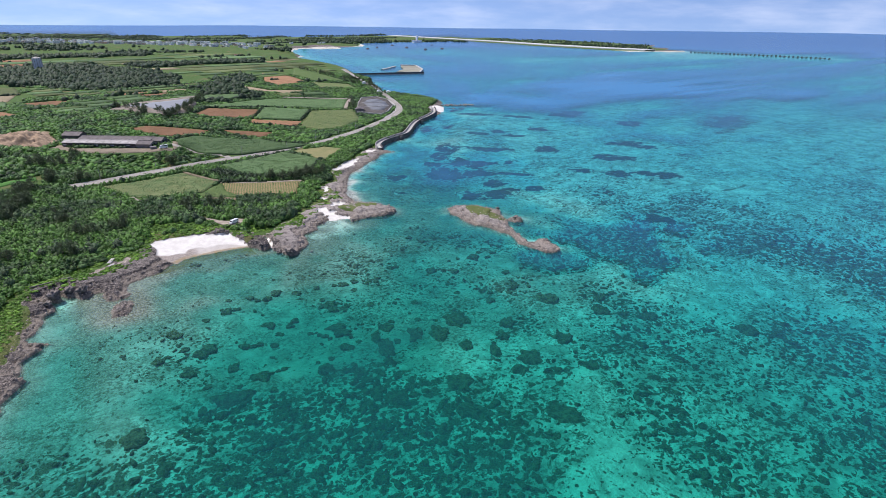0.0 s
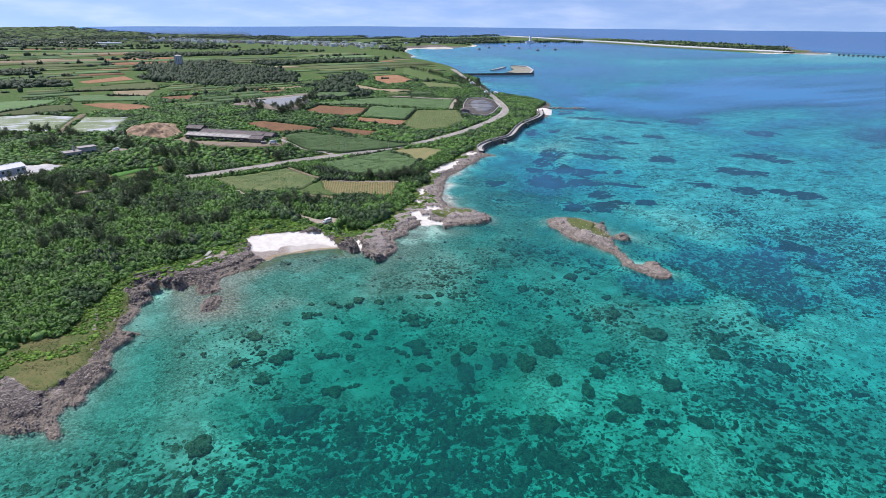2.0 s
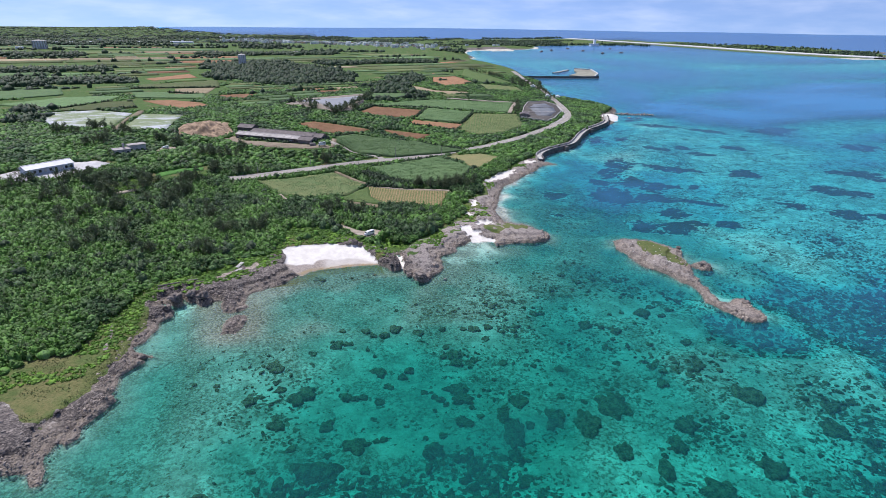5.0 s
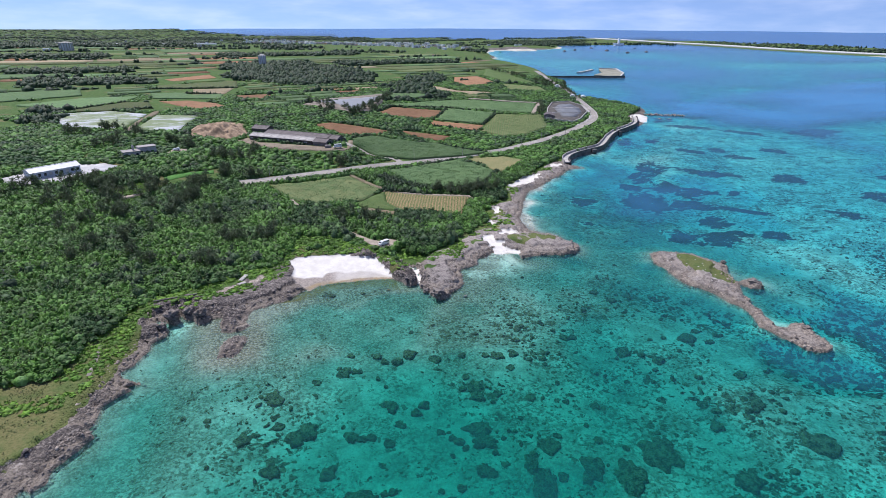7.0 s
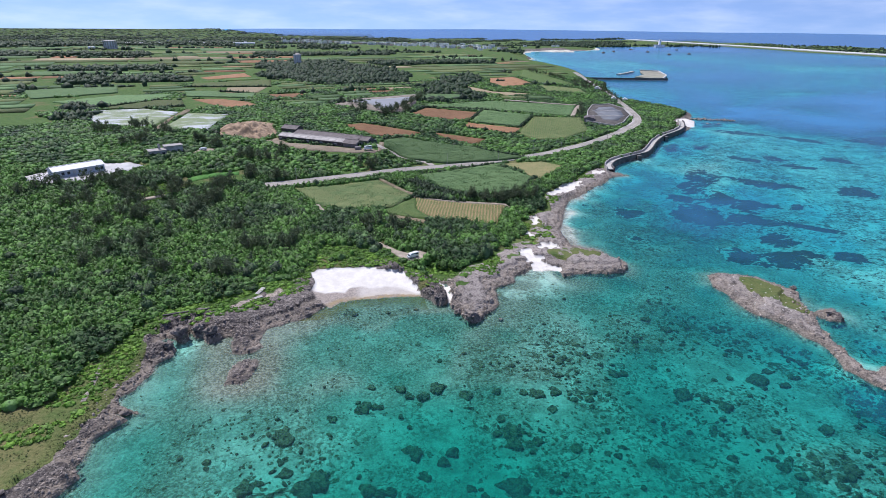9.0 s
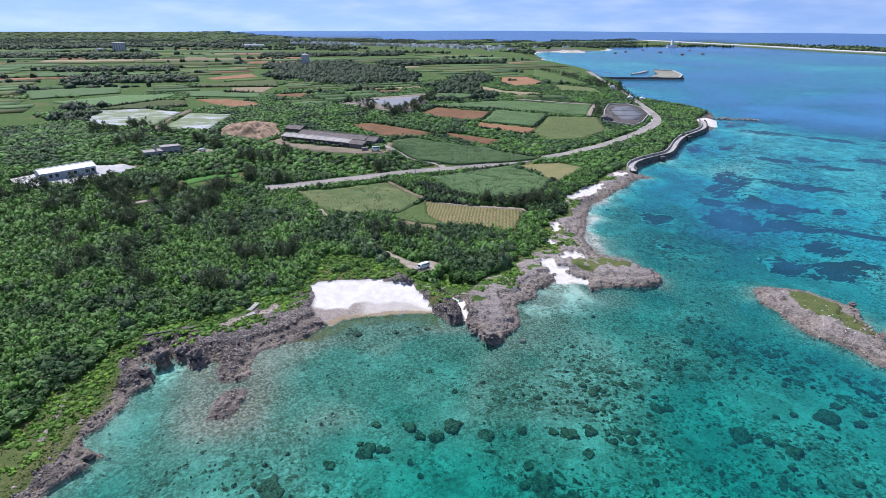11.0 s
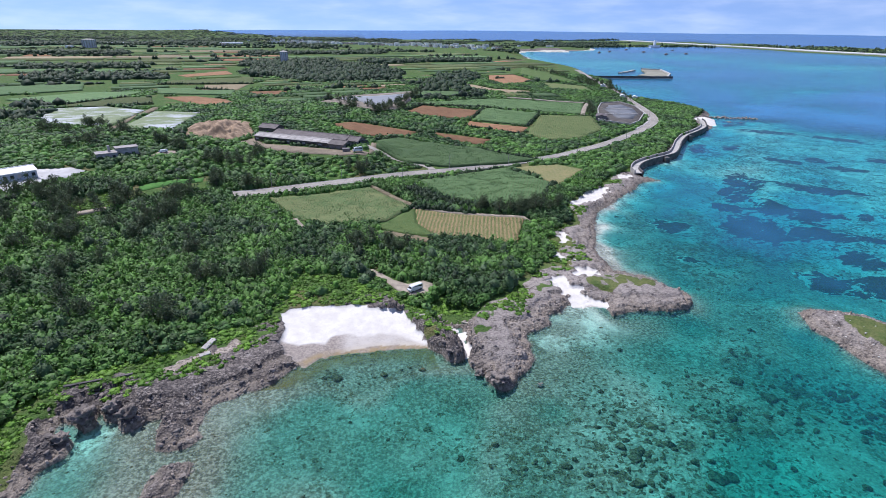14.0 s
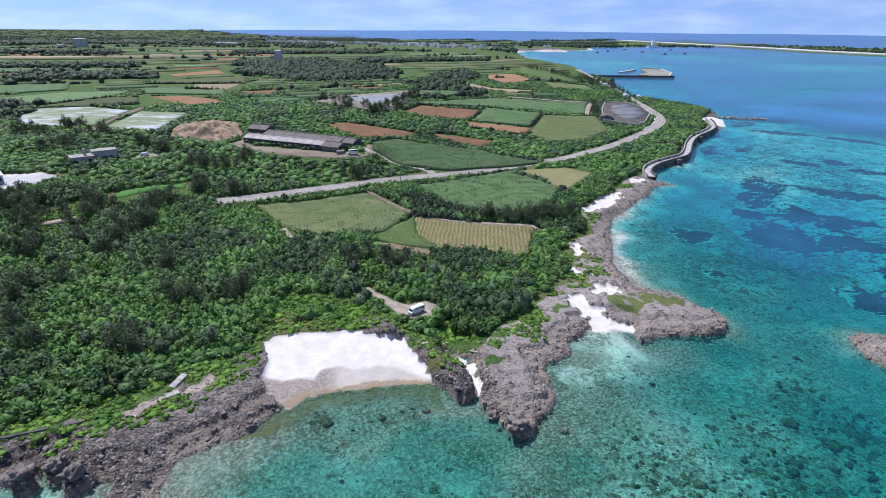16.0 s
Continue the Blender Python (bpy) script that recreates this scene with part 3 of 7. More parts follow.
    bed = k.mix(k.step(k.noise(0.13, 4, 0.6, warp=0.6), 0.42, 0.62), bed, (0.4, 0.39, 0.33))
    silt = k.mix(k.step(k.noise(1.5, 5, 0.7), 0.42, 0.6), (0.095, 0.095, 0.07), (0.33, 0.318, 0.25))
    bed = k.mix(k.math("MULTIPLY", k.attr("silt"), k.step(n_big, 0.25, 0.6, 0.6, 1.0)), bed, silt)
    algae = k.math("MULTIPLY", k.attr("wet"), k.step(k.attr("land"), -8.0, -2.5))
    bed = k.mix(k.math("MULTIPLY", algae, k.step(n_mid, 0.35, 0.6, 0.5, 0.95)), bed, (0.17, 0.13, 0.045))
    weed = k.attr("weed")
    tufts = k.math("SUBTRACT", k.noise(0.5, 5, 0.65, warp=0.5), 0.5)
    small = k.math("ADD", k.cells(0.62), k.math("MULTIPLY", tufts, -1.6))
    large = k.math("ADD", k.cells(0.2), k.math("MULTIPLY", tufts, -1.4))
    m1 = k.step(k.math("SUBTRACT", small, k.math("MULTIPLY", weed, 0.62)), 0.05, 0.0)
    m2 = k.step(k.math("SUBTRACT", large, k.math("MULTIPLY", weed, 0.55)), 0.03, -0.02)
    blots = k.noise(0.36, 7, 0.7, k.turned(-30, 0.8, 1.25), 0.7)
    m3 = k.step(k.math("ADD", blots, k.math("MULTIPLY", weed, 0.2)), 0.64, 0.67)
    strips = k.noise(0.11, 5, 0.62, k.turned(-22, 0.55, 1.7), 0.5)
    m4 = k.math("MULTIPLY", k.step(strips, 0.605, 0.635), k.math("MULTIPLY", k.attr("open"), 0.9))
    specks = k.noise(0.34, 4, 0.6, k.turned(-22, 0.6, 1.6), 0.3)
    m5 = k.math("MULTIPLY", k.step(specks, 0.63, 0.66), k.math("MULTIPLY", k.attr("open"), 0.7))
    m6 = k.math("MULTIPLY", k.step(k.noise(0.62, 5, 0.62, warp=0.4), 0.56, 0.6), k.step(k.noise(0.075, 4, 0.6), 0.46, 0.56, 0.0, 0.85))
    m1 = k.math("MAXIMUM", m1, k.math("MULTIPLY", m6, k.step(k.attr("land"), -6.0, -14.0)))
    mask = k.math("MAXIMUM", k.math("MAXIMUM", m1, m2), k.math("MAXIMUM", m3, k.math("MAXIMUM", m4, m5)))
    coral = k.mix(k.step(k.noise(2.3, 5, 0.7), 0.38, 0.62), (0.03, 0.028, 0.02), (0.2, 0.16, 0.1))
    fuzz = k.math("MULTIPLY", k.step(k.noise(0.95, 5, 0.7), 0.49, 0.55), k.step(k.noise(0.06, 4, 0.6), 0.4, 0.6, 0.15, 0.72))
    bed = k.mix(fuzz, bed, coral)
    bed = k.mix(mask, bed, coral)
    under = k.step(k.height(), -0.02, -0.15)
    under = k.math("MULTIPLY", under, k.step(k.attr("land"), 0.2, -0.2))
    far = k.step(k.attr("land"), -1.0, -3.0)
    under = k.math("MAXIMUM", under, far)
    col = k.mix(under, land, bed)
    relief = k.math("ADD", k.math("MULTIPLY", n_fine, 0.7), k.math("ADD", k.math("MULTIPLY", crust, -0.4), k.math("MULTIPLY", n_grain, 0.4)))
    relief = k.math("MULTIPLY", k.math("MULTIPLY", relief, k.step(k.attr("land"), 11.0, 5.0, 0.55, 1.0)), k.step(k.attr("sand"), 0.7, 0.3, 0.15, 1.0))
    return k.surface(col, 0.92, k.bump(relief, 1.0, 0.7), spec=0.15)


def water_material():
    k = Net("sea_water")
    depth = k.math("MULTIPLY", k.attr("depth"), 2.0 * 0.62)
    comb = k.t.nodes.new("ShaderNodeCombineColor")
    for slot, absorb in zip(("Red", "Green", "Blue"), WATER_ABSORB):
        power = depth
        if slot == "Blue":
            power = k.math("MULTIPLY", depth, k.math("SUBTRACT", 1.0, k.math("MULTIPLY", k.attr("open_sea"), 0.5)))
        k.put(k.math("POWER", math.exp(-absorb), power), comb.inputs[slot])
    clear = k.t.nodes.new("ShaderNodeBsdfTransparent")
    k.put(comb.outputs[0], clear.inputs["Color"])
    glow = k.t.nodes.new("ShaderNodeBsdfDiffuse")
    k.put(k.mix(k.attr("open_sea"), LAGOON_TINT, k.mix(k.attr("ocean"), SEA_TINT, OCEAN_TINT)), glow.inputs["Color"])
    body = k.t.nodes.new("ShaderNodeMixShader")
    k.put(k.step(k.attr("depth"), 0.0, 10.0, 0.04, 0.85), body.inputs[0])
    k.t.links.new(clear.outputs[0], body.inputs[1])
    k.t.links.new(glow.outputs[0], body.inputs[2])
    waves = k.math("ADD", k.noise(1.7, 3, 0.6, k.turned(30, 1, 0.55)), k.math("MULTIPLY", k.noise(0.16, 2), 0.45))
    bump = k.bump(waves, 0.14, 0.25)
    shine = k.t.nodes.new("ShaderNodeBsdfGlossy")
    shine.inputs["Roughness"].default_value = 0.18
    k.put((0.75, 0.8, 0.85), shine.inputs["Color"])
    k.put(bump, shine.inputs["Normal"])
    fres = k.t.nodes.new("ShaderNodeFresnel")
    fres.inputs["IOR"].default_value = 1.33
    k.put(bump, fres.inputs["Normal"])
    top = k.t.nodes.new("ShaderNodeMixShader")
    k.put(k.math("MULTIPLY", fres.outputs[0], 0.6), top.inputs[0])
    k.t.links.new(body.outputs[0], top.inputs[1])
    k.t.links.new(shine.outputs[0], top.inputs[2])
    k.t.links.new(top.outputs[0], k.out.inputs[0])
    return k.m


# ---- ground sheet and sea ----
GX, GY = np.meshgrid(axis(-98, 152, 0.5, (1.06, -300, 1.1), (1.022, 420, 1.1), 4900), axis(20, 142, 0.5, (1.04, -160, 1.12), (1.022, 480, 1.09), 4900))
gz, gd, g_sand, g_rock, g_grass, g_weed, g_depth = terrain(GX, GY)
main = -segments_distance(GX, GY, COAST)
g_silt = np.maximum(smooth(48, 8, main) * (1 - 0.25 * smooth(80, 130, GX)), 0.84 * smooth(130, 30, main) * smooth(110, 40, GX) * smooth(20, 60, GY + 30 * (value_noise(GX, GY, 25, 97) - 0.5))) * smooth(420, 300, np.hypot(GX, GY))
g_silt = np.maximum(g_silt, 0.85 * smooth(195, 140, GX) * smooth(50, 75, GX) * smooth(35, 70, GY) * smooth(300, 230, GY))
g_silt = np.maximum(g_silt, 0.5 * smooth(140, 100, GX) * smooth(-14, 8, GY + 0.15 * GX + 16 * (value_noise(GX, GY, 20, 98) - 0.5)) * smooth(-75, -60, GX))
g_silt = g_silt * (1 - 0.9 * smooth(84, 94, GX) * smooth(138, 155, GY) * smooth(16, 3, main)) * (1 - 0.3 * smooth(-50, -58, GX))
for px_, py_, pr_ in ((64, 112, 17), (48, 104, 9), (-55, 89, 5), (30, 98, 4)):
    g_silt = g_silt * (1 - 0.75 * smooth(pr_, pr_ * 0.3, np.hypot(GX - px_, GY - py_) + pr_ * 1.1 * (value_noise(GX, GY, 5.5, 96) - 0.4)))
g_open = smooth(150, 225, GX) * smooth(900, 500, GX) * smooth(-60, 0, GY + 0.25 * GX)
g_wet = smooth(-0.9, 0.9, np.interp(GX, *DRY_LINE) - GY + 2.2 * (value_noise(GX, GY, 4, 95) - 0.5) + 0.8 * (value_noise(GX, GY, 1.2, 96) - 0.5)) * ((GX > -26) & (GX < 17.8) & (GY > 98) & (GY < 135)) * (1 - 0.5 * smooth(-7, -2, GX) * (gd > 0))
g_pale = 0.55 * smooth(22, 34, GX) * smooth(300, 230, GY) * smooth(0.6, 2.5, gd)
g_path = smooth(-0.8, 0.6, segments_distance(GX, GY, FOOTPATH))
g_dry = np.maximum(smooth(-3, 4, segments_distance(GX, GY, DRY_GRASS)), np.maximum(0.6 * smooth(94, 84, GY) * smooth(0, -20, GX), 0.65 * np.maximum(smooth(60, 70, GX) * smooth(260, 150, GY), 0.1 * smooth(1200, 1500, GX))))
ground = new("ground", grid_mesh("ground", GX, GY, gz, {"sand": g_sand, "rock": g_rock, "grass": g_grass, "weed": g_weed, "land": gd, "silt": g_silt, "open": g_open, "wet": g_wet, "dry": g_dry, "pale": g_pale, "path": g_path}))
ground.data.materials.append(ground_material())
tagged(ground, "coral limestone shore, white sand and sea floor running inland", "ground", kind="structure")
WX, WY = GX[::3, ::3], GY[::3, ::3]
w_depth = np.where(gd < 0, g_depth, 0.05)[::3, ::3]
water = new("water", grid_mesh("water", WX, WY, far_rise(WX, WY), {"depth": w_depth, "open_sea": smooth(20, 260, WX + 0.25 * WY), "ocean": smooth(2500, 3100, np.hypot(WX, WY))}))
water.data.materials.append(water_material())
tagged(water, "clear turquoise lagoon water turning deep blue offshore", "sea", kind="structure")

# ---- fields, roads, pools ----
from mathutils.geometry import delaunay_2d_cdt

CLEARINGS = [FOOTPATH, [(-88, 246), (-84, 234), (-58, 246), (-58, 264)]]          # outlines that carry no scrub
TUFTED = []             # outlines with standing cane: poly, height, density
rng = np.random.default_rng(7)


def crop_material(name, low, high, dirt, rows=0.0, angle=70.0, pitch=1.4, gaps=0.3):
    k = Net(name)
    big, mid, fine = k.noise(0.03, 3), k.noise(0.16, 4), k.noise(1.1, 4, 0.65)
    tone = k.math("ADD", k.math("MULTIPLY", mid, 0.6), k.math("MULTIPLY", fine, 0.5))
    col = k.mix(k.step(tone, 0.35, 0.75), low, high)
    col = k.mix(k.step(big, 0.45, 0.7, 0, 0.5), col, high)
    if rows:
        w = k.t.nodes.new("ShaderNodeTexWave")
        k.put(k.turned(-angle), w.inputs["Vector"])
        w.bands_direction = "Y"
        w.inputs["Scale"].default_value = 0.314 / pitch
        w.inputs["Distortion"].default_value = 2.5
        w.inputs["Detail"].default_value = 2
        w.inputs["Detail Scale"].default_value = 0.6
        lane = k.step(k.math("ADD", w.outputs["Fac"], k.math("MULTIPLY", k.math("SUBTRACT", fine, 0.5), 1.1)), 0.35, 0.75, 0, rows)
        col = k.mix(lane, col, dirt)
    col = k.mix(k.step(k.noise(0.45, 4, 0.7), 0.62, 0.75, 0, gaps), col, dirt)
    shade = k.math("ADD", 0.68, k.math("MULTIPLY", k.rand(), 0.56))
    grey = k.t.nodes.new("ShaderNodeCombineColor")
    for slot in ("Red", "Green", "Blue"):
        k.put(shade, grey.inputs[slot])
    col = k.scale_colour(col, grey.outputs[0])
    return k.surface(col, 0.9, k.bump(fine, 0.9, 0.5), spec=0.15)


CANE = crop_material("cane_leaves", (0.068, 0.137, 0.054), (0.125, 0.212, 0.085), (0.14, 0.12, 0.06), 0.3, 65, 1.6, 0.1)
CANE_PALE = crop_material("young_cane", (0.065, 0.115, 0.035), (0.12, 0.165, 0.055), (0.2, 0.15, 0.09), 0.45, 70, 1.6, 0.35)
MEADOW = crop_material("meadow_grass", (0.06, 0.11, 0.03), (0.11, 0.15, 0.05), (0.16, 0.14, 0.07), 0.0, 0, 1, 0.4)
RIPE = crop_material("ripening_crop", (0.1, 0.14, 0.045), (0.2, 0.185, 0.075), (0.33, 0.225, 0.13), 0.75, 72, 1.5, 0.65)
MOTTLED = crop_material("patchy_young_cane", (0.07, 0.13, 0.045), (0.15, 0.17, 0.07), (0.2, 0.165, 0.1), 0.18, 70, 1.6, 0.65)
THIN = crop_material("thin_crop", (0.09, 0.13, 0.045), (0.19, 0.175, 0.075), (0.25, 0.185, 0.11), 0.4, 30, 1.6, 0.6)
SOIL = crop_material("red_soil", (0.2, 0.1, 0.055), (0.33, 0.18, 0.1), (0.13, 0.12, 0.05), 0.3, 20, 3.0, 0.25)
FALLOW = crop_material("fallow_soil", (0.26, 0.2, 0.12), (0.38, 0.31, 0.2), (0.15, 0.17, 0.07), 0.2, 20, 3.0, 0.4)

def film_material():
    """Torn strips of white film between weeds."""
    k = Net("mulch_film")
    streak, fine, big = k.noise(0.3, 5, 0.65, k.turned(-8, 0.22, 1.5)), k.noise(1.2, 4, 0.65), k.noise(0.035, 3)
    weeds = k.mix(k.step(fine, 0.35, 0.65), (0.1, 0.15, 0.05), (0.22, 0.25, 0.11))
    film = k.mix(k.step(fine, 0.3, 0.7), (0.3, 0.32, 0.32), (0.52, 0.53, 0.54))
    cover = k.step(k.math("ADD", streak, k.math("MULTIPLY", k.math("SUBTRACT", big, 0.5), 1.1)), 0.49, 0.58)
    return k.surface(k.mix(cover, weeds, film), 0.6, k.bump(fine, 0.6, 0.2), spec=0.25)


PLASTIC = film_material()
LAWN = crop_material("mown_lawn", (0.05, 0.14, 0.03), (0.075, 0.18, 0.04), (0.09, 0.12, 0.04), 0, 0, 1, 0.1)
SAND_TRACK = plain("pale_track", (0.33, 0.28, 0.22), 0.95, 0.3, 0.4)
DIRT = plain("packed_dirt", (0.2, 0.165, 0.105), 0.95, 0.4, 0.4)
EARTH = plain("spoil_earth", (0.33, 0.235, 0.155), 0.95, 0.55, 0.22, 0.8)


def draped(poly, height, step, rough=0.0, skirt=True):
    """A sheet over the land inside an outline, with sides down to the ground."""
    ring = []
    for (ax, ay), (bx, by) in zip(poly, poly[1:] + poly[:1]):
        n = max(1, int(math.hypot(bx - ax, by - ay) / step))
        for i in range(n):
            u = i / n
            w = 0 if i == 0 else 0.12 * step
            ring.append((ax + (bx - ax) * u + rng.uniform(-w, w), ay + (by - ay) * u + rng.uniform(-w, w)))
    xs, ys = [p[0] for p in ring], [p[1] for p in ring]
    gx, gy = np.meshgrid(np.arange(min(xs), max(xs), step), np.arange(min(ys), max(ys), step))
    gx = (gx + rng.uniform(-0.25, 0.25, gx.shape) * step).ravel()
    gy = (gy + rng.uniform(-0.25, 0.25, gy.shape) * step).ravel()
    keep = segments_distance(gx, gy, ring) > step * 0.45
    pts = [Vector(p) for p in ring] + [Vector((a, b)) for a, b in zip(gx[keep], gy[keep])]
    n = len(ring)
    v2, _, faces, *_ = delaunay_2d_cdt(pts, [(i, (i + 1) % n) for i in range(n)], [list(range(n))], 1, 1e-4)
    bm = bmesh.new()
    vx, vy = np.array([p[0] for p in v2]), np.array([p[1] for p in v2])
    zz = inland(vx, vy) + height + rng.uniform(-rough, rough, len(v2))
    vs = [bm.verts.new((a, b, c)) for a, b, c in zip(vx, vy, zz)]
    for f in faces:
        try:
            bm.faces.new([vs[i] for i in f])
        except ValueError:
            pass
    bm.normal_update()
    for f in bm.faces:
        if f.normal.z < 0:
            f.normal_flip()
        f.smooth = True
    if skirt:
        edges = [e for e in bm.edges if len(e.link_faces) == 1]
        made = bmesh.ops.extrude_edge_only(bm, edges=edges)
        for v in made["geom"]:
            if isinstance(v, bmesh.types.BMVert):
                v.co.z = ground_z(v.co.x, v.co.y) - 0.3
    return bm


def field(poly, height, material, label, category="field", step=4.0, rough=0.0, tufts=0.0, name="field", group="farm fields", clear=True):
    me = part(name, draped(poly, height, step, rough), material)
    tagged(me, label, category, group)
    if clear:
        CLEARINGS.append(poly)
    if tufts:
        TUFTED.append((poly, height, tufts))
    return me


field([(-29.2, 233.6), (-8.9, 237.6), (16, 247.7), (24.9, 229.2), (30.8, 218.2), (25.1, 207.2), (18.4, 198.9), (9.8, 197), (1.8, 199.3), (-6.4, 197.8), (-12.3, 203.3), (-18.5, 208.2), (-23.1, 220.5)],
      0.5, MOTTLED, "pale green young cane field with bare streaks", step=2.5, rough=0.2, tufts=0.5)
field([(42.2, 255), (94.5, 273.7), (108, 239.7), (97.6, 223.1), (85.3, 213), (71.5, 209.7), (60.9, 215), (51.2, 225), (44.9, 241.8)],
      1.2, CANE, "dense dark green cane field beside the road", step=2.5, rough=0.25, tufts=0.6)
field([(102.2, 277.2), (129.1, 278.4), (138.4, 263.7), (116, 241.2), (104.5, 231), (108.8, 241.6)],
      0.4, THIN, "thin yellowing crop with bare rows", step=2.5, rough=0.12)
field([(32.8, 212.6), (45.6, 202.9), (74.9, 190.8), (70.1, 181.8), (62.1, 164.5), (47.9, 172.6), (35.2, 178), (30.2, 193.3)],
      0.4, RIPE, "yellow ripening crop in straight rows", step=2.0, rough=0.12, tufts=0.35)
field([(32.3, 212.2), (29.7, 193.3), (34.6, 178.2), (24, 182), (13.3, 191), (23.5, 204.2)],
      0.35, MEADOW, "rough green meadow beside the yellow crop", step=2.0, rough=0.2, tufts=0.3)
field([(11, 188.6), (19, 186), (32.6, 175.4), (32.8, 171), (19.4, 177.7)], 0.3, FALLOW, "bare dry earth at the field edge", step=2, rough=0.1)
field([(30.5, 337.5), (45.6, 346), (93.9, 322.6), (121.1, 290.9), (105, 286.4), (65.1, 282.2), (42.9, 291.8), (27.1, 309.2)],
      1.3, CANE, "dark green cane field between road and barn", step=3, rough=0.25, tufts=0.45)
field([(3.9, 382.1), (19.5, 391.2), (62.4, 368.3), (54.2, 354), (25.2, 352.7)], 0.15, SOIL, "freshly ploughed red soil strip")
field([(68, 438.2), (85.5, 464.4), (134.4, 455.1), (114.4, 416.2), (73.2, 425)], 0.15, SOIL, "ploughed orange soil below the reservoir")
field([(141.8, 464.8), (189.3, 453.8), (157.2, 401.9), (116.5, 412.8)], 1.0, CANE, "square green cane field with hedges", rough=0.2, tufts=0.3)
field([(188.2, 446.3), (237.9, 446.9), (215.3, 384.5), (179.9, 352.2), (155.8, 350.2), (145.3, 370.7)], 0.6, CANE_PALE, "light green cane field reaching the road", rough=0.15, tufts=0.3)
field([(112.7, 410.3), (156.4, 395.9), (141.4, 370.8), (104.1, 391)], 0.15, SOIL, "narrow ploughed red strip between cane fields")
field([(86, 474.4), (163.7, 512.2), (264.6, 516.6), (232.6, 456.6), (194.4, 460.6), (143.9, 468), (88.5, 466.5)], 1.0, CANE, "broad dark green cane field", rough=0.2, tufts=0.25)
field([(74.4, 370.1), (113, 352.6), (99.7, 335.4), (80.1, 353)], 0.15, SOIL, "small ploughed red patch among scrub")
field([(-188.7, 415.7), (-198, 465.1), (-163.5, 471.5), (-131, 446), (-133, 384), (-137, 374), (-174.8, 390.9)], 0.4, PLASTIC, "vegetable field under white plastic film")
field([(-124.5, 363), (-121.5, 440), (-88, 426.5), (-93, 355)], 0.4, PLASTIC, "second vegetable field under white film strips")
field([(-173.9, 780.8), (-124, 854.9), (-107.5, 791.8), (-159.7, 753)], 0.2, SOIL, "distant ploughed red field")
field([(-167.3, 690), (-76.8, 732.5), (-69.8, 648.8), (-159.7, 654.8)], 1.0, CANE_PALE, "wide light green cane field", rough=0.2)
field([(-119.4, 643.1), (-74.1, 646.7), (-80.1, 588.8), (-113.1, 588)], 0.2, FALLOW, "bare tan fallow field")
field([(-159.1, 607), (-122.2, 600), (-117, 582), (-81, 577.9), (-80, 538.7), (-147.2, 558.1)], 1.0, CANE, "green cane field by the farm track", rough=0.2)
field([(-68.2, 567.4), (-22.2, 576.4), (-41.8, 533), (-62.1, 545.8)], 0.2, SOIL, "ploughed red field by a track")
field([(-136.9, 534.4), (-110.3, 534.6), (-81.5, 508.3), (-68.7, 479.1), (-96.6, 469)], 0.2, SOIL, "terraced ploughed red field")
field([(-258, 528), (-214.2, 572), (-163.3, 578), (-168, 533), (-205, 486)], 1.0, CANE, "shaded green cane field", rough=0.2)
field([(-205, 474), (-166, 530), (-145, 526), (-133, 482), (-164, 473)], 0.8, CANE_PALE, "grassy green field", rough=0.2)
field([(-326.4, 631.9), (-248.4, 680), (-224, 600), (-288, 556)], 1.0, CANE, "dark green field far inland", rough=0.2)
field([(67.8, 548), (146.2, 548), (150, 530), (85, 500)], 1.0, CANE, "green cane field behind the wood", rough=0.2)
field([(166.7, 625), (186.3, 580), (237, 576), (199, 555), (160, 575)], 0.2, FALLOW, "pale bare field")
field([(252.7, 812), (271.1, 739.2), (267, 655), (215, 622), (208, 660)], 0.2, SOIL, "large reddish fallow field")
field([(272, 648), (325, 637), (320, 602), (266, 602)], 0.8, CANE_PALE, "light green field near the coast road", rough=0.2)
field([(343, 905), (328, 742), (334, 672), (280, 670), (286, 760)], 0.8, MEADOW, "green meadow along the coast road", rough=0.2)
field([(-85.2, 247.6), (-83.3, 241.3), (-73.7, 249.5), (-60.1, 255), (-60.6, 261.2), (-73.2, 256.9), (-80.8, 252.4)], 0.2, LAWN, "small bright green mown lawn", "lawn", group="", step=3)
field([(-83, 340), (-84, 372), (-67, 392), (-50, 384), (-45, 362), (-54, 346), (-64, 335)], 0.1, EARTH, "bare brown earth round the spoil heap", "bare earth", group="", step=5)
yard = field([(-52, 340), (-44.7, 348), (-38, 330), (6, 303), (22, 298), (27, 336), (31, 334), (26, 303), (20, 293), (7, 289), (-20, 303), (-45, 321)],
             0.12, crop_material("trampled_yard", (0.17, 0.14, 0.1), (0.3, 0.245, 0.18), (0.08, 0.11, 0.04), 0, 0, 1, 0.8), "bare trampled farm yard round the barn", "farm yard", group="", step=4, name="farm_yard")
field([(-161, 246), (-155, 235), (-145, 234), (-141, 239), (-133, 236.5), (-124, 248), (-115, 258), (-112, 268), (-120, 273), (-131, 270), (-152, 257)], 0.12,
      plain("pale_concrete", (0.47, 0.46, 0.45), 0.9, 0.15, 0.3), "pale concrete yard round the warehouse", "yard", group="", step=5, name="concrete_yard")
field([(-91, 295), (-88, 304), (-80, 306), (-80, 299)], 0.12, SAND_TRACK, "gravel parking place by the small house", "yard", group="", step=3, name="gravel_yard")
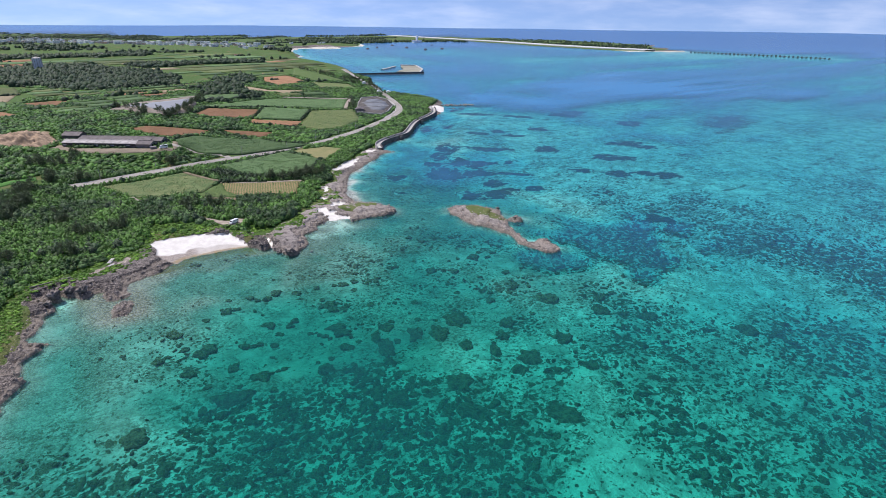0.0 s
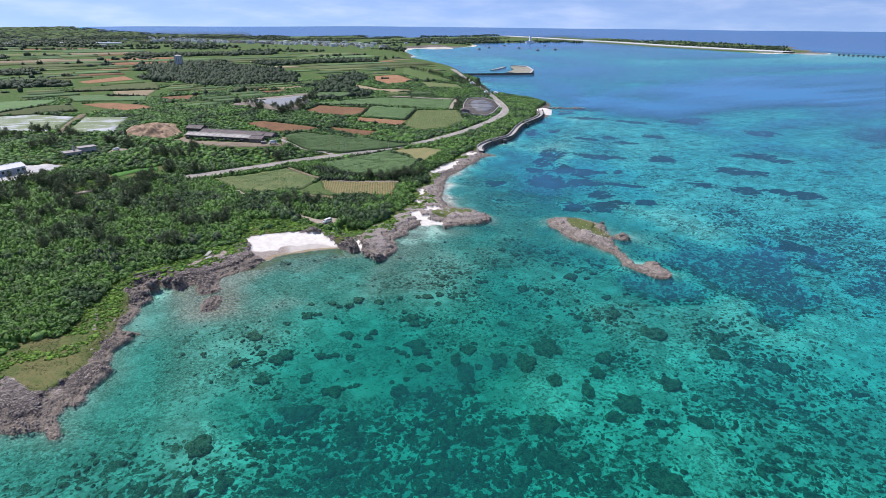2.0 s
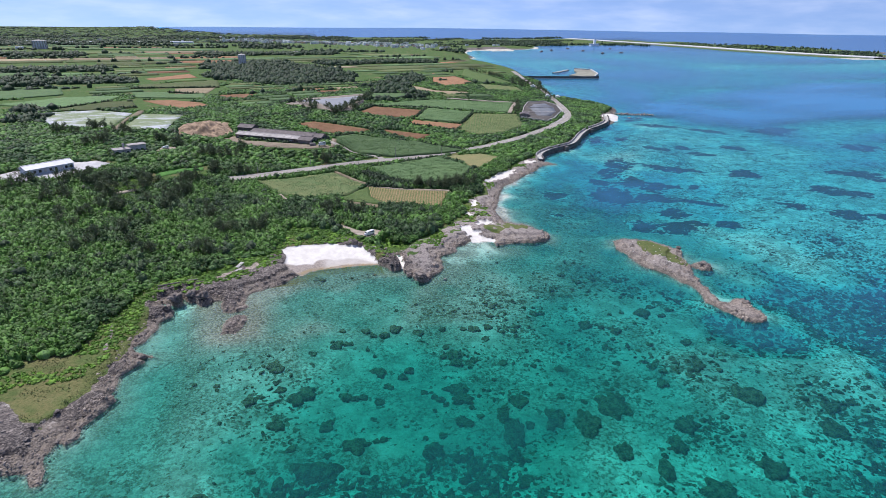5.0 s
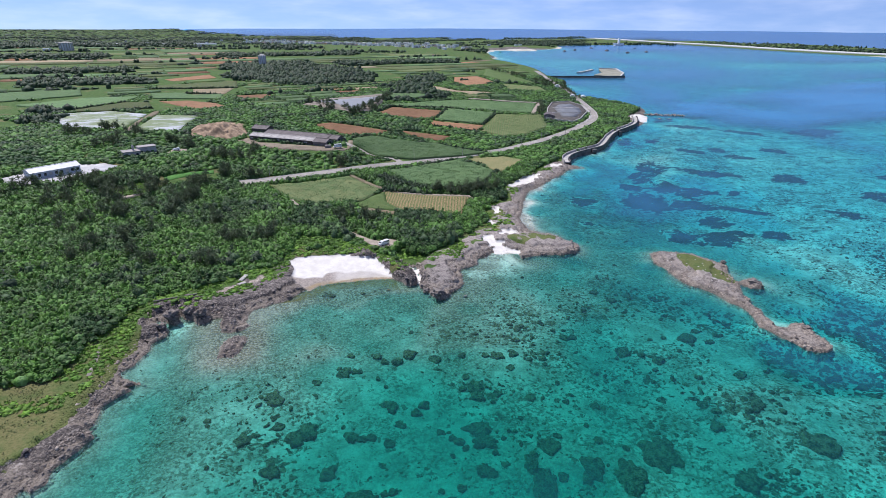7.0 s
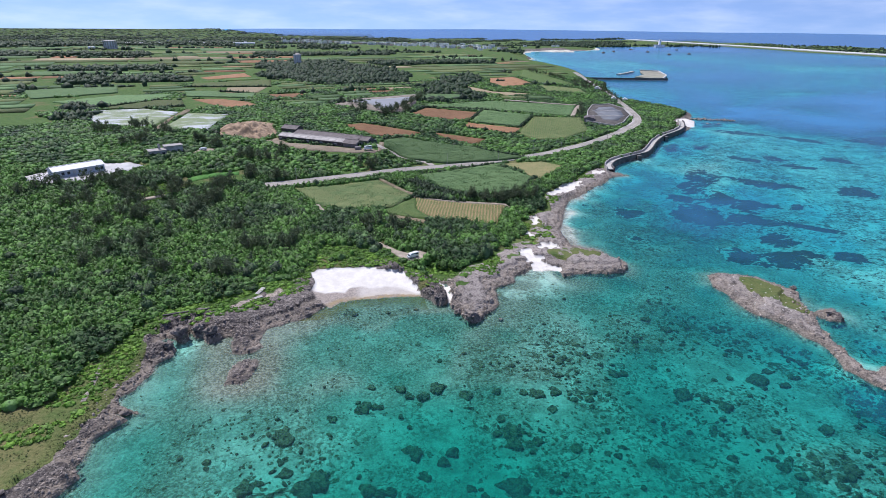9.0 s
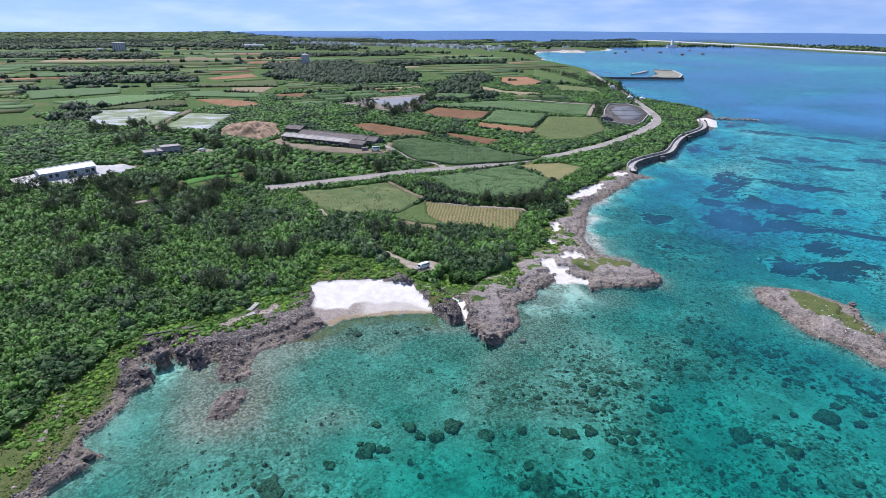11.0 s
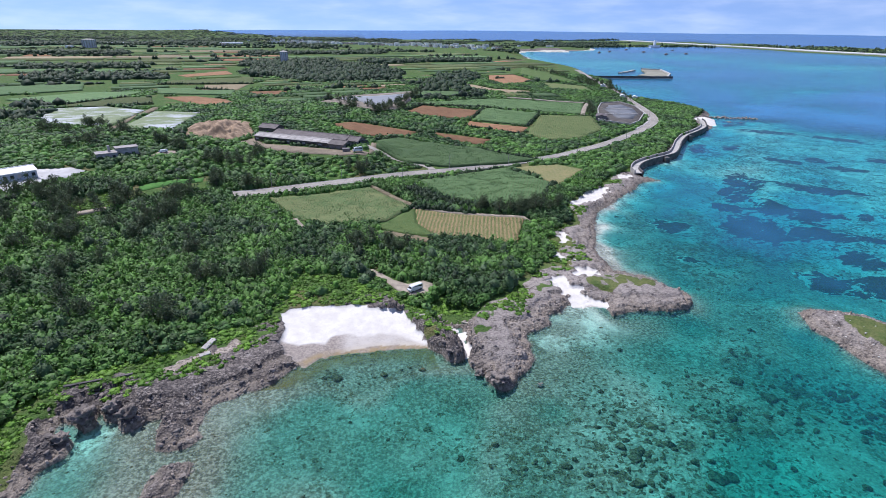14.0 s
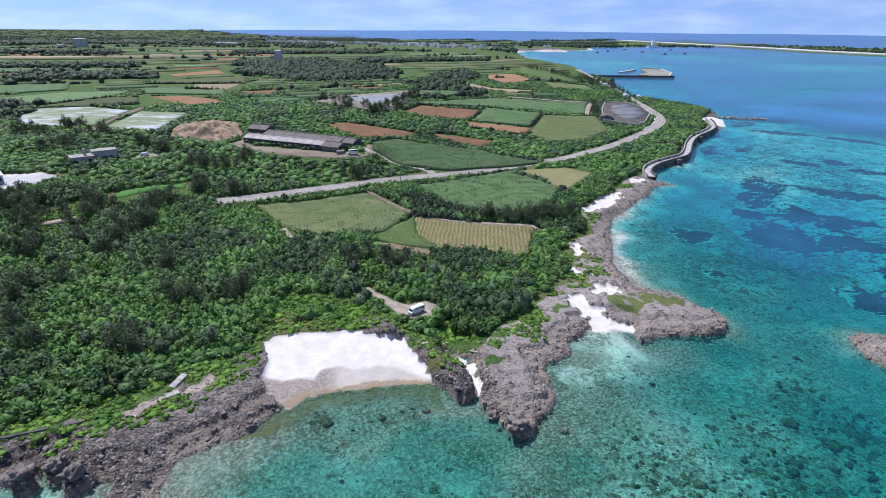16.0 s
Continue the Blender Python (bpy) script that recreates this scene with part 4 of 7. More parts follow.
field([(6, 152), (7.6, 152.6), (13, 143), (17, 139), (22, 140.5), (25, 137), (22, 131.5), (15.5, 131.5), (12, 139)], 0.25, SAND_TRACK,
      "pale gravel track ending above the beach", "track", group="", step=1.5, rough=0.05, name="gravel_track")
field([(31, 214), (33, 215), (46, 206), (58, 200), (75.5, 193.2), (76.5, 186), (74.9, 185.5), (74.5, 190.9), (57.4, 197.3), (45.6, 203.4)], 0.55, SAND_TRACK,
      "pale dirt track along the crop", "track", group="", step=2.5, name="dirt_track")
field([(16, 250.2), (20, 242.4), (26.3, 227), (31, 217), (33.6, 218.4), (28.6, 228), (22.3, 243), (18.2, 251)], 0.55, DIRT, "dirt track between the young cane and a hedge", "track", group="", step=2, name="dirt_track")
field([(-129.3, 355), (-126.6, 362.1), (-127.5, 410.3), (-122.6, 441), (-122.7, 458.5), (-128, 459.7), (-130.4, 408), (-130.6, 370)], 0.55, DIRT, "grassy earth track between the film-covered fields", "track", group="", step=4, name="farm_track")
field([(-19.2, 207), (-17, 207), (-14, 197), (-16, 196)], 0.6, SAND_TRACK, "short sandy path between bushes", "track", group="", step=1.5, name="sandy_path")
field([(-100, 216.5), (-91, 222), (-90, 220), (-98, 214)], 0.6, SAND_TRACK, "stretch of pale road among trees", "track", group="", step=2, name="road_stretch")


def spline(points, step):
    """Points along a smooth line through the given ones."""
    out = []
    p = [Vector(q) for q in points]
    p = [p[0] * 2 - p[1]] + p + [p[-1] * 2 - p[-2]]
    for i in range(1, len(p) - 2):
        a, b, c, d = p[i - 1:i + 3]
        n = max(1, int((c - b).length / step))
        for j in range(n):
            u = j / n
            out.append(0.5 * ((2 * b) + (c - a) * u + (2 * a - 5 * b + 4 * c - d) * u * u + (3 * b - a - 3 * c + d) * u ** 3))
    out.append(p[-2])
    return out


def ribbon(line, left, right, lift, thick=0.25, base=ground_z):
    """A band of given offsets along a line, draped over the land."""
    bm = bmesh.new()
    rows = []
    for i, q in enumerate(line):
        d = (line[min(i + 1, len(line) - 1)] - line[max(i - 1, 0)]).normalized()
        nrm = Vector((-d.y, d.x))
        a, b = q + nrm * left, q + nrm * right
        za, zb = base(*a) + lift, base(*b) + lift
        rows.append([bm.verts.new((*a, za - thick)), bm.verts.new((*a, za)), bm.verts.new((*b, zb)), bm.verts.new((*b, zb - thick))])
    for r, s in zip(rows, rows[1:]):
        for k in range(3):
            bm.faces.new((r[k], r[k + 1], s[k + 1], s[k]))
    bmesh.ops.recalc_face_normals(bm, faces=bm.faces)
    return bm


def road_material():
    k = Net("worn_asphalt")
    n1, n2, n3 = k.noise(0.08, 4), k.noise(0.7, 4), k.noise(6, 3)
    col = k.mix(k.step(n1, 0.3, 0.7), (0.24, 0.218, 0.19), (0.33, 0.3, 0.262))
    col = k.mix(k.step(n2, 0.5, 0.75, 0, 0.4), col, (0.15, 0.145, 0.14))
    return k.surface(col, 0.9, k.bump(n3, 0.3, 0.03), spec=0.2)


CONCRETE = plain("weathered_concrete", (0.42, 0.4, 0.37), 0.9, 0.3, 0.35)
PAINT = plain("road_paint", (0.5, 0.49, 0.47), 0.8, 0.35, 0.8)
ROAD_LINE = spline([(-45.9, 237.9), (-33.1, 242), (-14.9, 249.5), (5.2, 257.5),
                    (33.5, 268.5), (51.6, 273.2), (64, 275.9), (98, 284.5), (139.6, 301), (160.5, 313), (184.4, 328), (208.4, 346.5),
                    (248.5, 380.5), (280.7, 414.8), (300, 449), (316, 488), (332, 532), (350, 589), (362, 643.6), (372, 696),
                    (388, 760), (408, 830)], 4)
LANE_LINE = spline([(53.7, 277.5), (52.9, 284.2), (38, 297.8), (25.5, 305.1), (20, 315)], 3)
road = part("road", ribbon(ROAD_LINE, 3.6, -3.6, 0.3), road_material())
tagged(road, "two-lane worn grey asphalt coast road", "road", kind="structure")
for side in (1, -1):
    part("kerb", ribbon(ROAD_LINE, side * 3.6 + 0.1, side * 3.6 - 0.1, 0.42, 0.4), CONCRETE, road)
    part("edge_line", ribbon(ROAD_LINE, side * 3.1 + 0.09, side * 3.1 - 0.09, 0.31, 0.05), PAINT, road)
part("centre_line", ribbon(ROAD_LINE, 0.08, -0.08, 0.31, 0.05), PAINT, road)
bend = [q for q in ROAD_LINE if 240 < q.x < 345 and 370 < q.y < 560]
part("pavement", ribbon(bend, 5.6, 3.9, 0.5, 0.5), CONCRETE, road)
lane = part("lane", ribbon(LANE_LINE, 2.0, -2.0, 0.28), road_material())
tagged(lane, "narrow concrete farm lane leading to the barn", "lane", kind="structure")
FARM_LANE, FARM_SPUR = spline([(182.8, 521.8), (210.2, 520.2), (240.3, 516.1), (264.9, 516.2)], 6), spline([(267.6, 513.7), (250.5, 486.3), (230.0, 449.8)], 6)
for line in (FARM_LANE, FARM_SPUR):
    tagged(part("farm_lane", ribbon(line, 2.0, -2.0, 1.35, 0.6), SAND_TRACK), "pale concrete lane between the cane fields", "lane", kind="structure")
for line, w in ((ROAD_LINE, 5.2), (LANE_LINE, 3.2), (FARM_LANE, 3.4), (FARM_SPUR, 3.4)):
    a = [(q.x, q.y) for q in line[::2]]
    CLEARINGS.append([(x - 0.4 * w, y + w * 0.9) for x, y in a] + [(x + 0.4 * w, y - w * 0.9) for x, y in a[::-1]])

# farm reservoir with bare banks
POOL = Net("still_pond_water")
POOL_M = POOL.surface(POOL.mix(POOL.noise(0.05), (0.2, 0.208, 0.215), (0.28, 0.288, 0.295)), 0.5, POOL.bump(POOL.noise(1.5), 0.1, 0.03), spec=0.06)


def basin(outline, water_outline, name, label, bank, fill=POOL_M):
    root = new(name)
    root.location = (0, 0, 0)
    tagged(root, label, "reservoir")
    part("bank", draped(outline, 1.2, 8, 0.15), bank, root)
    part("water_surface", draped(water_outline, 1.45, 8), fill, root, "still grey-blue water")
    CLEARINGS.append(outline)
    return root


basin([(-1.6, 472.8), (20.9, 509.2), (89.8, 541.6), (77.4, 481), (57.8, 438.4), (39.4, 430.8), (17.5, 452.3)],
      [(12, 489), (24, 500), (46, 504), (80, 519), (84, 506), (71, 484), (57, 462), (48, 440), (41, 446), (33, 470)], "farm_reservoir",
      "farm reservoir with bare tan earth banks", plain("bank_earth", (0.25, 0.215, 0.17), 0.95, 0.3, 0.15))
pool = basin([(285.2, 518), (312, 528), (314, 500), (296, 455), (264, 412), (247.3, 397), (233.2, 425.4), (262.8, 482.6)],
             [(268, 478), (286, 504), (304, 510), (302, 486), (287, 452), (265, 424), (254, 430)], "settling_pond",
             "walled settling pond beside the road bend", plain("stone_bank", (0.1, 0.09, 0.08), 0.95, 0.4, 0.25, 0.4), plain("dark_settling_water", (0.17, 0.175, 0.18), 0.5, 0.3, 0.1, 0.15, 0.0, 0.08))
pond_rim = [Vector(p) for p in [(285.2, 518), (312, 528), (314, 500), (296, 455), (264, 412), (247.3, 397), (233.2, 425.4), (262.8, 482.6), (285.2, 518)]]
for a, b in (((250, 452), (286, 449)), ((268, 482), (300, 480))):
    a, b = Vector(a), Vector(b)
    part("divider_wall", ribbon([a.lerp(b, u / 5) for u in range(6)], 0.6, -0.6, 1.9, 1.4), CONCRETE, pool)
part("rim_wall", ribbon([a.lerp(b, u) for a, b in zip(pond_rim, pond_rim[1:]) for u in (0, 0.33, 0.66)] + pond_rim[:1], 0.4, -0.4, 2.0, 1.6), CONCRETE, pool)

# ---- patchwork of far fields ----
far_angle = radians(14)
ca, sa = math.cos(far_angle), math.sin(far_angle)
known = list(CLEARINGS)
WOODS = [[(62, 485), (112, 613), (189, 768), (171, 607), (154, 522), (117, 486)], [(-226, 482), (-225, 515), (-190, 446), (-178, 385), (-195, 410)],
         [(-120, 1054), (14, 1086), (121, 890), (92, 688), (5, 661), (-86, 796)], [(-330, 700), (-180, 730), (-190, 790), (-340, 760)],
         [(-420, 900), (-260, 930), (-250, 985), (-430, 960)], [(100, 1010), (330, 1060), (320, 1130), (90, 1090)], [(-700, 1250), (-380, 1310), (-390, 1370), (-720, 1330)],
         [(-150, 1330), (180, 1390), (170, 1450), (-160, 1400)], [(180, 780), (214, 770), (206, 690), (180, 660)]]
HEDGES = []
FAR_FIELDS = []
v = 470.0
far_kinds = [(CANE, 1.0, "distant dark green cane field"), (CANE_PALE, 0.8, "distant light green cane field"), (MEADOW, 0.5, "distant grassy field"),
             (SOIL, 0.15, "distant ploughed red field"), (FALLOW, 0.15, "distant bare tan field")]
while v < 2700:
    depth_v = rng.uniform(30, 52) * (1 + v / 1500)
    u = -1500.0
    while u < 1300:
        width_u = rng.uniform(60, 130) * (1 + v / 1800)
        cu, cv = u + width_u / 2, v + depth_v / 2
        cx, cy = cu * ca - cv * sa, cu * sa + cv * ca
        corner = [(u + 2, v + 2), (u + width_u - 3, v + 2 + rng.uniform(-3, 3)), (u + width_u - 3, v + depth_v - 3), (u + 2, v + depth_v - 3)]
        poly = [(a * ca - b * sa, a * sa + b * ca) for a, b in corner]
        px_, py_ = np.array([p[0] for p in poly] + [cx]), np.array([p[1] for p in poly] + [cy])
        seen = cy > 0.95 * abs(cx + 20) - 120 and cy > 440 - 0.1 * cx
        dry = segments_distance(px_, py_, SCRUB).min() > 25 and segments_distance(px_, py_, [(-20, 1500), (900, 1500), (1300, 2900), (-300, 3300)]).max() < 0
        free = all(segments_distance(px_, py_, q).max() < -2 and not within(np.array([p[0] for p in q]), np.array([p[1] for p in q]), poly).any() for q in known + WOODS)
        if seen and dry and cx > -0.75 * cy:
            cells = [corner] if free else []
            if not free:
                nu, nv = 3, 2
                for iu in range(nu):
                    for iv in range(nv):
                        u0, u1, v0, v1 = u + width_u * iu / nu, u + width_u * (iu + 1) / nu, v + depth_v * iv / nv, v + depth_v * (iv + 1) / nv
                        cells.append([(u0 + 1, v0 + 1), (u1 - 2, v0 + 1), (u1 - 2, v1 - 2), (u0 + 1, v1 - 2)])
            for cell in cells:
                piece = [(a * ca - b * sa, a * sa + b * ca) for a, b in cell]
                qx, qy = np.array([p[0] for p in piece]), np.array([p[1] for p in piece])
                if not free and not all(segments_distance(qx, qy, q).max() < -1.5 and not within(np.array([p[0] for p in q]), np.array([p[1] for p in q]), piece).any() for q in known + WOODS):
                    continue
                if rng.random() < 0.92:
                    m, h, lab = far_kinds[rng.choice(5, p=(0.44, 0.28, 0.17, 0.06, 0.05))]
                    field(piece, h, m, lab, step=max(12, depth_v / 2.5), rough=0.15, clear=False)
                    FAR_FIELDS.append(piece)
            for a, b in ((0, 1), (1, 2), (3, 2)):
                if rng.random() < (0.13 if a != 1 else 0.06):
                    HEDGES.append((poly[a], poly[b], rng.uniform(0.25, 1.0)))
        u += width_u
    v += depth_v

# ---- vegetation ----
def leaf_material(name, dark, mid, pale, patch=0.045, spread=0.9):
    k = Net(name)
    spot, area, fine = k.noise(patch, 4, 0.6), k.noise(patch * 4, 3), k.noise(1.6, 3)
    col = k.mix(k.step(spot, 0.38, 0.56), dark, mid)
    col = k.mix(k.step(area, 0.5, 0.68, 0, 0.75), col, pale)
    tone = k.math("ADD", 1.0 - spread * 0.5, k.math("MULTIPLY", k.island(), spread))
    grey = k.t.nodes.new("ShaderNodeCombineColor")
    for slot in ("Red", "Green", "Blue"):
        k.put(tone, grey.inputs[slot])
    col = k.scale_colour(col, grey.outputs[0])
    return k.surface(col, 0.6, k.bump(fine, 0.9, 0.4), spec=0.25, through=0.22)


SCRUB_LEAF = leaf_material("scrub_leaves", (0.04, 0.088, 0.028), (0.094, 0.2, 0.037), (0.118, 0.195, 0.074), 0.045, 1.25)
WOOD_LEAF = leaf_material("wood_leaves", (0.02, 0.042, 0.019), (0.03, 0.062, 0.023), (0.042, 0.07, 0.03), 0.045, 0.5)
CANE_LEAF = leaf_material("cane_tufts", (0.075, 0.15, 0.055), (0.115, 0.195, 0.075), (0.145, 0.205, 0.095))
PINE_LEAF = leaf_material("casuarina_needles", (0.07, 0.1, 0.052), (0.09, 0.125, 0.056), (0.125, 0.15, 0.085), 0.3)
BARK = plain("grey_bark", (0.16, 0.12, 0.09), 0.95, 0.4, 2.0, 0.6)


def ball(subdivisions, floor):
    bm = bmesh.new()
    bmesh.ops.create_icosphere(bm, subdivisions=subdivisions, radius=1)
    bmesh.ops.delete(bm, geom=[f for f in bm.faces if f.calc_center_median().z < floor], context="FACES")
    co3 = np.array([q.co[:] for q in bm.verts])
    bm.verts.index_update()
    tri = np.array([[w.index for w in f.verts] for f in bm.faces])
    bm.free()
    used = np.unique(tri)
    remap = np.zeros(len(co3), int)
    remap[used] = np.arange(len(used))
    return co3[used], remap[tri]


BALL_FINE, BALL_COARSE = ball(2, -0.05), ball(1, -0.2)


def bushes(name, x, y, radius, height, template, leaves, leaf_size, material, label, category, base=None):
    """Leafy mounds with loose leaves standing off them, as one stuff mesh."""
    n = len(x)
    z = inland(x, y) if base is None else base
    tv, tf = template
    turn = rng.uniform(0, 6.283, n)
    c, s = np.cos(turn)[:, None], np.sin(turn)[:, None]
    lump = rng.uniform(0.68, 1.22, (n, len(tv)))
    vx = (tv[None, :, 0] * c - tv[None, :, 1] * s) * lump * radius[:, None] + x[:, None]
    vy = (tv[None, :, 0] * s + tv[None, :, 1] * c) * lump * radius[:, None] + y[:, None]
    vz = tv[None, :, 2] * lump * height[:, None] + z[:, None] + 0.1 * height[:, None]
    verts = [np.stack([vx, vy, vz], -1).reshape(-1, 3)]
    faces = [(tf[None] + (np.arange(n) * len(tv))[:, None, None]).reshape(-1, 3)]
    if leaves:
        m = n * leaves
        b = np.repeat(np.arange(n), leaves)
        az, el = rng.uniform(0, 6.283, m), np.arcsin(rng.uniform(0.05, 1, m))
        rr = rng.uniform(0.85, 1.18, m)
        cx = x[b] + np.cos(az) * np.cos(el) * radius[b] * rr
        cy = y[b] + np.sin(az) * np.cos(el) * radius[b] * rr
        cz = z[b] + (np.sin(el) * rr + 0.1) * height[b]
        size = leaf_size * rng.uniform(0.6, 1.4, m)
        t1 = rng.normal(size=(m, 3)) * (1, 1, 0.45)
        t1 /= np.linalg.norm(t1, axis=1)[:, None]
        t2 = rng.normal(size=(m, 3)) * (1, 1, 0.45)
        t2 -= t1 * (t1 * t2).sum(1)[:, None]
        t2 /= np.linalg.norm(t2, axis=1)[:, None]
        o = np.stack([cx, cy, cz], -1)
        quad = np.stack([o - t1 * size[:, None], o + t2 * size[:, None] * 0.6, o + t1 * size[:, None], o - t2 * size[:, None] * 0.6], 1).reshape(-1, 3)
        start = n * len(tv)
        q = np.arange(m * 4).reshape(m, 4) + start
        verts.append(quad)
        faces += [q[:, [0, 1, 2]], q[:, [0, 2, 3]]]
    ob = new(name, soup(name, np.concatenate(verts), np.concatenate(faces)))
    ob.data.materials.append(material)
    return tagged(ob, label, category, kind="stuff")


def scattered(x0, x1, y0, y1, gap):
    gx, gy = np.meshgrid(np.arange(x0, x1, gap), np.arange(y0, y1, gap))
    gx = gx.ravel() + rng.uniform(-0.45, 0.45, gx.size) * gap
    gy = gy.ravel() + rng.uniform(-0.45, 0.45, gx.size) * gap
    return gx, gy


def clear_of(x, y, margin=0.8):
    ok = np.ones(x.shape, bool)
    for q in CLEARINGS:
        ok &= segments_distance(x, y, q) < -margin
    return ok


inner = segments_distance
THICKETS = [[(-68.5, 144), (-44.9, 138.8), (-23.2, 125.5), (-27, 119), (-36.3, 119), (-58.5, 121)], [(-81, 135.6), (-62, 131.4), (-63, 116), (-70.5, 112.5)],
            [(9, 174), (54, 160), (53.4, 140), (40, 127), (27, 130), (14, 152)], [(-126, 239), (-74, 228), (-28, 188), (-52, 173), (-107, 194)],
            [(-7, 188), (8, 179), (5, 146), (-2, 150), (-18, 166)]]
GRASSY = [[(-22, 132), (2.7, 134), (6, 141), (-2.8, 150.8), (-16.5, 153.7)], [(17, 124), (21, 119), (29, 117), (33, 121), (27, 131)],
          [(-58, 100), (-55, 101.5), (-56.9, 105.4), (-51.5, 105), (-46.9, 106), (-42.8, 109.7), (-37.8, 110.8), (-30.9, 111.9), (-30, 107.9), (-36.4, 104.1), (-43.8, 101.9), (-49.5, 99)],
          [(-92, 30), (-82, 50), (-80, 62), (-90, 66), (-104, 45)], [(-95, 205), (-80, 235), (-95, 240), (-112, 225)]]
# near scrub
sx, sy = scattered(-260, 150, 40, 262, 2.0)
sd = inner(sx, sy, SCRUB)
keep = (sd > 0.6 + 1.6 * (sx > 22)) & clear_of(sx, sy) & (sy > 1.05 * np.abs(sx + 25) - 62)
for g in GRASSY:
    keep &= ~((inner(sx, sy, g) > 0) & (rng.random(len(sx)) < 0.95))
sx, sy, sd = sx[keep], sy[keep], sd[keep]
swell = value_noise(sx, sy, 14, 41) * 0.6 + value_noise(sx, sy, 5, 42) * 0.5
tall = (0.7 + 1.5 * swell + 0.5 * (rng.random(len(sx)) < 0.12)) * smooth(-1, 9, sd) + 0.5
bushes("coastal_scrub", sx, sy, 0.95 + 1.3 * rng.random(len(sx)) ** 2, tall, BALL_COARSE, 21, 0.44, SCRUB_LEAF,
       "dense bright and dark green coastal scrub", "scrub")
# taller dark shrubs that stand over it in thickets
qx, qy = scattered(-130, 60, 110, 242, 3.6)
dense = np.full(qx.shape, -1e9)
for g in THICKETS:
    dense = np.maximum(dense, inner(qx, qy, g))
keep = (inner(qx, qy, SCRUB) > 3) & clear_of(qx, qy, 2.0) & (rng.random(len(qx)) < np.where(dense + 14 * (value_noise(qx, qy, 12, 44) - 0.5) > 0, 0.42, 0.05))
for g in GRASSY:
    keep &= inner(qx, qy, g) < 1
qx, qy = qx[keep], qy[keep]
bushes("dark_thicket", qx, qy, 1.3 + 1.3 * rng.random(len(qx)), 2.2 + 2.0 * rng.random(len(qx)) ** 1.5, BALL_COARSE, 56, 0.42,
       leaf_material("thicket_leaves", (0.05, 0.085, 0.042), (0.065, 0.115, 0.046), (0.1, 0.145, 0.075), 0.12, 1.0), "dark grey-green shrubs rising above the scrub", "thicket")
# low green creepers at the edge of the scrub and in clearings
cx_, cy_ = scattered(-110, 150, 40, 262, 1.5)
cd = inner(cx_, cy_, SCRUB)
near_edge = (cd > -11) & (cd < 2.5) & (value_noise(cx_, cy_, 5, 51) + 0.3 * value_noise(cx_, cy_, 2, 53) > 0.36 + 0.4 * (cx_ > 20) - 0.008 * np.maximum(cd, -11) - 0.1 * (cd > -2.5)) & (shore_distance(cx_, cy_) > 4.5)
for g in SANDS:
    near_edge &= inner(cx_, cy_, g) < -1.2
for g in GRASSY + GREENS[2:]:
    near_edge |= (inner(cx_, cy_, g) > 0) & (value_noise(cx_, cy_, 3, 52) > 0.3)
near_edge &= clear_of(cx_, cy_, 0.3) & ((cy_ > 64) | (value_noise(cx_, cy_, 6, 54) > 0.6))
cx_, cy_ = cx_[near_edge], cy_[near_edge]
cz_ = terrain(cx_, cy_)[0]
bushes("creeper_mat", cx_, cy_, 0.5 + 0.95 * rng.random(len(cx_)) ** 1.5, 0.14 + 0.4 * rng.random(len(cx_)) ** 2, BALL_COARSE, 12, 0.34,
       leaf_material("creeper_leaves", (0.085, 0.185, 0.022), (0.14, 0.265, 0.032), (0.15, 0.24, 0.06), 0.1), "bright green low creepers over rock", "creeper", cz_)
# scrub between the fields and along the shore further on
mx, my = scattered(-420, 400, 255, 760, 3.8)
md = inner(mx, my, SCRUB)
s_in = -0.68 * (mx + 67) + 0.73 * (my - 47)
wild = (s_in < 330 + 60 * value_noise(mx, my, 60, 61)) | ((mx < -130) & (my < 385))
keep = (md > 1.0) & clear_of(mx, my, 1.4) & (my > 0.95 * np.abs(mx + 20) - 60) & (wild | (value_noise(mx, my, 45, 62) + 0.3 * value_noise(mx, my, 15, 63) > 0.86))
for q in FAR_FIELDS:
    keep &= ~within(mx, my, q)
mx, my = mx[keep], my[keep]
bushes("field_scrub", mx, my, 2.0 + 1.2 * rng.random(len(mx)), 0.5 + 2.0 * value_noise(mx, my, 22, 43) + 0.6 * rng.random(len(mx)), BALL_COARSE, 10, 0.66,
       SCRUB_LEAF, "green scrub and hedges between fields", "scrub")
# clipped hedges round the squared fields
hx, hy = [], []
for (ax, ay), (bx, by) in (((113, 412), (138, 458)), ((158, 400), (191, 455)), ((86, 466), (143, 468)), ((66, 440), (85, 466)), ((105, 392), (142, 369)),
                           ((43, 256), (95, 275)), ((30, 340), (47, 348)), ((95, 324), (122, 291)), ((143, 468), (194, 460)), ((-165, 474), (-132, 484)),
                           ((-205, 480), (-166, 534)), ((-122, 601), (-82, 578)), ((-168, 654), (-70, 648)), ((32, 214), (57, 200)), ((98, 223), (110, 242))):
    n = int(math.hypot(bx - ax, by - ay) / 1.1)
    t = np.arange(n) / n
    hx.append(ax + (bx - ax) * t + rng.normal(0, 0.4, n)), hy.append(ay + (by - ay) * t + rng.normal(0, 0.4, n))
hx, hy = np.concatenate(hx), np.concatenate(hy)
bushes("field_hedges", hx, hy, 0.8 + 0.7 * rng.random(len(hx)), 1.4 + 1.6 * rng.random(len(hx)) ** 2, BALL_COARSE, 8, 0.5,
       WOOD_LEAF, "dark green hedges between the squared fields", "hedge")
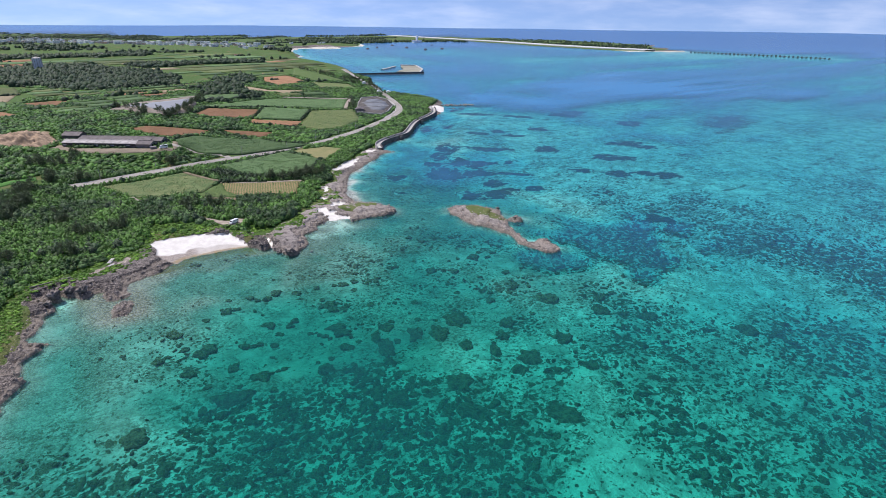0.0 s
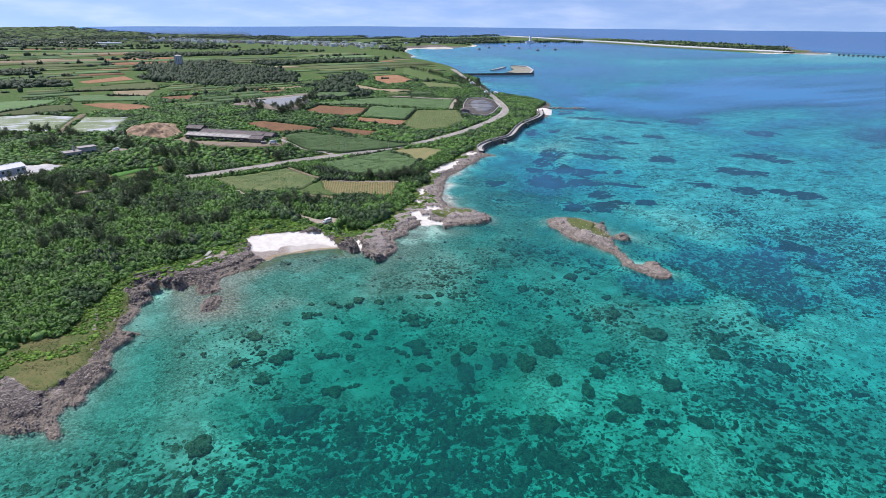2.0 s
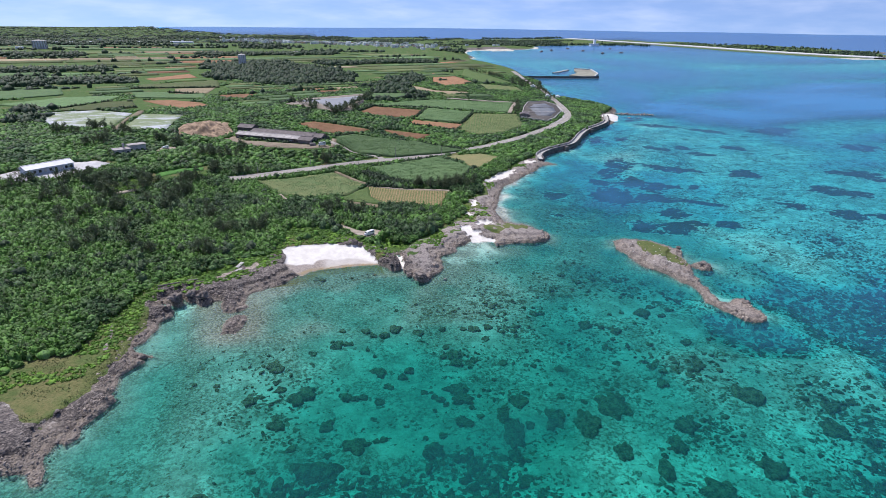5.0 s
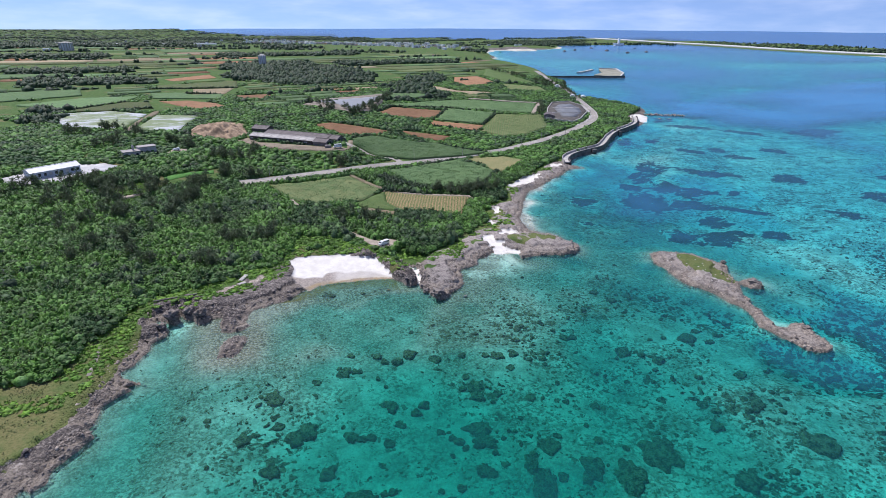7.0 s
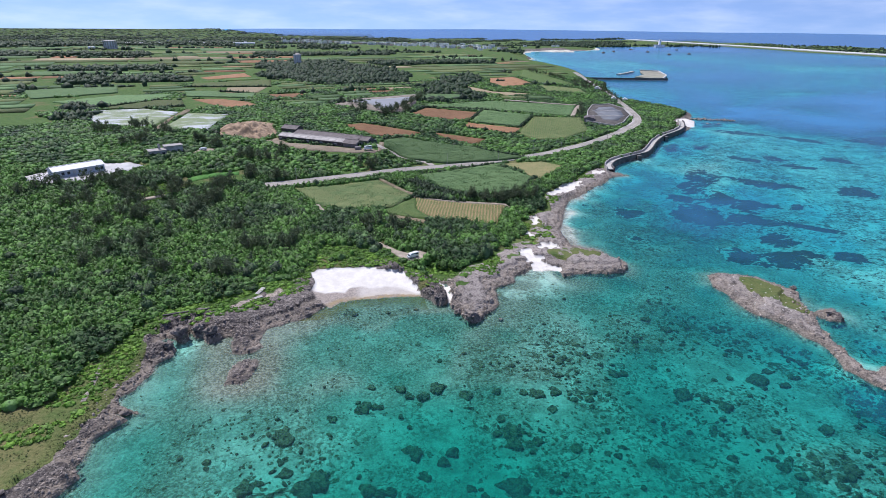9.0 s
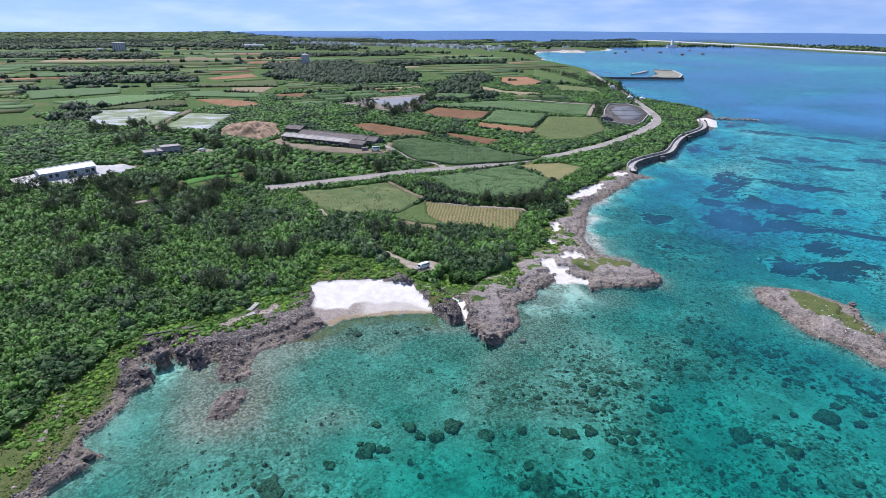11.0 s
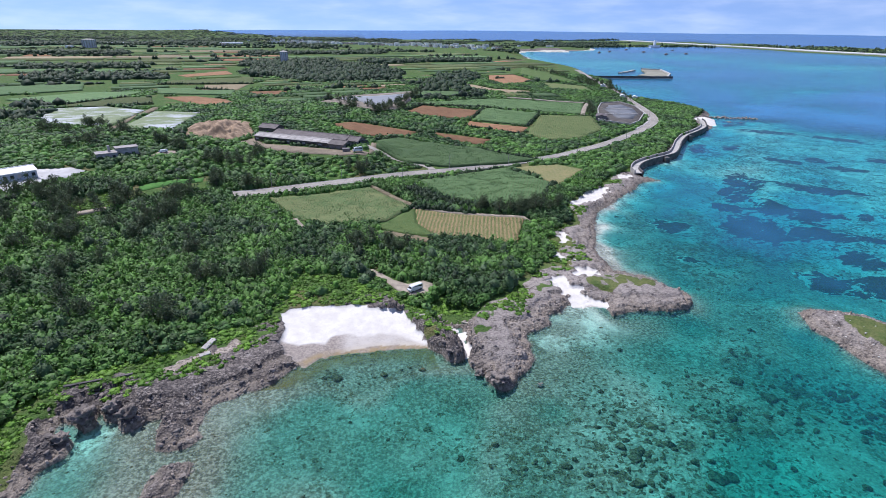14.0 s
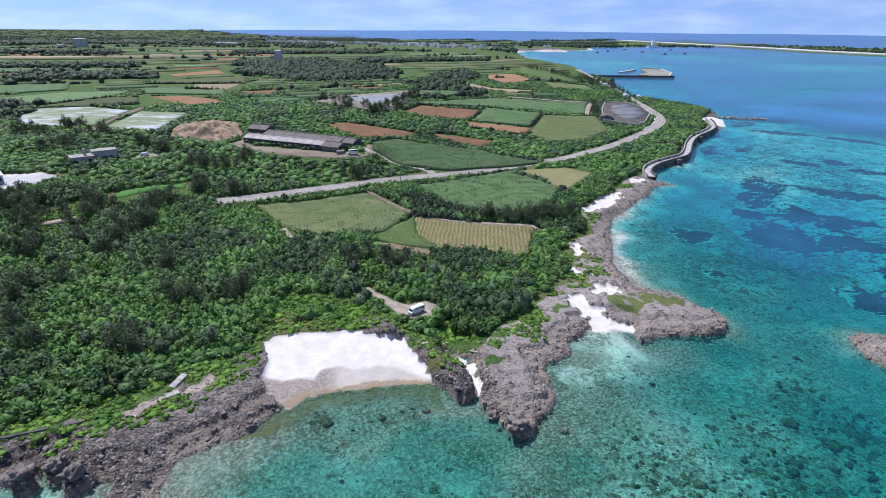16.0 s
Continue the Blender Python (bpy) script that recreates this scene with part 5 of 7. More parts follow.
# thick belt of shrubs between the dark cane and the yellow crop
belt_line = spline([(36, 240), (43, 224), (53, 212), (65, 204.5), (79, 201), (89, 206)], 1.2)
ux = np.array([q.x for q in belt_line for i in range(3)]) + rng.normal(0, 1.7, len(belt_line) * 3)
uy = np.array([q.y for q in belt_line for i in range(3)]) + rng.normal(0, 1.7, len(belt_line) * 3)
bushes("shrub_belt", ux, uy, 1.0 + 0.9 * rng.random(len(ux)), 2.0 + 1.8 * rng.random(len(ux)), BALL_COARSE, 26, 0.42,
       WOOD_LEAF, "thick dark belt of shrubs along the cane field", "hedge")
# far woods and windbreaks
wx, wy = [], []
for wd in WOODS:
    ax, ay = scattered(min(p[0] for p in wd), max(p[0] for p in wd), min(p[1] for p in wd), max(p[1] for p in wd), 4.7)
    ax, ay = ax + rng.normal(0, 2.0, len(ax)), ay + rng.normal(0, 2.0, len(ay))
    ok = inner(ax, ay, wd) + 40 * (value_noise(ax, ay, 30, 77) - 0.5) > 0
    ok &= clear_of(ax, ay, 0)
    wx.append(ax[ok]), wy.append(ay[ok])
for (ax, ay), (bx, by), dense in HEDGES:
    n = int(math.hypot(bx - ax, by - ay) / (4.5 + ay / 700) * dense)
    t = rng.random(n)
    ax_, ay_ = ax + (bx - ax) * t + rng.normal(0, 1.5, n), ay + (by - ay) * t + rng.normal(0, 1.5, n)
    wx.append(ax_), wy.append(ay_)
# tree belts round the town and on the far shores
tx, ty = scattered(-1900, 1900, 1250, 3500, 17)
belt = (inner(tx, ty, SCRUB) > 8) & (ty > 0.85 * np.abs(tx - 100) - 100)
belt &= (value_noise(tx, ty, 140, 71) + 0.35 * value_noise(tx, ty, 40, 72) + 0.25 * smooth(1500, 3200, ty) > 0.92)
belt &= segments_distance(tx, ty, [(-250, 3200), (250, 3200), (700, 2100), (600, 1650), (300, 1700), (-250, 2500)]) < 0
wx.append(tx[belt]), wy.append(ty[belt])
fx, fy = scattered(-3600, 300, 2000, 4800, 36)
hill = (inner(fx, fy, SCRUB) > 8) & (np.hypot(fx, fy) < 4780) & (np.hypot(fx, fy) > 2350 + 700 * value_noise(fx, fy, 420, 73)) & (fy > -0.95 * fx)
ix, iy = scattered(2070, 2560, 1330, 2680, 27)
isle_wood = (inner(ix, iy, [(2090, 1360), (2480, 1660), (2550, 2025), (2400, 2620), (2120, 2600), (2110, 1900)]) > 0) & (value_noise(ix, iy, 120, 74) > 0.3)
wx.append(ix[isle_wood]), wy.append(iy[isle_wood])
wx, wy = np.concatenate(wx), np.concatenate(wy)
ok = inner(wx, wy, SCRUB) > 3
wx, wy = wx[ok], wy[ok]
reach = np.hypot(wx, wy)
big = 1 + np.minimum(reach, 2600) / 2600 * (1 - 0.6 * smooth(2700, 3600, reach))
bushes("windbreak_trees", wx, wy, (2.0 + 3.6 * rng.random(len(wx)) ** 1.6) * big, (1.5 + 4.2 * rng.random(len(wx)) ** 1.8) * big, BALL_COARSE, 4, 1.2,
       WOOD_LEAF, "dark green windbreaks and woods far inland", "woods")
fx, fy = fx[hill], fy[hill]
bushes("far_woods", fx, fy, 9 + 14 * rng.random(len(fx)), 0.8 + 1.6 * rng.random(len(fx)) ** 2, BALL_COARSE, 0, 1.0,
       WOOD_LEAF, "dark low woods along the far skyline", "woods")
# standing cane
cvx, cvy, cvh = [], [], []
for poly, h, dense in TUFTED:
    ax, ay = scattered(min(p[0] for p in poly), max(p[0] for p in poly), min(p[1] for p in poly), max(p[1] for p in poly), 0.55 / math.sqrt(dense))
    ok = inner(ax, ay, poly) > 0.3
    cvx.append(ax[ok]), cvy.append(ay[ok]), cvh.append(np.full(ok.sum(), h))
cvx, cvy, cvh = np.concatenate(cvx), np.concatenate(cvy), np.concatenate(cvh)
n = len(cvx)
az = rng.uniform(0, 6.283, (n, 3))
lean = rng.uniform(0.2, 0.5, (n, 3))
zb = inland(cvx, cvy) + cvh - 0.2
top = np.stack([cvx[:, None] + np.cos(az) * lean, cvy[:, None] + np.sin(az) * lean, zb[:, None] + rng.uniform(0.35, 0.65, (n, 3))], -1)
l_ = np.stack([cvx[:, None] - np.sin(az) * 0.13, cvy[:, None] + np.cos(az) * 0.13, np.repeat(zb[:, None], 3, 1)], -1)
r_ = np.stack([cvx[:, None] + np.sin(az) * 0.13, cvy[:, None] - np.cos(az) * 0.13, np.repeat(zb[:, None], 3, 1)], -1)
blade = np.stack([l_, r_, top], 2).reshape(-1, 3)
cane = new("cane_plants", soup("cane_plants", blade, np.arange(len(blade)).reshape(-1, 3)))
cane.data.materials.append(CANE_LEAF)
tagged(cane, "standing green cane leaves in the fields", "cane", kind="stuff")


def casuarina(seed, tall, wide):
    """A feathery coastal tree: tapered trunk, limbs and hanging needle sprays."""
    r = random.Random(seed)
    root = new("casuarina_tree")
    bm = bmesh.new()

    def limb(a, b, ra, rb, sides=6):
        d = (b - a).normalized()
        side = d.orthogonal().normalized()
        other = d.cross(side)
        low, high = [], []
        for i in range(sides):
            w = side * math.cos(6.283 * i / sides) + other * math.sin(6.283 * i / sides)
            low.append(bm.verts.new(a + w * ra))
            high.append(bm.verts.new(b + w * rb))
        for i in range(sides):
            bm.faces.new((low[i], low[(i + 1) % sides], high[(i + 1) % sides], high[i]))

    lean = Vector((r.uniform(-0.4, 0.4), r.uniform(-0.4, 0.4), 0))
    mid, tip = Vector((0, 0, tall * 0.5)) + lean, Vector((0, 0, tall * 0.95)) + lean * 1.6
    limb(Vector((0, 0, -0.3)), mid, 0.2, 0.12)
    limb(mid, tip, 0.12, 0.03)
    ends = [tip, mid]
    for i in range(11):
        h = r.uniform(0.22, 0.85)
        a = Vector((0, 0, tall * h)) + lean * h * 1.6
        az = r.uniform(0, 6.283)
        ln = wide * (1.15 - h) * r.uniform(0.6, 1.2)
        b = a + Vector((math.cos(az) * ln, math.sin(az) * ln, ln * r.uniform(0.25, 0.8)))
        limb(a, b, 0.06, 0.02, 4)
        ends += [b, a.lerp(b, 0.6)]
    part("trunk", bm, BARK, root)
    bm = bmesh.new()
    for e in ends:
        for i in range(17):
            o = e + Vector((r.gauss(0, 0.42), r.gauss(0, 0.42), r.gauss(0.1, 0.42))) * wide * 0.5
            d = Vector((r.gauss(0, 1), r.gauss(0, 1), r.gauss(0.25, 0.7))).normalized() * r.uniform(0.35, 0.8)
            w = d.orthogonal().normalized() * r.uniform(0.1, 0.24)
            w.rotate(Matrix.Rotation(r.uniform(0, 6.283), 3, d))
            vs = [bm.verts.new(q) for q in (o - w, o + w, o + d)]
            bm.faces.new(vs)
    part("crown", bm, PINE_LEAF, root)
    return tagged(root, "dark feathery casuarina tree among the scrub", "tree", "casuarina trees")


KINDS = [casuarina(3, 6.5, 2.6), casuarina(5, 5.2, 2.9), casuarina(8, 7.6, 2.4), casuarina(13, 4.4, 2.6)]
GROVES_WEST = [(-111, 228, 9, 11), (-99, 219, 9, 11), (-96, 195, 7, 8), (-83, 231, 8, 10), (-69, 213, 9, 11), (-63, 236, 7, 9), (-57, 250, 5, 7),
               (-75, 197, 6, 6), (-52, 180, 6, 4), (-37, 246, 4, 4), (-30, 158, 7, 5), (-43, 155, 6, 5), (-85, 169, 8, 6), (-76, 143, 7, 5), (-48, 131, 6, 4),
               (-125, 240, 9, 7), (-145, 226, 9, 7), (-125, 212, 9, 7), (-110, 180, 9, 5), (-100, 150, 8, 4)]
GROVES_INLAND = [(-157, 362, 9, 8), (-140, 374, 8, 9), (-119, 350, 8, 7), (-130, 316, 9, 7), (-93, 318, 4, 4), (-79, 311, 4, 4), (-58, 286, 6, 7), (-45, 283, 5, 5),
                 (-38, 300, 3, 3), (13, 272, 4, 6), (62, 203, 6, 5), (74, 199, 6, 7), (84, 200, 5, 7), (92, 201, 5, 4), (6, 174, 6, 6), (20, 168, 5, 5),
                 (25, 439, 9, 7), (45, 432, 9, 7), (60, 448, 6, 6), (342, 650, 10, 5), (362, 620, 12, 7), (385, 668, 12, 6)]
TREE_ROWS = [((48, 433), (94, 522), 26), ((6, 486), (44, 434), 13), ((238, 446), (262, 500), 10), ((330.1, 834.7), (329.9, 750.1), 10), ((329.9, 750.1), (335.1, 712.3), 9), ((339.0, 684.0), (358.8, 673.1), 8), ((358.8, 673.1), (357.0, 622.8), 9), ((357.0, 622.8), (336.6, 548.5), 9)]
placed = 0
tree_rng = random.Random(21)
for gx0, gy0, spread, count in GROVES_WEST + GROVES_INLAND:
    for i in range(count):
        for attempt in range(12):
            ax, ay = tree_rng.gauss(gx0, spread * 0.55), tree_rng.gauss(gy0, spread * 0.55)
            pa, pb = np.array([ax]), np.array([ay])
            if clear_of(pa, pb, 1.0)[0] and inner(pa, pb, SCRUB)[0] > 2:
                break
        else:
            continue
        kind = KINDS[placed % 4]
        k = tree_rng.uniform(0.7, 1.15)
        m = pose(ax, ay, ground_z(ax, ay), 0, 0, tree_rng.uniform(0, 360))
        if placed < 4:
            kind.matrix_basis = m
        else:
            copy_thing(kind, m)
        placed += 1
for (ax, ay), (bx, by), count in TREE_ROWS:
    for i in range(count):
        u = (i + tree_rng.uniform(-0.3, 0.3)) / (count - 1)
        x, y = ax + (bx - ax) * u + tree_rng.gauss(0, 1.2), ay + (by - ay) * u + tree_rng.gauss(0, 1.2)
        copy_thing(KINDS[(0, 2)[i % 2]], pose(x, y, ground_z(x, y), 0, 0, tree_rng.uniform(0, 360)))

# ---- buildings and works ----
STEEL_GREY = plain("corrugated_grey", (0.2, 0.18, 0.175), 0.6, 0.3, 0.5, 0.2, 0.2)
ROOF_PALE = plain("weathered_pale_roof", (0.3, 0.275, 0.255), 0.7, 0.25, 0.4)
ROOF_DARK = plain("dark_brown_roof", (0.13, 0.11, 0.105), 0.75, 0.3, 0.4)
SHEET_CLEAR = plain("clouded_roof_light", (0.4, 0.37, 0.345), 0.8, 0.3, 0.5)
WALL_DARK = plain("dark_shed_wall", (0.12, 0.105, 0.1), 0.9, 0.3, 0.5)
WALL_WHITE = plain("white_wall", (0.8, 0.8, 0.78), 0.85, 0.15, 0.4)
# warehouse blue, with the shade of its front put into the wall colour
WALL_BLUE_SHADED = plain("shaded_blue_wall", (0.36, 0.41, 0.48), 0.8, 0.12, 0.4)
ROOF_WHITE = plain("white_metal_roof", (0.62, 0.62, 0.61), 0.45, 0.1, 0.5)
GLASS = plain("dark_window", (0.03, 0.035, 0.04), 0.12, 0.2, 1, 0.0, 0.0, 0.6)
WALL_GREY = plain("grey_render", (0.42, 0.4, 0.385), 0.9, 0.25, 0.5)


def box(bm, x0, x1, y0, y1, z0, z1):
    m = Matrix.LocRotScale(((x0 + x1) / 2, (y0 + y1) / 2, (z0 + z1) / 2), None, (x1 - x0, y1 - y0, z1 - z0))
    bmesh.ops.create_cube(bm, size=1, matrix=m)
    return bm


def boxed(name, material, parent, *dims, label="", bevel=0.0):
    bm = box(bmesh.new(), *dims)
    if bevel:
        bmesh.ops.bevel(bm, geom=bm.edges[:], offset=bevel, segments=1, affect="EDGES")
    return part(name, bm, material, parent, label)


def slab(name, material, parent, a, b, length_from, length_to, thick=0.15, label=""):
    """A roof slope: a and b are (y, z) of its lower and upper edge."""
    bm = bmesh.new()
    vs = [bm.verts.new((x, y, z + dz)) for x in (length_from, length_to) for (y, z) in (a, b) for dz in (0, thick)]
    bmesh.ops.convex_hull(bm, input=vs)
    return part(name, bm, material, parent, label)


def shed(x, y, z, turn, length, width, eave, ridge, wall, roof, label, category="barn", doors=(), windows=0, name="shed", overhang=0.5, lights=0):
    """A gabled building with its walls, roof slopes, openings and roof lights; x along its length."""
    root = new(name)
    root.matrix_basis = pose(x, y, z, 0, 0, turn)
    tagged(root, label, category)
    t = 0.2
    bay = length / max(windows, 1)
    if windows:
        boxed("plinth_wall", wall, root, 0, length, 0, t, -1.5, 1.0)
        boxed("wall_band", wall, root, 0, length, 0, t, eave - 1.0, eave)
        for i in range(windows + 1):
            boxed("post", wall, root, max(0, i * bay - 0.6), min(length, i * bay + 0.6), 0, t, 1.0, eave - 1.0)
        for i in range(windows):
            boxed("window", GLASS if i % 3 else WALL_GREY, root, i * bay + 0.62, (i + 1) * bay - 0.62, t + 0.02, t + 0.08, 1.0, eave - 1.0)
    else:
        boxed("front_wall", wall, root, 0, length, 0, t, -1.5, eave)
    boxed("back_wall", wall, root, 0, length, width - t, width, -1.5, eave)
    for xa, xb in ((0, t), (length - t, length)):
        bm = bmesh.new()
        vs = [bm.verts.new(p) for xx in (xa, xb) for p in ((xx, t, -1.5), (xx, width - t, -1.5), (xx, width - t, eave), (xx, width / 2, ridge - 0.1), (xx, t, eave))]
        bmesh.ops.convex_hull(bm, input=vs)
        part("gable_wall", bm, wall, root)
    slope = (ridge - eave) / (width / 2)
    low = eave - slope * overhang
    slab("roof_slope", roof, root, (-overhang, low), (width / 2, ridge), -overhang, length + overhang)
    slab("roof_slope", roof, root, (width + overhang, low), (width / 2, ridge), -overhang, length + overhang)
    boxed("ridge_cap", roof, root, -overhang, length + overhang, width / 2 - 0.3, width / 2 + 0.3, ridge + 0.02, ridge + 0.24)
    for i in range(lights):
        a, b = (i + 0.12) * length / lights, (i + 0.88) * length / lights
        y0, y1 = 0.3, width / 2 - 2.2
        slab("roof_light", SHEET_CLEAR, root, (y0, eave + slope * y0 + 0.12), (y1, eave + slope * y1 + 0.12), a, b, 0.08)
    # dark panes laid on the wall stand in for the shade inside doorways
    for xa, xb, side, h in doors:
        if side == "front":
            boxed("doorway_pane", GLASS, root, xa, xb, -0.05, -0.01, 0, h)
        else:
            boxed("doorway_pane", GLASS, root, length + 0.01, length + 0.06, xa, xb, 0, h)
    return root


turn = -36
shed(-43.6, 341, 11.4, turn, 53, 10, 3.0, 4.5, WALL_DARK, ROOF_PALE, "long open-sided livestock barn with pale roof lights", "barn", windows=14, name="livestock_barn", lights=9)
shed(-33.2, 346.4, 11.4, turn, 53, 12, 3.4, 5.0, WALL_DARK, ROOF_DARK, "long barn with dark brown metal roof", "barn", name="livestock_barn", doors=((3, 8, "end", 3.2),))
shed(-0.4, 308.6, 11.2, turn, 10, 9.5, 3.0, 4.6, STEEL_GREY, ROOF_DARK, "small grey gabled shed with wide doorway", "shed", doors=((2.5, 7, "end", 2.8),))
shed(8.2, 317, 11.2, turn, 10, 9.5, 3.2, 5.0, STEEL_GREY, ROOF_DARK, "grey gabled machine shed with open end", "shed", doors=((2, 7.5, "end", 3.0),))
shed(-42.5, 362, 11.5, turn, 13, 9, 4.6, 6.4, WALL_DARK, ROOF_DARK, "square dark shed behind the long barn", "shed")
shed(-146.1, 243.2, ground_z(-140, 248), 38.7, 23.5, 9.2, 3.5, 5.0, WALL_BLUE_SHADED, ROOF_WHITE, "long warehouse with white roof and shade-toned blue wall", "warehouse", name="warehouse", windows=9, doors=((2.5, 6.5, "end", 3.0),))
boxed("lean_to", STEEL_GREY, None, 7, 11, 297.5, 300.5, 9.4, 13.2, bevel=0.15)
tagged(bpy.data.objects["lean_to"], "small dark lean-to shelter in the farm yard", "shelter")


def flat_house(x, y, turn, label, blocks, name="house"):
    root = new(name)
    root.matrix_basis = pose(x, y, ground_z(x, y), 0, 0, turn)
    tagged(root, label, "house")
    for (x0, x1, y0, y1, h) in blocks:
        boxed("wall", WALL_GREY, root, x0, x1, y0, y1, -1.5, h)
        boxed("roof", ROOF_PALE, root, x0 - 0.35, x1 + 0.35, y0 - 0.35, y1 + 0.35, h + 0.003, h + 0.28)
        n = int((x1 - x0) / 3)
        for i in range(n):
            w = boxed("window", GLASS, root, x0 + 0.7 + i * 3, x0 + 2.1 + i * 3, y0 - 0.06, y0 - 0.005, 1.0, 2.2)
            boxed("sill", CONCRETE, w, x0 + 0.6 + i * 3, x0 + 2.2 + i * 3, y0 - 0.16, y0 - 0.005, 0.85, 0.98)
    return root


h = flat_house(-112, 283.5, 24, "grey flat-roofed concrete house with a chimney", [(0, 9, 0, 7, 3.2), (9.2, 19, 4, 10, 4.4)])
boxed("chimney", CONCRETE, h, 5.5, 6.6, 3, 4.1, 3.5, 6.6)


def water_tower(x, y, z, radius, tall, ribs, label, name):
    root = new(name)
    root.matrix_basis = pose(x, y, z)
    tagged(root, label, "water tower")
    bm = bmesh.new()
    bmesh.ops.create_cone(bm, cap_ends=True, segments=24, radius1=radius, radius2=radius, depth=tall, matrix=Matrix.Translation((0, 0, tall / 2)))
    part("tank_wall", bm, plain("tower_concrete", (0.62, 0.62, 0.62), 0.85, 0.12, 0.1), root)
    bm = bmesh.new()
    bmesh.ops.create_cone(bm, cap_ends=True, segments=24, radius1=radius * 1.04, radius2=radius * 0.2, depth=tall * 0.09, matrix=Matrix.Translation((0, 0, tall * 1.047)))
    part("roof_cap", bm, CONCRETE, root)
    for i in range(ribs):
        a = 6.283 * i / ribs
        rib = boxed("rib", CONCRETE, root, radius - 0.1, radius * 1.07, -radius * 0.06, radius * 0.06, 0, tall)
        rib.matrix_basis = pose(0, 0, 0, 0, 0, math.degrees(a))
    return root


water_tower(-49, 1008, 15, 6.4, 22, 12, "tall ribbed concrete water tower among trees", "water_tower")
water_tower(-535, 1585, 22, 15, 21, 16, "broad pale water tank on the plateau", "water_tank")
boxed("pump_house", WALL_WHITE, None, -580, -566, 1560, 1572, 21, 30)
tagged(bpy.data.objects["pump_house"], "small white block beside the water tank", "building")

# far town
TOWN = []
town_rng = random.Random(5)
for k_, (wall, w_, d_, h_) in enumerate(((WALL_WHITE, 13, 10, 6.5), (WALL_GREY, 16, 11, 7), (plain("cream_wall", (0.6, 0.52, 0.42), 0.85), 11, 10, 4.2), (WALL_WHITE, 24, 12, 10))):
    root = new("town_house")
    tagged(root, ("white flat-roofed town house", "grey concrete town house", "low cream town house with tiled roof", "white apartment block of three storeys")[k_] + " in the far village", "house", "village houses")
    w_, d_, h_ = w_ * 0.95, d_ * 0.95, h_ * 0.9
    boxed("wall", wall, root, -w_ / 2, w_ / 2, -d_ / 2, d_ / 2, -1, h_)
    boxed("roof", (ROOF_WHITE, ROOF_PALE, plain("red_tile_roof", (0.3, 0.14, 0.09)), ROOF_WHITE)[k_], root, -w_ / 2 - 0.5, w_ / 2 + 0.5, -d_ / 2 - 0.5, d_ / 2 + 0.5, h_ + 0.003, h_ + 0.6)
    for lev in range(int(h_ // 3.2)):
        for i in range(int(w_ // 5)):
            boxed("window", GLASS, root, -w_ / 2 + 1.4 + i * 4.6, -w_ / 2 + 4 + i * 4.6, -d_ / 2 - 0.08, -d_ / 2 - 0.01, 0.9 + lev * 3.2, 2.3 + lev * 3.2)
    TOWN.append(root)
spots = []
while len(spots) < 280:
    a, b = town_rng.random(), town_rng.random()
    cx0 = -150 + a * 720 + (b - 0.5) * 120
    cy0 = 3050 - a * 1150 + (town_rng.random() - 0.5) * 620
    if inner(np.array([cx0]), np.array([cy0]), SCRUB)[0] > 30 and cy0 > 1500 and all(abs(cx0 - q[0]) + abs(cy0 - q[1]) > 24 for q in spots):
        spots.append((cx0, cy0))
for ex, ey in ((-330, 2700), (-420, 2760), (-560, 2650), (-300, 3080), (-700, 2900), (820, 2190), (960, 2230), (1010, 2300), (-250, 1800), (70, 1400), (350, 1300), (-900, 2650), (-760, 2420)):
    spots.append((ex, ey))
for i, (ax, ay) in enumerate(spots):
    m = pose(ax, ay, ground_z(ax, ay), 0, 0, town_rng.choice((0, 15, 90, 105)) + town_rng.uniform(-8, 8))
    kind = TOWN[town_rng.choice((0, 0, 0, 1, 1, 2, 3)) if i > 3 else i]
    if i < 4:
        kind.matrix_basis = m
    else:
        copy_thing(kind, m)
GLASSHOUSE = plain("greenhouse_film", (0.66, 0.68, 0.7), 0.4, 0.1, 0.2)
for ax, ay, ln in ((-640, 2350, 120), (-760, 2360, 90), (-480, 2420, 110), (-330, 2300, 80)):
    boxed("greenhouse", GLASSHOUSE, None, ax, ax + ln, ay, ay + 24, ground_z(ax, ay) - 1, ground_z(ax, ay) + 5, bevel=1.2)
for o in bpy.data.objects:
    if o.name.startswith("greenhouse"):
        tagged(o, "long white film greenhouse on the plateau", "greenhouse", "greenhouses")

# buildings by the coast road
for ax, ay, lab in ((338, 560, "white roadside hut above the shore"), (348, 552, "second white hut above the shore"), (356, 640, "white hut beside the coast road")):
    shed(ax, ay, ground_z(ax, ay) + 0.3, 60, 9, 6, 2.8, 4.2, WALL_WHITE, ROOF_WHITE, lab, "hut", name="roadside_hut")
shed(240, 424, ground_z(240, 424) + 1.2, 60, 14, 9, 2.6, 3.6, STEEL_GREY, ROOF_DARK, "low dark pump building in the settling pond", "building", name="pump_building", windows=4)

# sea wall with a walkway
WALL_LINE = spline([(169, 253), (172, 262), (180, 271.5), (190, 279), (203, 286), (217, 293.5), (229, 306), (248, 329.5), (268, 350), (285, 362.5), (307, 381), (326, 407), (333, 420)], 3)


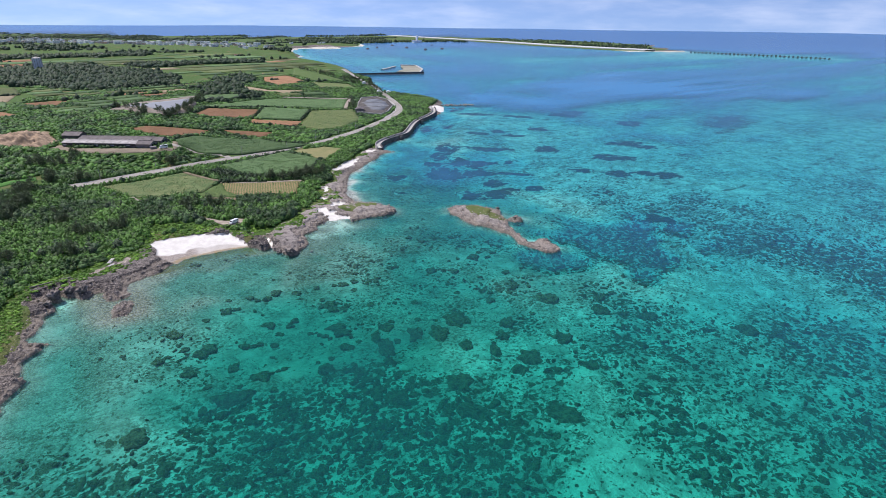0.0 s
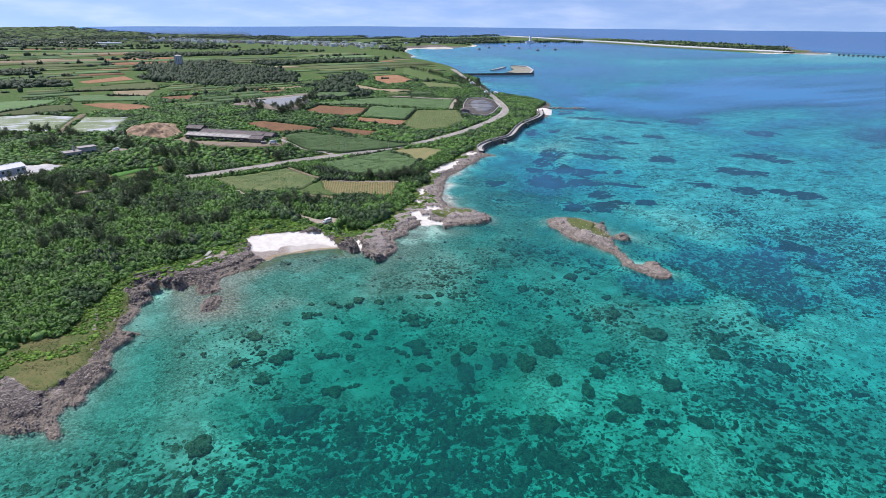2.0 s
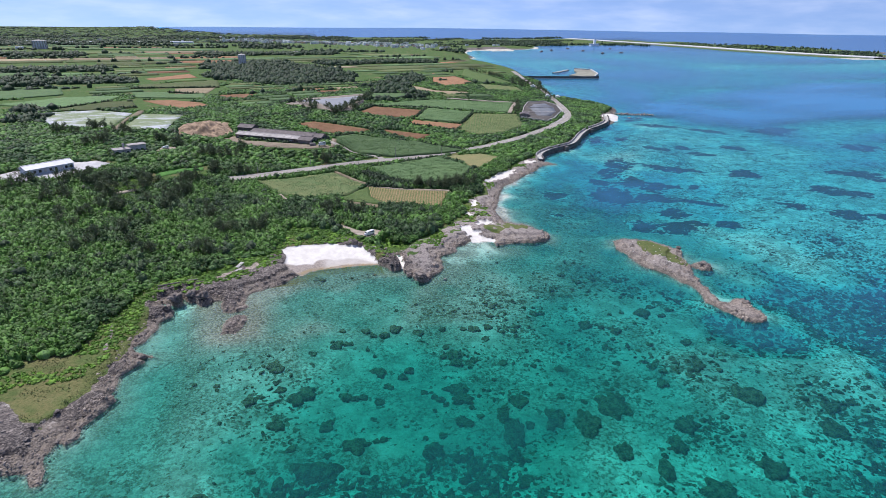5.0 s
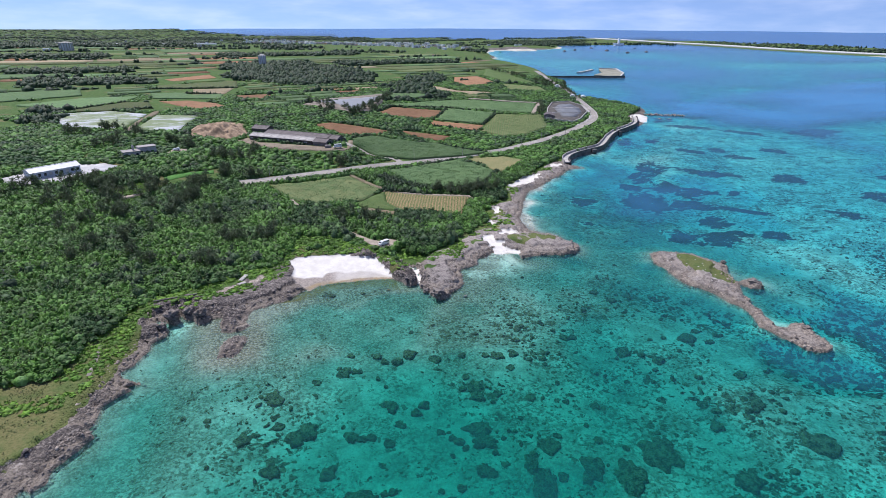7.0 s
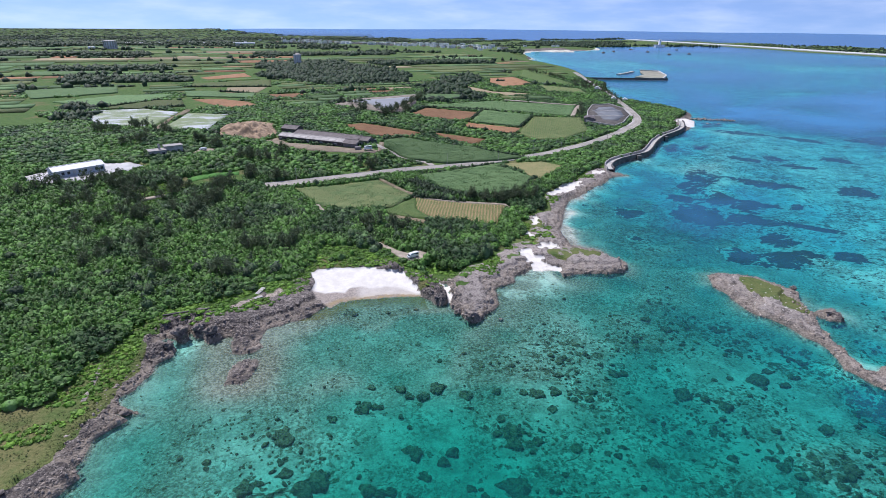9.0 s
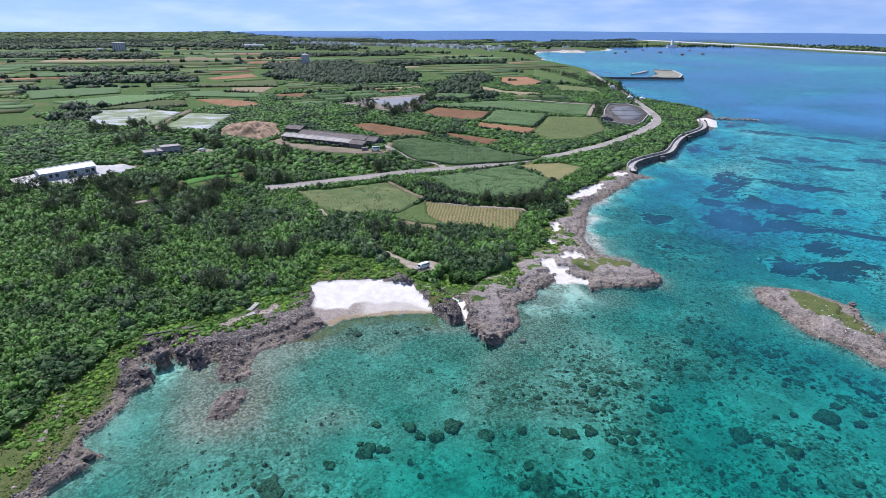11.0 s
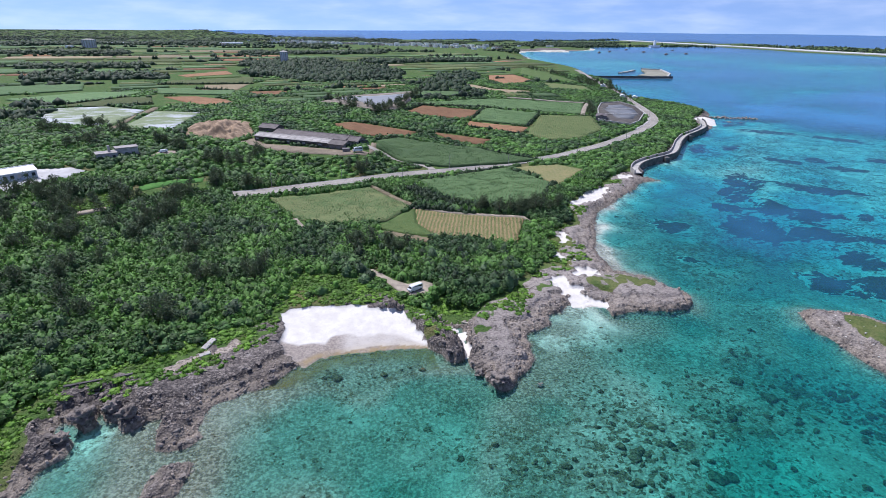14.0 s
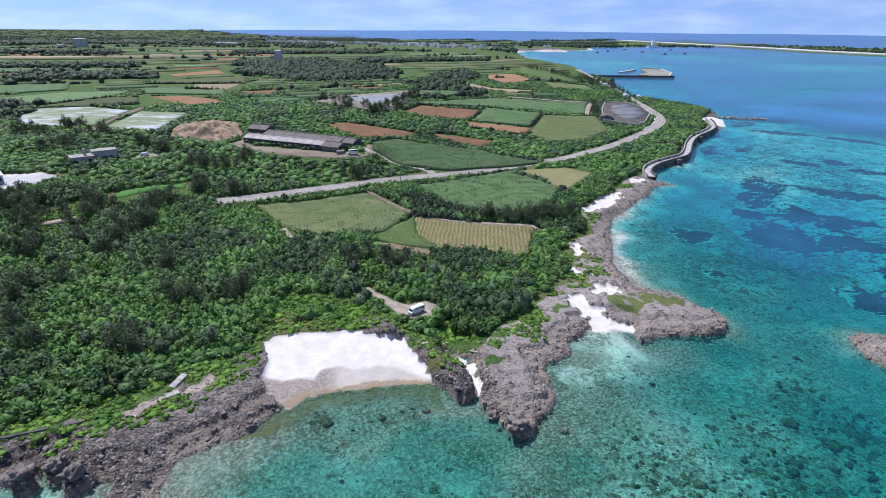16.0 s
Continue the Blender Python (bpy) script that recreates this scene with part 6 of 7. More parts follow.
def profile(line, pts, base=None):
    """Sweeps an outline of (offset, height) along a line at a level base."""
    bm = bmesh.new()
    rows = []
    for i, q in enumerate(line):
        d = (line[min(i + 1, len(line) - 1)] - line[max(i - 1, 0)]).normalized()
        nrm = Vector((-d.y, d.x))
        rows.append([bm.verts.new((*(q + nrm * o), z)) for o, z in pts])
    for r, s in zip(rows, rows[1:]):
        for k in range(len(pts)):
            j = (k + 1) % len(pts)
            bm.faces.new((r[k], r[j], s[j], s[k]))
    for r in (rows[0], rows[-1]):
        bm.faces.new(r)
    bmesh.ops.recalc_face_normals(bm, faces=bm.faces)
    return bm


sea_wall = new("sea_wall")
tagged(sea_wall, "curving concrete sea wall with a walkway behind it", "sea wall")
# dark stain plus the sea face's shade, both put into one concrete colour
STAINED_SHADED = plain("stained_shaded_wall", (0.11, 0.1, 0.095), 0.9, 0.45, 0.3)
part("parapet", profile(WALL_LINE, [(-0.5, -1.5), (-0.3, 3.7), (0.3, 3.7), (0.5, 2.6), (0.5, -1.5)]), STAINED_SHADED, sea_wall)
part("walkway", profile(WALL_LINE, [(0.5, 2.2), (0.5, 2.7), (4.2, 2.7), (4.2, 2.2)]), CONCRETE, sea_wall)
part("back_wall", profile(WALL_LINE, [(4.2, 1.0), (4.2, 4.2), (4.7, 4.2), (4.7, 1.0)]), CONCRETE, sea_wall)
for i in (16, 44):
    q = WALL_LINE[i]
    part("buttress", box(bmesh.new(), q.x - 1.6, q.x + 1.6, q.y - 3.4, q.y - 0.2, -1.5, 3.0), STAINED_SHADED, sea_wall)

# harbour breakwater and quay
quay = new("harbour_breakwater")
tagged(quay, "low concrete harbour breakwater with a sandy quay", "breakwater")
line = spline([(446, 880), (520, 864), (596, 848)], 12)
part("mole", profile(line, [(-5, -2), (-3, 2.2), (3, 2.2), (5, -2)]), CONCRETE, quay)
part("parapet", profile(line, [(-4, 1.5), (-3.6, 4.4), (-2.4, 4.4), (-2.4, 1.5)]), STAINED_SHADED, quay)
bm = bmesh.new()
for z0 in (-2, 1.9):
    bm.faces.new([bm.verts.new((x, y, z0)) for x, y in ((566, 905), (592, 852), (640, 915), (690, 1022), (664, 1052), (640, 1010), (612, 950), (590, 930))])
lo, hi = bm.faces[:]
for i in range(8):
    j = (i + 1) % 8
    bm.faces.new((lo.verts[i], lo.verts[j], hi.verts[j], hi.verts[i]))
bmesh.ops.recalc_face_normals(bm, faces=bm.faces)
part("quay", bm, plain("quay_sand", (0.27, 0.26, 0.2), 0.95, 0.35, 0.05), quay)
rim = [(592, 852), (640, 915), (690, 1022), (664, 1052)]
for (ax, ay), (bx, by) in zip(rim, rim[1:]):
    a, b = Vector((ax, ay)), Vector((bx, by))
    part("quay_wall", profile([a, a.lerp(b, 0.5), b], [(0.2, 1.8), (0.2, 4.0), (3.0, 4.0), (3.0, 1.8)]), PAINT, quay, "pale concrete quay parapet")
line = spline([(640, 1040), (600, 1000), (570, 975)], 12)
part("inner_mole", profile(line, [(-4, -2), (-3, 1.8), (3, 1.8), (4, -2)]), CONCRETE, quay)

# far runway on its low island
rwy = new("runway")
tagged(rwy, "pale concrete runway on a low grassy island", "runway", kind="structure")
line = [Vector(p) for p in [(2030, 1330), (2010, 1566), (2020, 1900), (2040, 2272), (1990, 2600), (1930, 2900), (1850, 3150)]]
bm = bmesh.new()
rows = []
for q in line:
    z = ground_z(q.x, q.y) + 2.5
    rows.append([bm.verts.new((q.x - 34, q.y, z)), bm.verts.new((q.x + 34, q.y, z + 1)), bm.verts.new((q.x + 34, q.y, z - 12)), bm.verts.new((q.x - 34, q.y, z - 12))])
for r, s in zip(rows, rows[1:]):
    for k in range(4):
        bm.faces.new((r[k], r[(k + 1) % 4], s[(k + 1) % 4], s[k]))
bmesh.ops.recalc_face_normals(bm, faces=bm.faces)
part("runway_surface", bm, plain("runway_concrete", (0.5, 0.5, 0.5), 0.9, 0.1, 0.02), rwy)
terminal = new("terminal")
tagged(terminal, "white terminal building with a control tower", "terminal")
terminal.matrix_basis = pose(1560, 2420, 4)
boxed("hall", WALL_WHITE, terminal, 4, 50, 0, 20, -3, 8)
boxed("hall_roof", ROOF_WHITE, terminal, 2, 52, -2, 22, 8.01, 9.2)
boxed("control_tower", WALL_WHITE, terminal, 22, 31, 4, 13, 9.21, 32)
# approach lights on piles
pier = new("light_pier")
tagged(pier, "row of dark piles carrying approach lights over the reef", "pier")
PILE = plain("dark_pile", (0.1, 0.11, 0.12), 0.8)
for i in range(34):
    u = i / 33
    ax, ay = 2070 + 40 * math.sin(u * 2.2), 1170 - 480 * u
    boxed("pile", PILE, pier, ax - 2.2, ax + 2.2, ay - 2.2, ay + 2.2, -2, 5)
boxed("deck", PILE, pier, 2068, 2071, 690, 1170, 3.2, 4.2)
# rocks standing in the far lagoon
for ax, ay in ((1117, 1999), (1288, 2168), (1228, 1945), (1202, 1763), (1308, 1801), (1480, 2130), (1020, 1900)):
    bm = bmesh.new()
    bmesh.ops.create_icosphere(bm, subdivisions=2, radius=1)
    for v_ in bm.verts:
        v_.co = Vector((v_.co.x * 9, v_.co.y * 7, v_.co.z * 5)) * (0.75 + 0.5 * noise.noise(v_.co * 1.7 + Vector((ax, ay, 0)))) + Vector((ax, ay, 0.5))
    tagged(part("lagoon_rock", bm, ROOF_DARK), "dark mushroom rock standing in the lagoon", "rock", "lagoon rocks")


# ---- vehicles ----
def van(x, y, z, turn, paint, label, high=2.0, length=4.7, name="van"):
    root = new(name)
    root.matrix_basis = pose(x, y, z, 0, 0, turn)
    tagged(root, label, name)
    half = 0.85
    bm = bmesh.new()
    side = [(0, 0.35), (0, 0.95), (0.25, 1.1), (0.95, high - 0.05), (1.3, high), (length - 0.15, high), (length, high - 0.2), (length, 0.35)]
    a = [bm.verts.new((px, -half * (0.9 if pz > 1.2 else 1), pz)) for px, pz in side]
    b = [bm.verts.new((px, half * (0.9 if pz > 1.2 else 1), pz)) for px, pz in side]
    bm.faces.new(a)
    bm.faces.new(b[::-1])
    for i in range(len(side)):
        j = (i + 1) % len(side)
        bm.faces.new((a[j], a[i], b[i], b[j]))
    bmesh.ops.recalc_face_normals(bm, faces=bm.faces)
    bmesh.ops.bevel(bm, geom=bm.edges[:], offset=0.06, segments=2, affect="EDGES")
    part("body", bm, paint, root)
    for sgn in (-1, 1):
        boxed("side_window", GLASS, root, 1.15, length - 0.3, sgn * half * 0.93 - 0.02, sgn * half * 0.93 + 0.02, 1.15, high - 0.25)
        boxed("headlight", SHEET_CLEAR, root, -0.03, 0.05, sgn * 0.6 - 0.16, sgn * 0.6 + 0.16, 0.72, 0.9)
        for wx0 in (0.8, length - 0.9):
            bm = bmesh.new()
            m = Matrix.Translation((wx0, sgn * 0.78, 0.33)) @ Matrix.Rotation(radians(90), 4, "X")
            bmesh.ops.create_cone(bm, cap_ends=True, segments=14, radius1=0.33, radius2=0.33, depth=0.22, matrix=m)
            w = part("wheel", bm, PILE, root)
            bm = bmesh.new()
            m = Matrix.Translation((wx0, sgn * 0.9, 0.33)) @ Matrix.Rotation(radians(90), 4, "X")
            bmesh.ops.create_cone(bm, cap_ends=True, segments=10, radius1=0.19, radius2=0.17, depth=0.04, matrix=m)
            part("rim", bm, STEEL_GREY, w)
    bm = bmesh.new()
    vs = [bm.verts.new(p) for p in ((0.27, -0.72, 1.16), (0.27, 0.72, 1.16), (0.93, 0.7, high - 0.1), (0.93, -0.7, high - 0.1))]
    bm.faces.new(vs)
    bmesh.ops.solidify(bm, geom=bm.faces[:], thickness=0.03)
    part("windscreen", bm, GLASS, root)
    return root


WHITE_PAINT = plain("white_car_paint", (0.75, 0.75, 0.74), 0.25, 0.05, 1, 0.0, 0.0, 0.5)
DARK_PAINT = plain("dark_car_paint", (0.05, 0.055, 0.07), 0.25, 0.1, 1, 0.0, 0.0, 0.5)
van(16.2, 133.2, ground_z(18, 134) + 0.27, 28, WHITE_PAINT, "white high-roof van parked above the beach")
van(17.5, 313, ground_z(17.5, 313) + 0.2, 40, DARK_PAINT, "dark truck parked at the barn's end", 2.6, 6.5, "truck")
van(12.5, 296.5, ground_z(12.5, 296.5) + 0.2, 10, WHITE_PAINT, "white truck parked in the farm yard", 2.4, 5.5, "truck")
van(-88, 300, ground_z(-88, 300) + 0.2, 30, WHITE_PAINT, "white car parked by the small house", 1.5, 4.2, "car")
# poles along the road
POLE = plain("grey_pole", (0.3, 0.28, 0.26), 0.85)
for i, (ax, ay) in enumerate(((-29, 248.5), (4, 263.5), (35, 262.5), (65, 281.5), (99, 279.5), (133.5, 306), (154, 304), (186, 336), (212, 344), (250, 392), (282, 425))):
    root = new("utility_pole")
    root.matrix_basis = pose(ax, ay, ground_z(ax, ay), 0, 0, 30)
    tagged(root, "slim grey concrete utility pole by the road", "pole", "roadside poles")
    bm = bmesh.new()
    bmesh.ops.create_cone(bm, cap_ends=True, segments=8, radius1=0.17, radius2=0.1, depth=7.5, matrix=Matrix.Translation((0, 0, 3.6)))
    part("shaft", bm, POLE, root)
    boxed("cross_arm", POLE, root, -0.7, 0.7, -0.06, 0.06, 6.6, 6.75)
# spoil heap
bm = bmesh.new()
bmesh.ops.create_grid(bm, x_segments=60, y_segments=48, size=1)
for v_ in bm.verts:
    u, w = v_.co.x, v_.co.y
    h0 = max(0, 1 - (u * u + w * w)) ** 0.7
    nz = noise.fractal(Vector((u * 3, w * 3, 4)), 0.7, 2, 6) - 0.7 * abs(noise.noise(Vector((u * 7, w * 7, 9)))) - 1.1 * math.exp(-((u + 0.25) ** 2 + (w + 0.55) ** 2) * 22)
    v_.co = Vector((-65 + u * 20 - w * 4, 362 + w * 18 + u * 4, 0))
    v_.co.z = ground_z(v_.co.x, v_.co.y) - 0.4 + h0 * (4.5 + 2.2 * nz)
for f in bm.faces:
    f.smooth = True
tagged(part("earth_mound", bm, EARTH), "heaped brown earth beside the barn", "earth heap")

# ---- reef and shore stones ----
REEF = Net("living_reef")
reef_fine = REEF.noise(2.4, 5, 0.75)
REEF_M = REEF.surface(REEF.mix(REEF.step(REEF.math("ADD", REEF.math("MULTIPLY", reef_fine, 0.6), REEF.math("MULTIPLY", REEF.noise(0.7, 4, 0.65), 0.4)), 0.4, 0.62), (0.03, 0.026, 0.017), (0.25, 0.19, 0.115)), 0.95, REEF.bump(reef_fine, 1.0, 0.4), spec=0.1)


def sea_depth_at(x, y):
    x, y = np.asarray(x, float), np.asarray(y, float)
    d = shore_distance(x, y)
    depth, weed = sea_floor(x, y, np.maximum(-d, 0))
    return depth, weed, d


def reef_patch(name, x, y, rx, ry, turn, tall, seed, material, label, category, group, spokes=30, ragged=0.5):
    """A low ragged-edged bank on the sea floor: an outline of coarse and fine lobes with an uneven top."""
    c, s = math.cos(radians(turn)), math.sin(radians(turn))
    bm = bmesh.new()
    rings = (1.0, 0.93, 0.8, 0.55, 0.28)
    px, py = [x], [y]
    for i in range(spokes):
        a = 6.283 * i / spokes
        e = Vector((math.cos(a), math.sin(a), seed))
        edge = 1 + ragged * (noise.noise(e * 1.4) + 0.55 * noise.noise(e * 3.7) + 0.4 * noise.noise(e * 8.3))
        for q in rings:
            u, v = math.cos(a) * rx * edge * q, math.sin(a) * ry * edge * q
            px.append(x + u * c - v * s)
            py.append(y + u * s + v * c)
    px, py = np.array(px), np.array(py)
    depth = sea_depth_at(px, py)[0]
    vs = []
    for i, (a, b, z) in enumerate(zip(px, py, depth)):
        ring = (i - 1) % len(rings) if i else 9
        up = -0.25 if ring == 0 else tall * (0.72 if ring == 1 else 1.0) * (1 + 0.6 * noise.noise(Vector((a * 0.45, b * 0.45, seed))))
        vs.append(bm.verts.new((a, b, min(-z + up, -0.12))))
    n = len(rings)
    for i in range(spokes):
        j = (i + 1) % spokes
        for r in range(n - 1):
            bm.faces.new((vs[1 + i * n + r], vs[1 + j * n + r], vs[2 + j * n + r], vs[2 + i * n + r]))
        bm.faces.new((vs[i * n + n], vs[j * n + n], vs[0]))
    for f in bm.faces:
        f.smooth = True
    ob = part(name, bm, material)
    cover = [0.0 if i and (i - 1) % n == 0 else 0.35 if i and (i - 1) % n == 1 else 0.6 if i and (i - 1) % n == 2 else 0.9 for i in range(len(vs))]
    ob.data.attributes.new("cover", "FLOAT", "POINT").data.foreach_set("value", cover)
    tagged(ob, label, category, group)


HEADS = [(-18.6, 31.3, 3), (-21.5, 30, 2.6), (97.9, -4.6, 4.5), (37, 49.5, 2), (86.4, 79.8, 1.8), (98.9, 44.3, 3), (79, 7.7, 2.2), (42, 49, 1.6),
         (18.8, 52.9, 2), (-25.8, 44.6, 2), (-7.4, 53.1, 2.2), (-33.4, 32.3, 2), (61.7, 54.4, 2), (82.4, 35.8, 2), (100.5, 23.6, 2), (94.4, 11.2, 2.2),
         (81.8, -27.3, 3.6), (25.5, 34.1, 2), (8.6, 2.6, 2.6), (73, -9, 3), (-26.4, 47, 2), (-8.6, 27.6, 2), (57.7, -32.1, 2.6), (78, -43.1, 2.6),
         (120.3, -34.7, 3), (89.6, 73, 2), (-44.6, -1.8, 3.2), (-60, -30, 3), (140, -60, 4)]
REEF_TOPS = [(49, -1, 2.9, 5.6), (30, 2, 2.7, 4.8), (36, 13, 2.4, 2.9), (30, 9, 2, 3), (27, -5, 1.8, 2.2), (22, 23, 3.5, 2.8), (22, 18, 3, 2.2),
             (19, 10, 1.9, 1.8), (42, 4, 2.6, 3.6), (60, 3, 4.7, 6), (115, -15, 2.4, 2.7), (108, -22, 3.2, 3.6), (65, -29, 4, 4.3), (16, -17, 2, 3.3),
             (20, -22, 3.3, 3.5), (52, -12, 2.5, 3)]
REEF_LOW = [(66, -14, 2.2, 3), (58, -20, 1.8, 3), (-15, 18, 1.9, 2), (-27, 21, 2.1, 2.2), (75, 43, 2.2, 2.6), (12, 57, 1.9, 2.2), (8, 54.5, 1.6, 1.5), (2.5, 58.5, 1.7, 1.4), (4.5, 55.5, 1.2, 1.3),
            (26, 38, 1.8, 2.2), (11, 35, 1.6, 1.6), (8.5, 32.5, 1.4, 1.2), (3, 36, 1.3, 2), (54, -55, 5, 4), (38, -27, 3.6, 4.2), (33, -38, 3, 3), (-44, 0, 3, 2.6), (-19, 4, 5, 3), (-9, 9, 3.4, 2.6)]
for i, (x, y, r) in enumerate(HEADS):
    reef_patch("coral_head", x, y, r, r * 0.85, i * 40, min(1.1, 0.35 + r * 0.16), i * 3.7, REEF_M, "broad brown coral head on pale sand" if r > 3 else "small dark coral head on the sandy floor", "coral", "coral heads", 22)
for i, (x, y, rx, ry) in enumerate(REEF_TOPS + REEF_LOW):
    reef_patch("coral_head", x, y, rx, ry, -20, 0.75, 200 + i * 2.9, REEF_M, "flat-topped brown coral bank on pale sand", "coral", "coral heads", 28)

head_rng = random.Random(31)
for i in range(90):
    x, y, r = head_rng.uniform(-34, 118), head_rng.uniform(-6, 66), head_rng.uniform(0.6, 1.35)
    if y > 0.25 * x - 12 and shore_distance(np.array([x]), np.array([y]))[0] < -9:
        reef_patch("coral_head", x, y, r * 1.15, r, i * 50, 0.5, 900 + i * 1.7, REEF_M, "small dark coral head on the sandy floor", "coral", "coral heads", 14)

# dark sea grass on the turquoise flats: x, y, half width, half length; laid out fanwise from the bay
GRASS_NET = Net("sea_grass")
grass_fine, grass_big = GRASS_NET.noise(1.3, 5, 0.75), GRASS_NET.noise(0.2, 6, 0.68, GRASS_NET.turned(-22, 0.7, 1.4), 0.5)
grass_blades = GRASS_NET.mix(GRASS_NET.step(grass_fine, 0.4, 0.7), (0.018, 0.024, 0.026), (0.1, 0.11, 0.09))
grass_sand = GRASS_NET.mix(GRASS_NET.step(grass_fine, 0.35, 0.65), (0.34, 0.33, 0.28), (0.6, 0.58, 0.5))
grass_cover = GRASS_NET.step(GRASS_NET.math("ADD", GRASS_NET.attr("cover"), GRASS_NET.math("MULTIPLY", GRASS_NET.math("SUBTRACT", grass_big, 0.5), 3.6)), 0.42, 0.54)
SEA_GRASS = GRASS_NET.surface(GRASS_NET.mix(grass_cover, grass_sand, grass_blades), 0.95, GRASS_NET.bump(grass_fine, 1.0, 0.3), spec=0.1)
BEDS = [(140, 184, 8, 8), (123, 148, 4, 2.4), (176, 175, 13, 18), (220, 236, 10, 22), (205, 222, 8, 14), (210, 190, 20, 14), (195, 162, 12.5, 9), (187, 134, 8.4, 11),
        (158, 122, 8, 7), (158, 114, 6, 3), (172, 114, 8, 8), (255, 218, 20, 8), (311, 279, 8, 9), (236, 176, 3.3, 5), (289, 280, 11, 8), (359, 374, 28, 9), (394, 336, 18, 9)]
BEDS_EAST = [(216, 146, 14, 3.6), (182, 202, 7, 6), (187, 117, 5.7, 5), (294, 193, 9, 15), (372, 172, 17, 12), (316, 141, 14, 13), (277, 105, 9.5, 8), (471, 243, 15, 15),
             (470, 331, 23, 26), (202, 111, 6, 6), (263, 125, 7, 6), (296, 95, 8, 7), (218, 29, 9, 8), (304, 81, 8, 9), (376, 153, 10, 9), (355, 267, 10, 10), (310, 252, 9, 9)]
for i, (x, y, rx, ry) in enumerate(BEDS + BEDS_EAST):
    reef_patch("seagrass_bed", x, y, rx * 1.2, ry * 1.2, math.degrees(math.atan2(y + 60, x + 15)) - 90, 0.14, 500 + i * 4.3, SEA_GRASS, "dark meadow of sea grass under shallow water", "sea grass", "sea grass beds", 40, 0.5)


def lumps(name, x, y, z, r, tall, template, material, label, category, spread=(0.6, 1.35)):
    n = len(x)
    tv, tf = template
    turn = rng.uniform(0, 6.283, n)
    c, s = np.cos(turn)[:, None], np.sin(turn)[:, None]
    lump = rng.uniform(spread[0], spread[1], (n, len(tv)))
    squash = rng.uniform(0.6, 1.3, n)[:, None]
    ux, uy = tv[None, :, 0] * squash * lump * r[:, None], tv[None, :, 1] / squash * lump * r[:, None]
    vx, vy = ux * c - uy * s + x[:, None], ux * s + uy * c + y[:, None]
    vz = tv[None, :, 2] * lump * tall[:, None] + z[:, None]
    ob = new(name, soup(name, np.stack([vx, vy, vz], -1).reshape(-1, 3), (tf[None] + (np.arange(n) * len(tv))[:, None, None]).reshape(-1, 3)))
    ob.data.materials.append(material)
    return tagged(ob, label, category, kind="stuff")


# scattered coral growth over the near sea floor
kx, ky = scattered(-110, 330, -150, 130, 2.0)
kd, kw, ks = sea_depth_at(kx, ky)
clump = value_noise(kx, ky, 7, 81) * 0.6 + value_noise(kx, ky, 22, 82) * 0.4
keep = (ks < -7) & (rng.random(len(kx)) < np.clip((kw * 1.1 + clump - 0.66) * 1.4, 0.012, 0.5)) & (np.hypot(kx + 20, ky + 30) < 330)
kx, ky, kd = kx[keep], ky[keep], kd[keep]
kr = (0.28 + 0.75 * rng.random(len(kx)) ** 2.2) * (1 + 0.7 * smooth(0.3, 0.6, sea_depth_at(kx, ky)[1]))
lumps("reef_growth", kx, ky, -kd, kr, 0.3 + 0.35 * kr, BALL_COARSE, REEF_M, "countless small coral growths on the sea floor", "coral")

# loose limestone along the shore
rx, ry = scattered(-100, 190, 0, 262, 0.66)
rz, rd, rsand, rrock, rgrass, rweed, rdepth = terrain(rx, ry)
edge = (rd > -0.7) & (rd < 2.0 + 4 * value_noise(rx, ry, 9, 91)) & (rsand < 0.3) & (rng.random(len(rx)) < 0.26 + 0.2 * smooth(10, 30, rx))
edge |= (rrock > 0.6) & (rgrass < 0.4) & (rng.random(len(rx)) < 0.03)
rx, ry, rz = rx[edge], ry[edge], rz[edge]
rs = 0.14 + 0.4 * rng.random(len(rx)) ** 2.4
stone_net = Net("pitted_limestone")
sn1, sn2 = stone_net.noise(0.5, 4), stone_net.noise(3.0, 5, 0.7)
stone_col = stone_net.mix(stone_net.step(sn1, 0.35, 0.65), (0.2, 0.165, 0.14), (0.42, 0.355, 0.3))
stone_col = stone_net.mix(stone_net.step(sn2, 0.5, 0.72, 0, 0.8), stone_col, (0.09, 0.078, 0.07))
STONE = stone_net.surface(stone_col, 0.95, stone_net.bump(sn2, 1.0, 0.25), spec=0.1)
plate_net = Net("grey_limestone")
pn1, pn2, pn3 = plate_net.noise(0.3, 4), plate_net.noise(1.4, 5, 0.65), plate_net.noise(5, 4)
plate_col = plate_net.mix(plate_net.step(pn1, 0.3, 0.7), (0.155, 0.134, 0.12), (0.275, 0.24, 0.212))
plate_col = plate_net.mix(plate_net.step(pn2, 0.5, 0.68, 0, 0.85), plate_col, (0.06, 0.052, 0.05))
plate_col = plate_net.mix(plate_net.step(pn3, 0.6, 0.8, 0, 0.6), plate_col, (0.36, 0.32, 0.29))
PLATE = plate_net.surface(plate_col, 0.95, plate_net.bump(pn2, 1.0, 0.5), spec=0.1)
lumps("shore_rubble", rx, ry, np.maximum(rz - 0.05, -0.6), rs, rs * rng.uniform(0.6, 1.3, len(rx)), ball(1, -0.6), STONE,
      "jagged grey-brown limestone rubble along the water", "rocks", (0.6, 1.35))

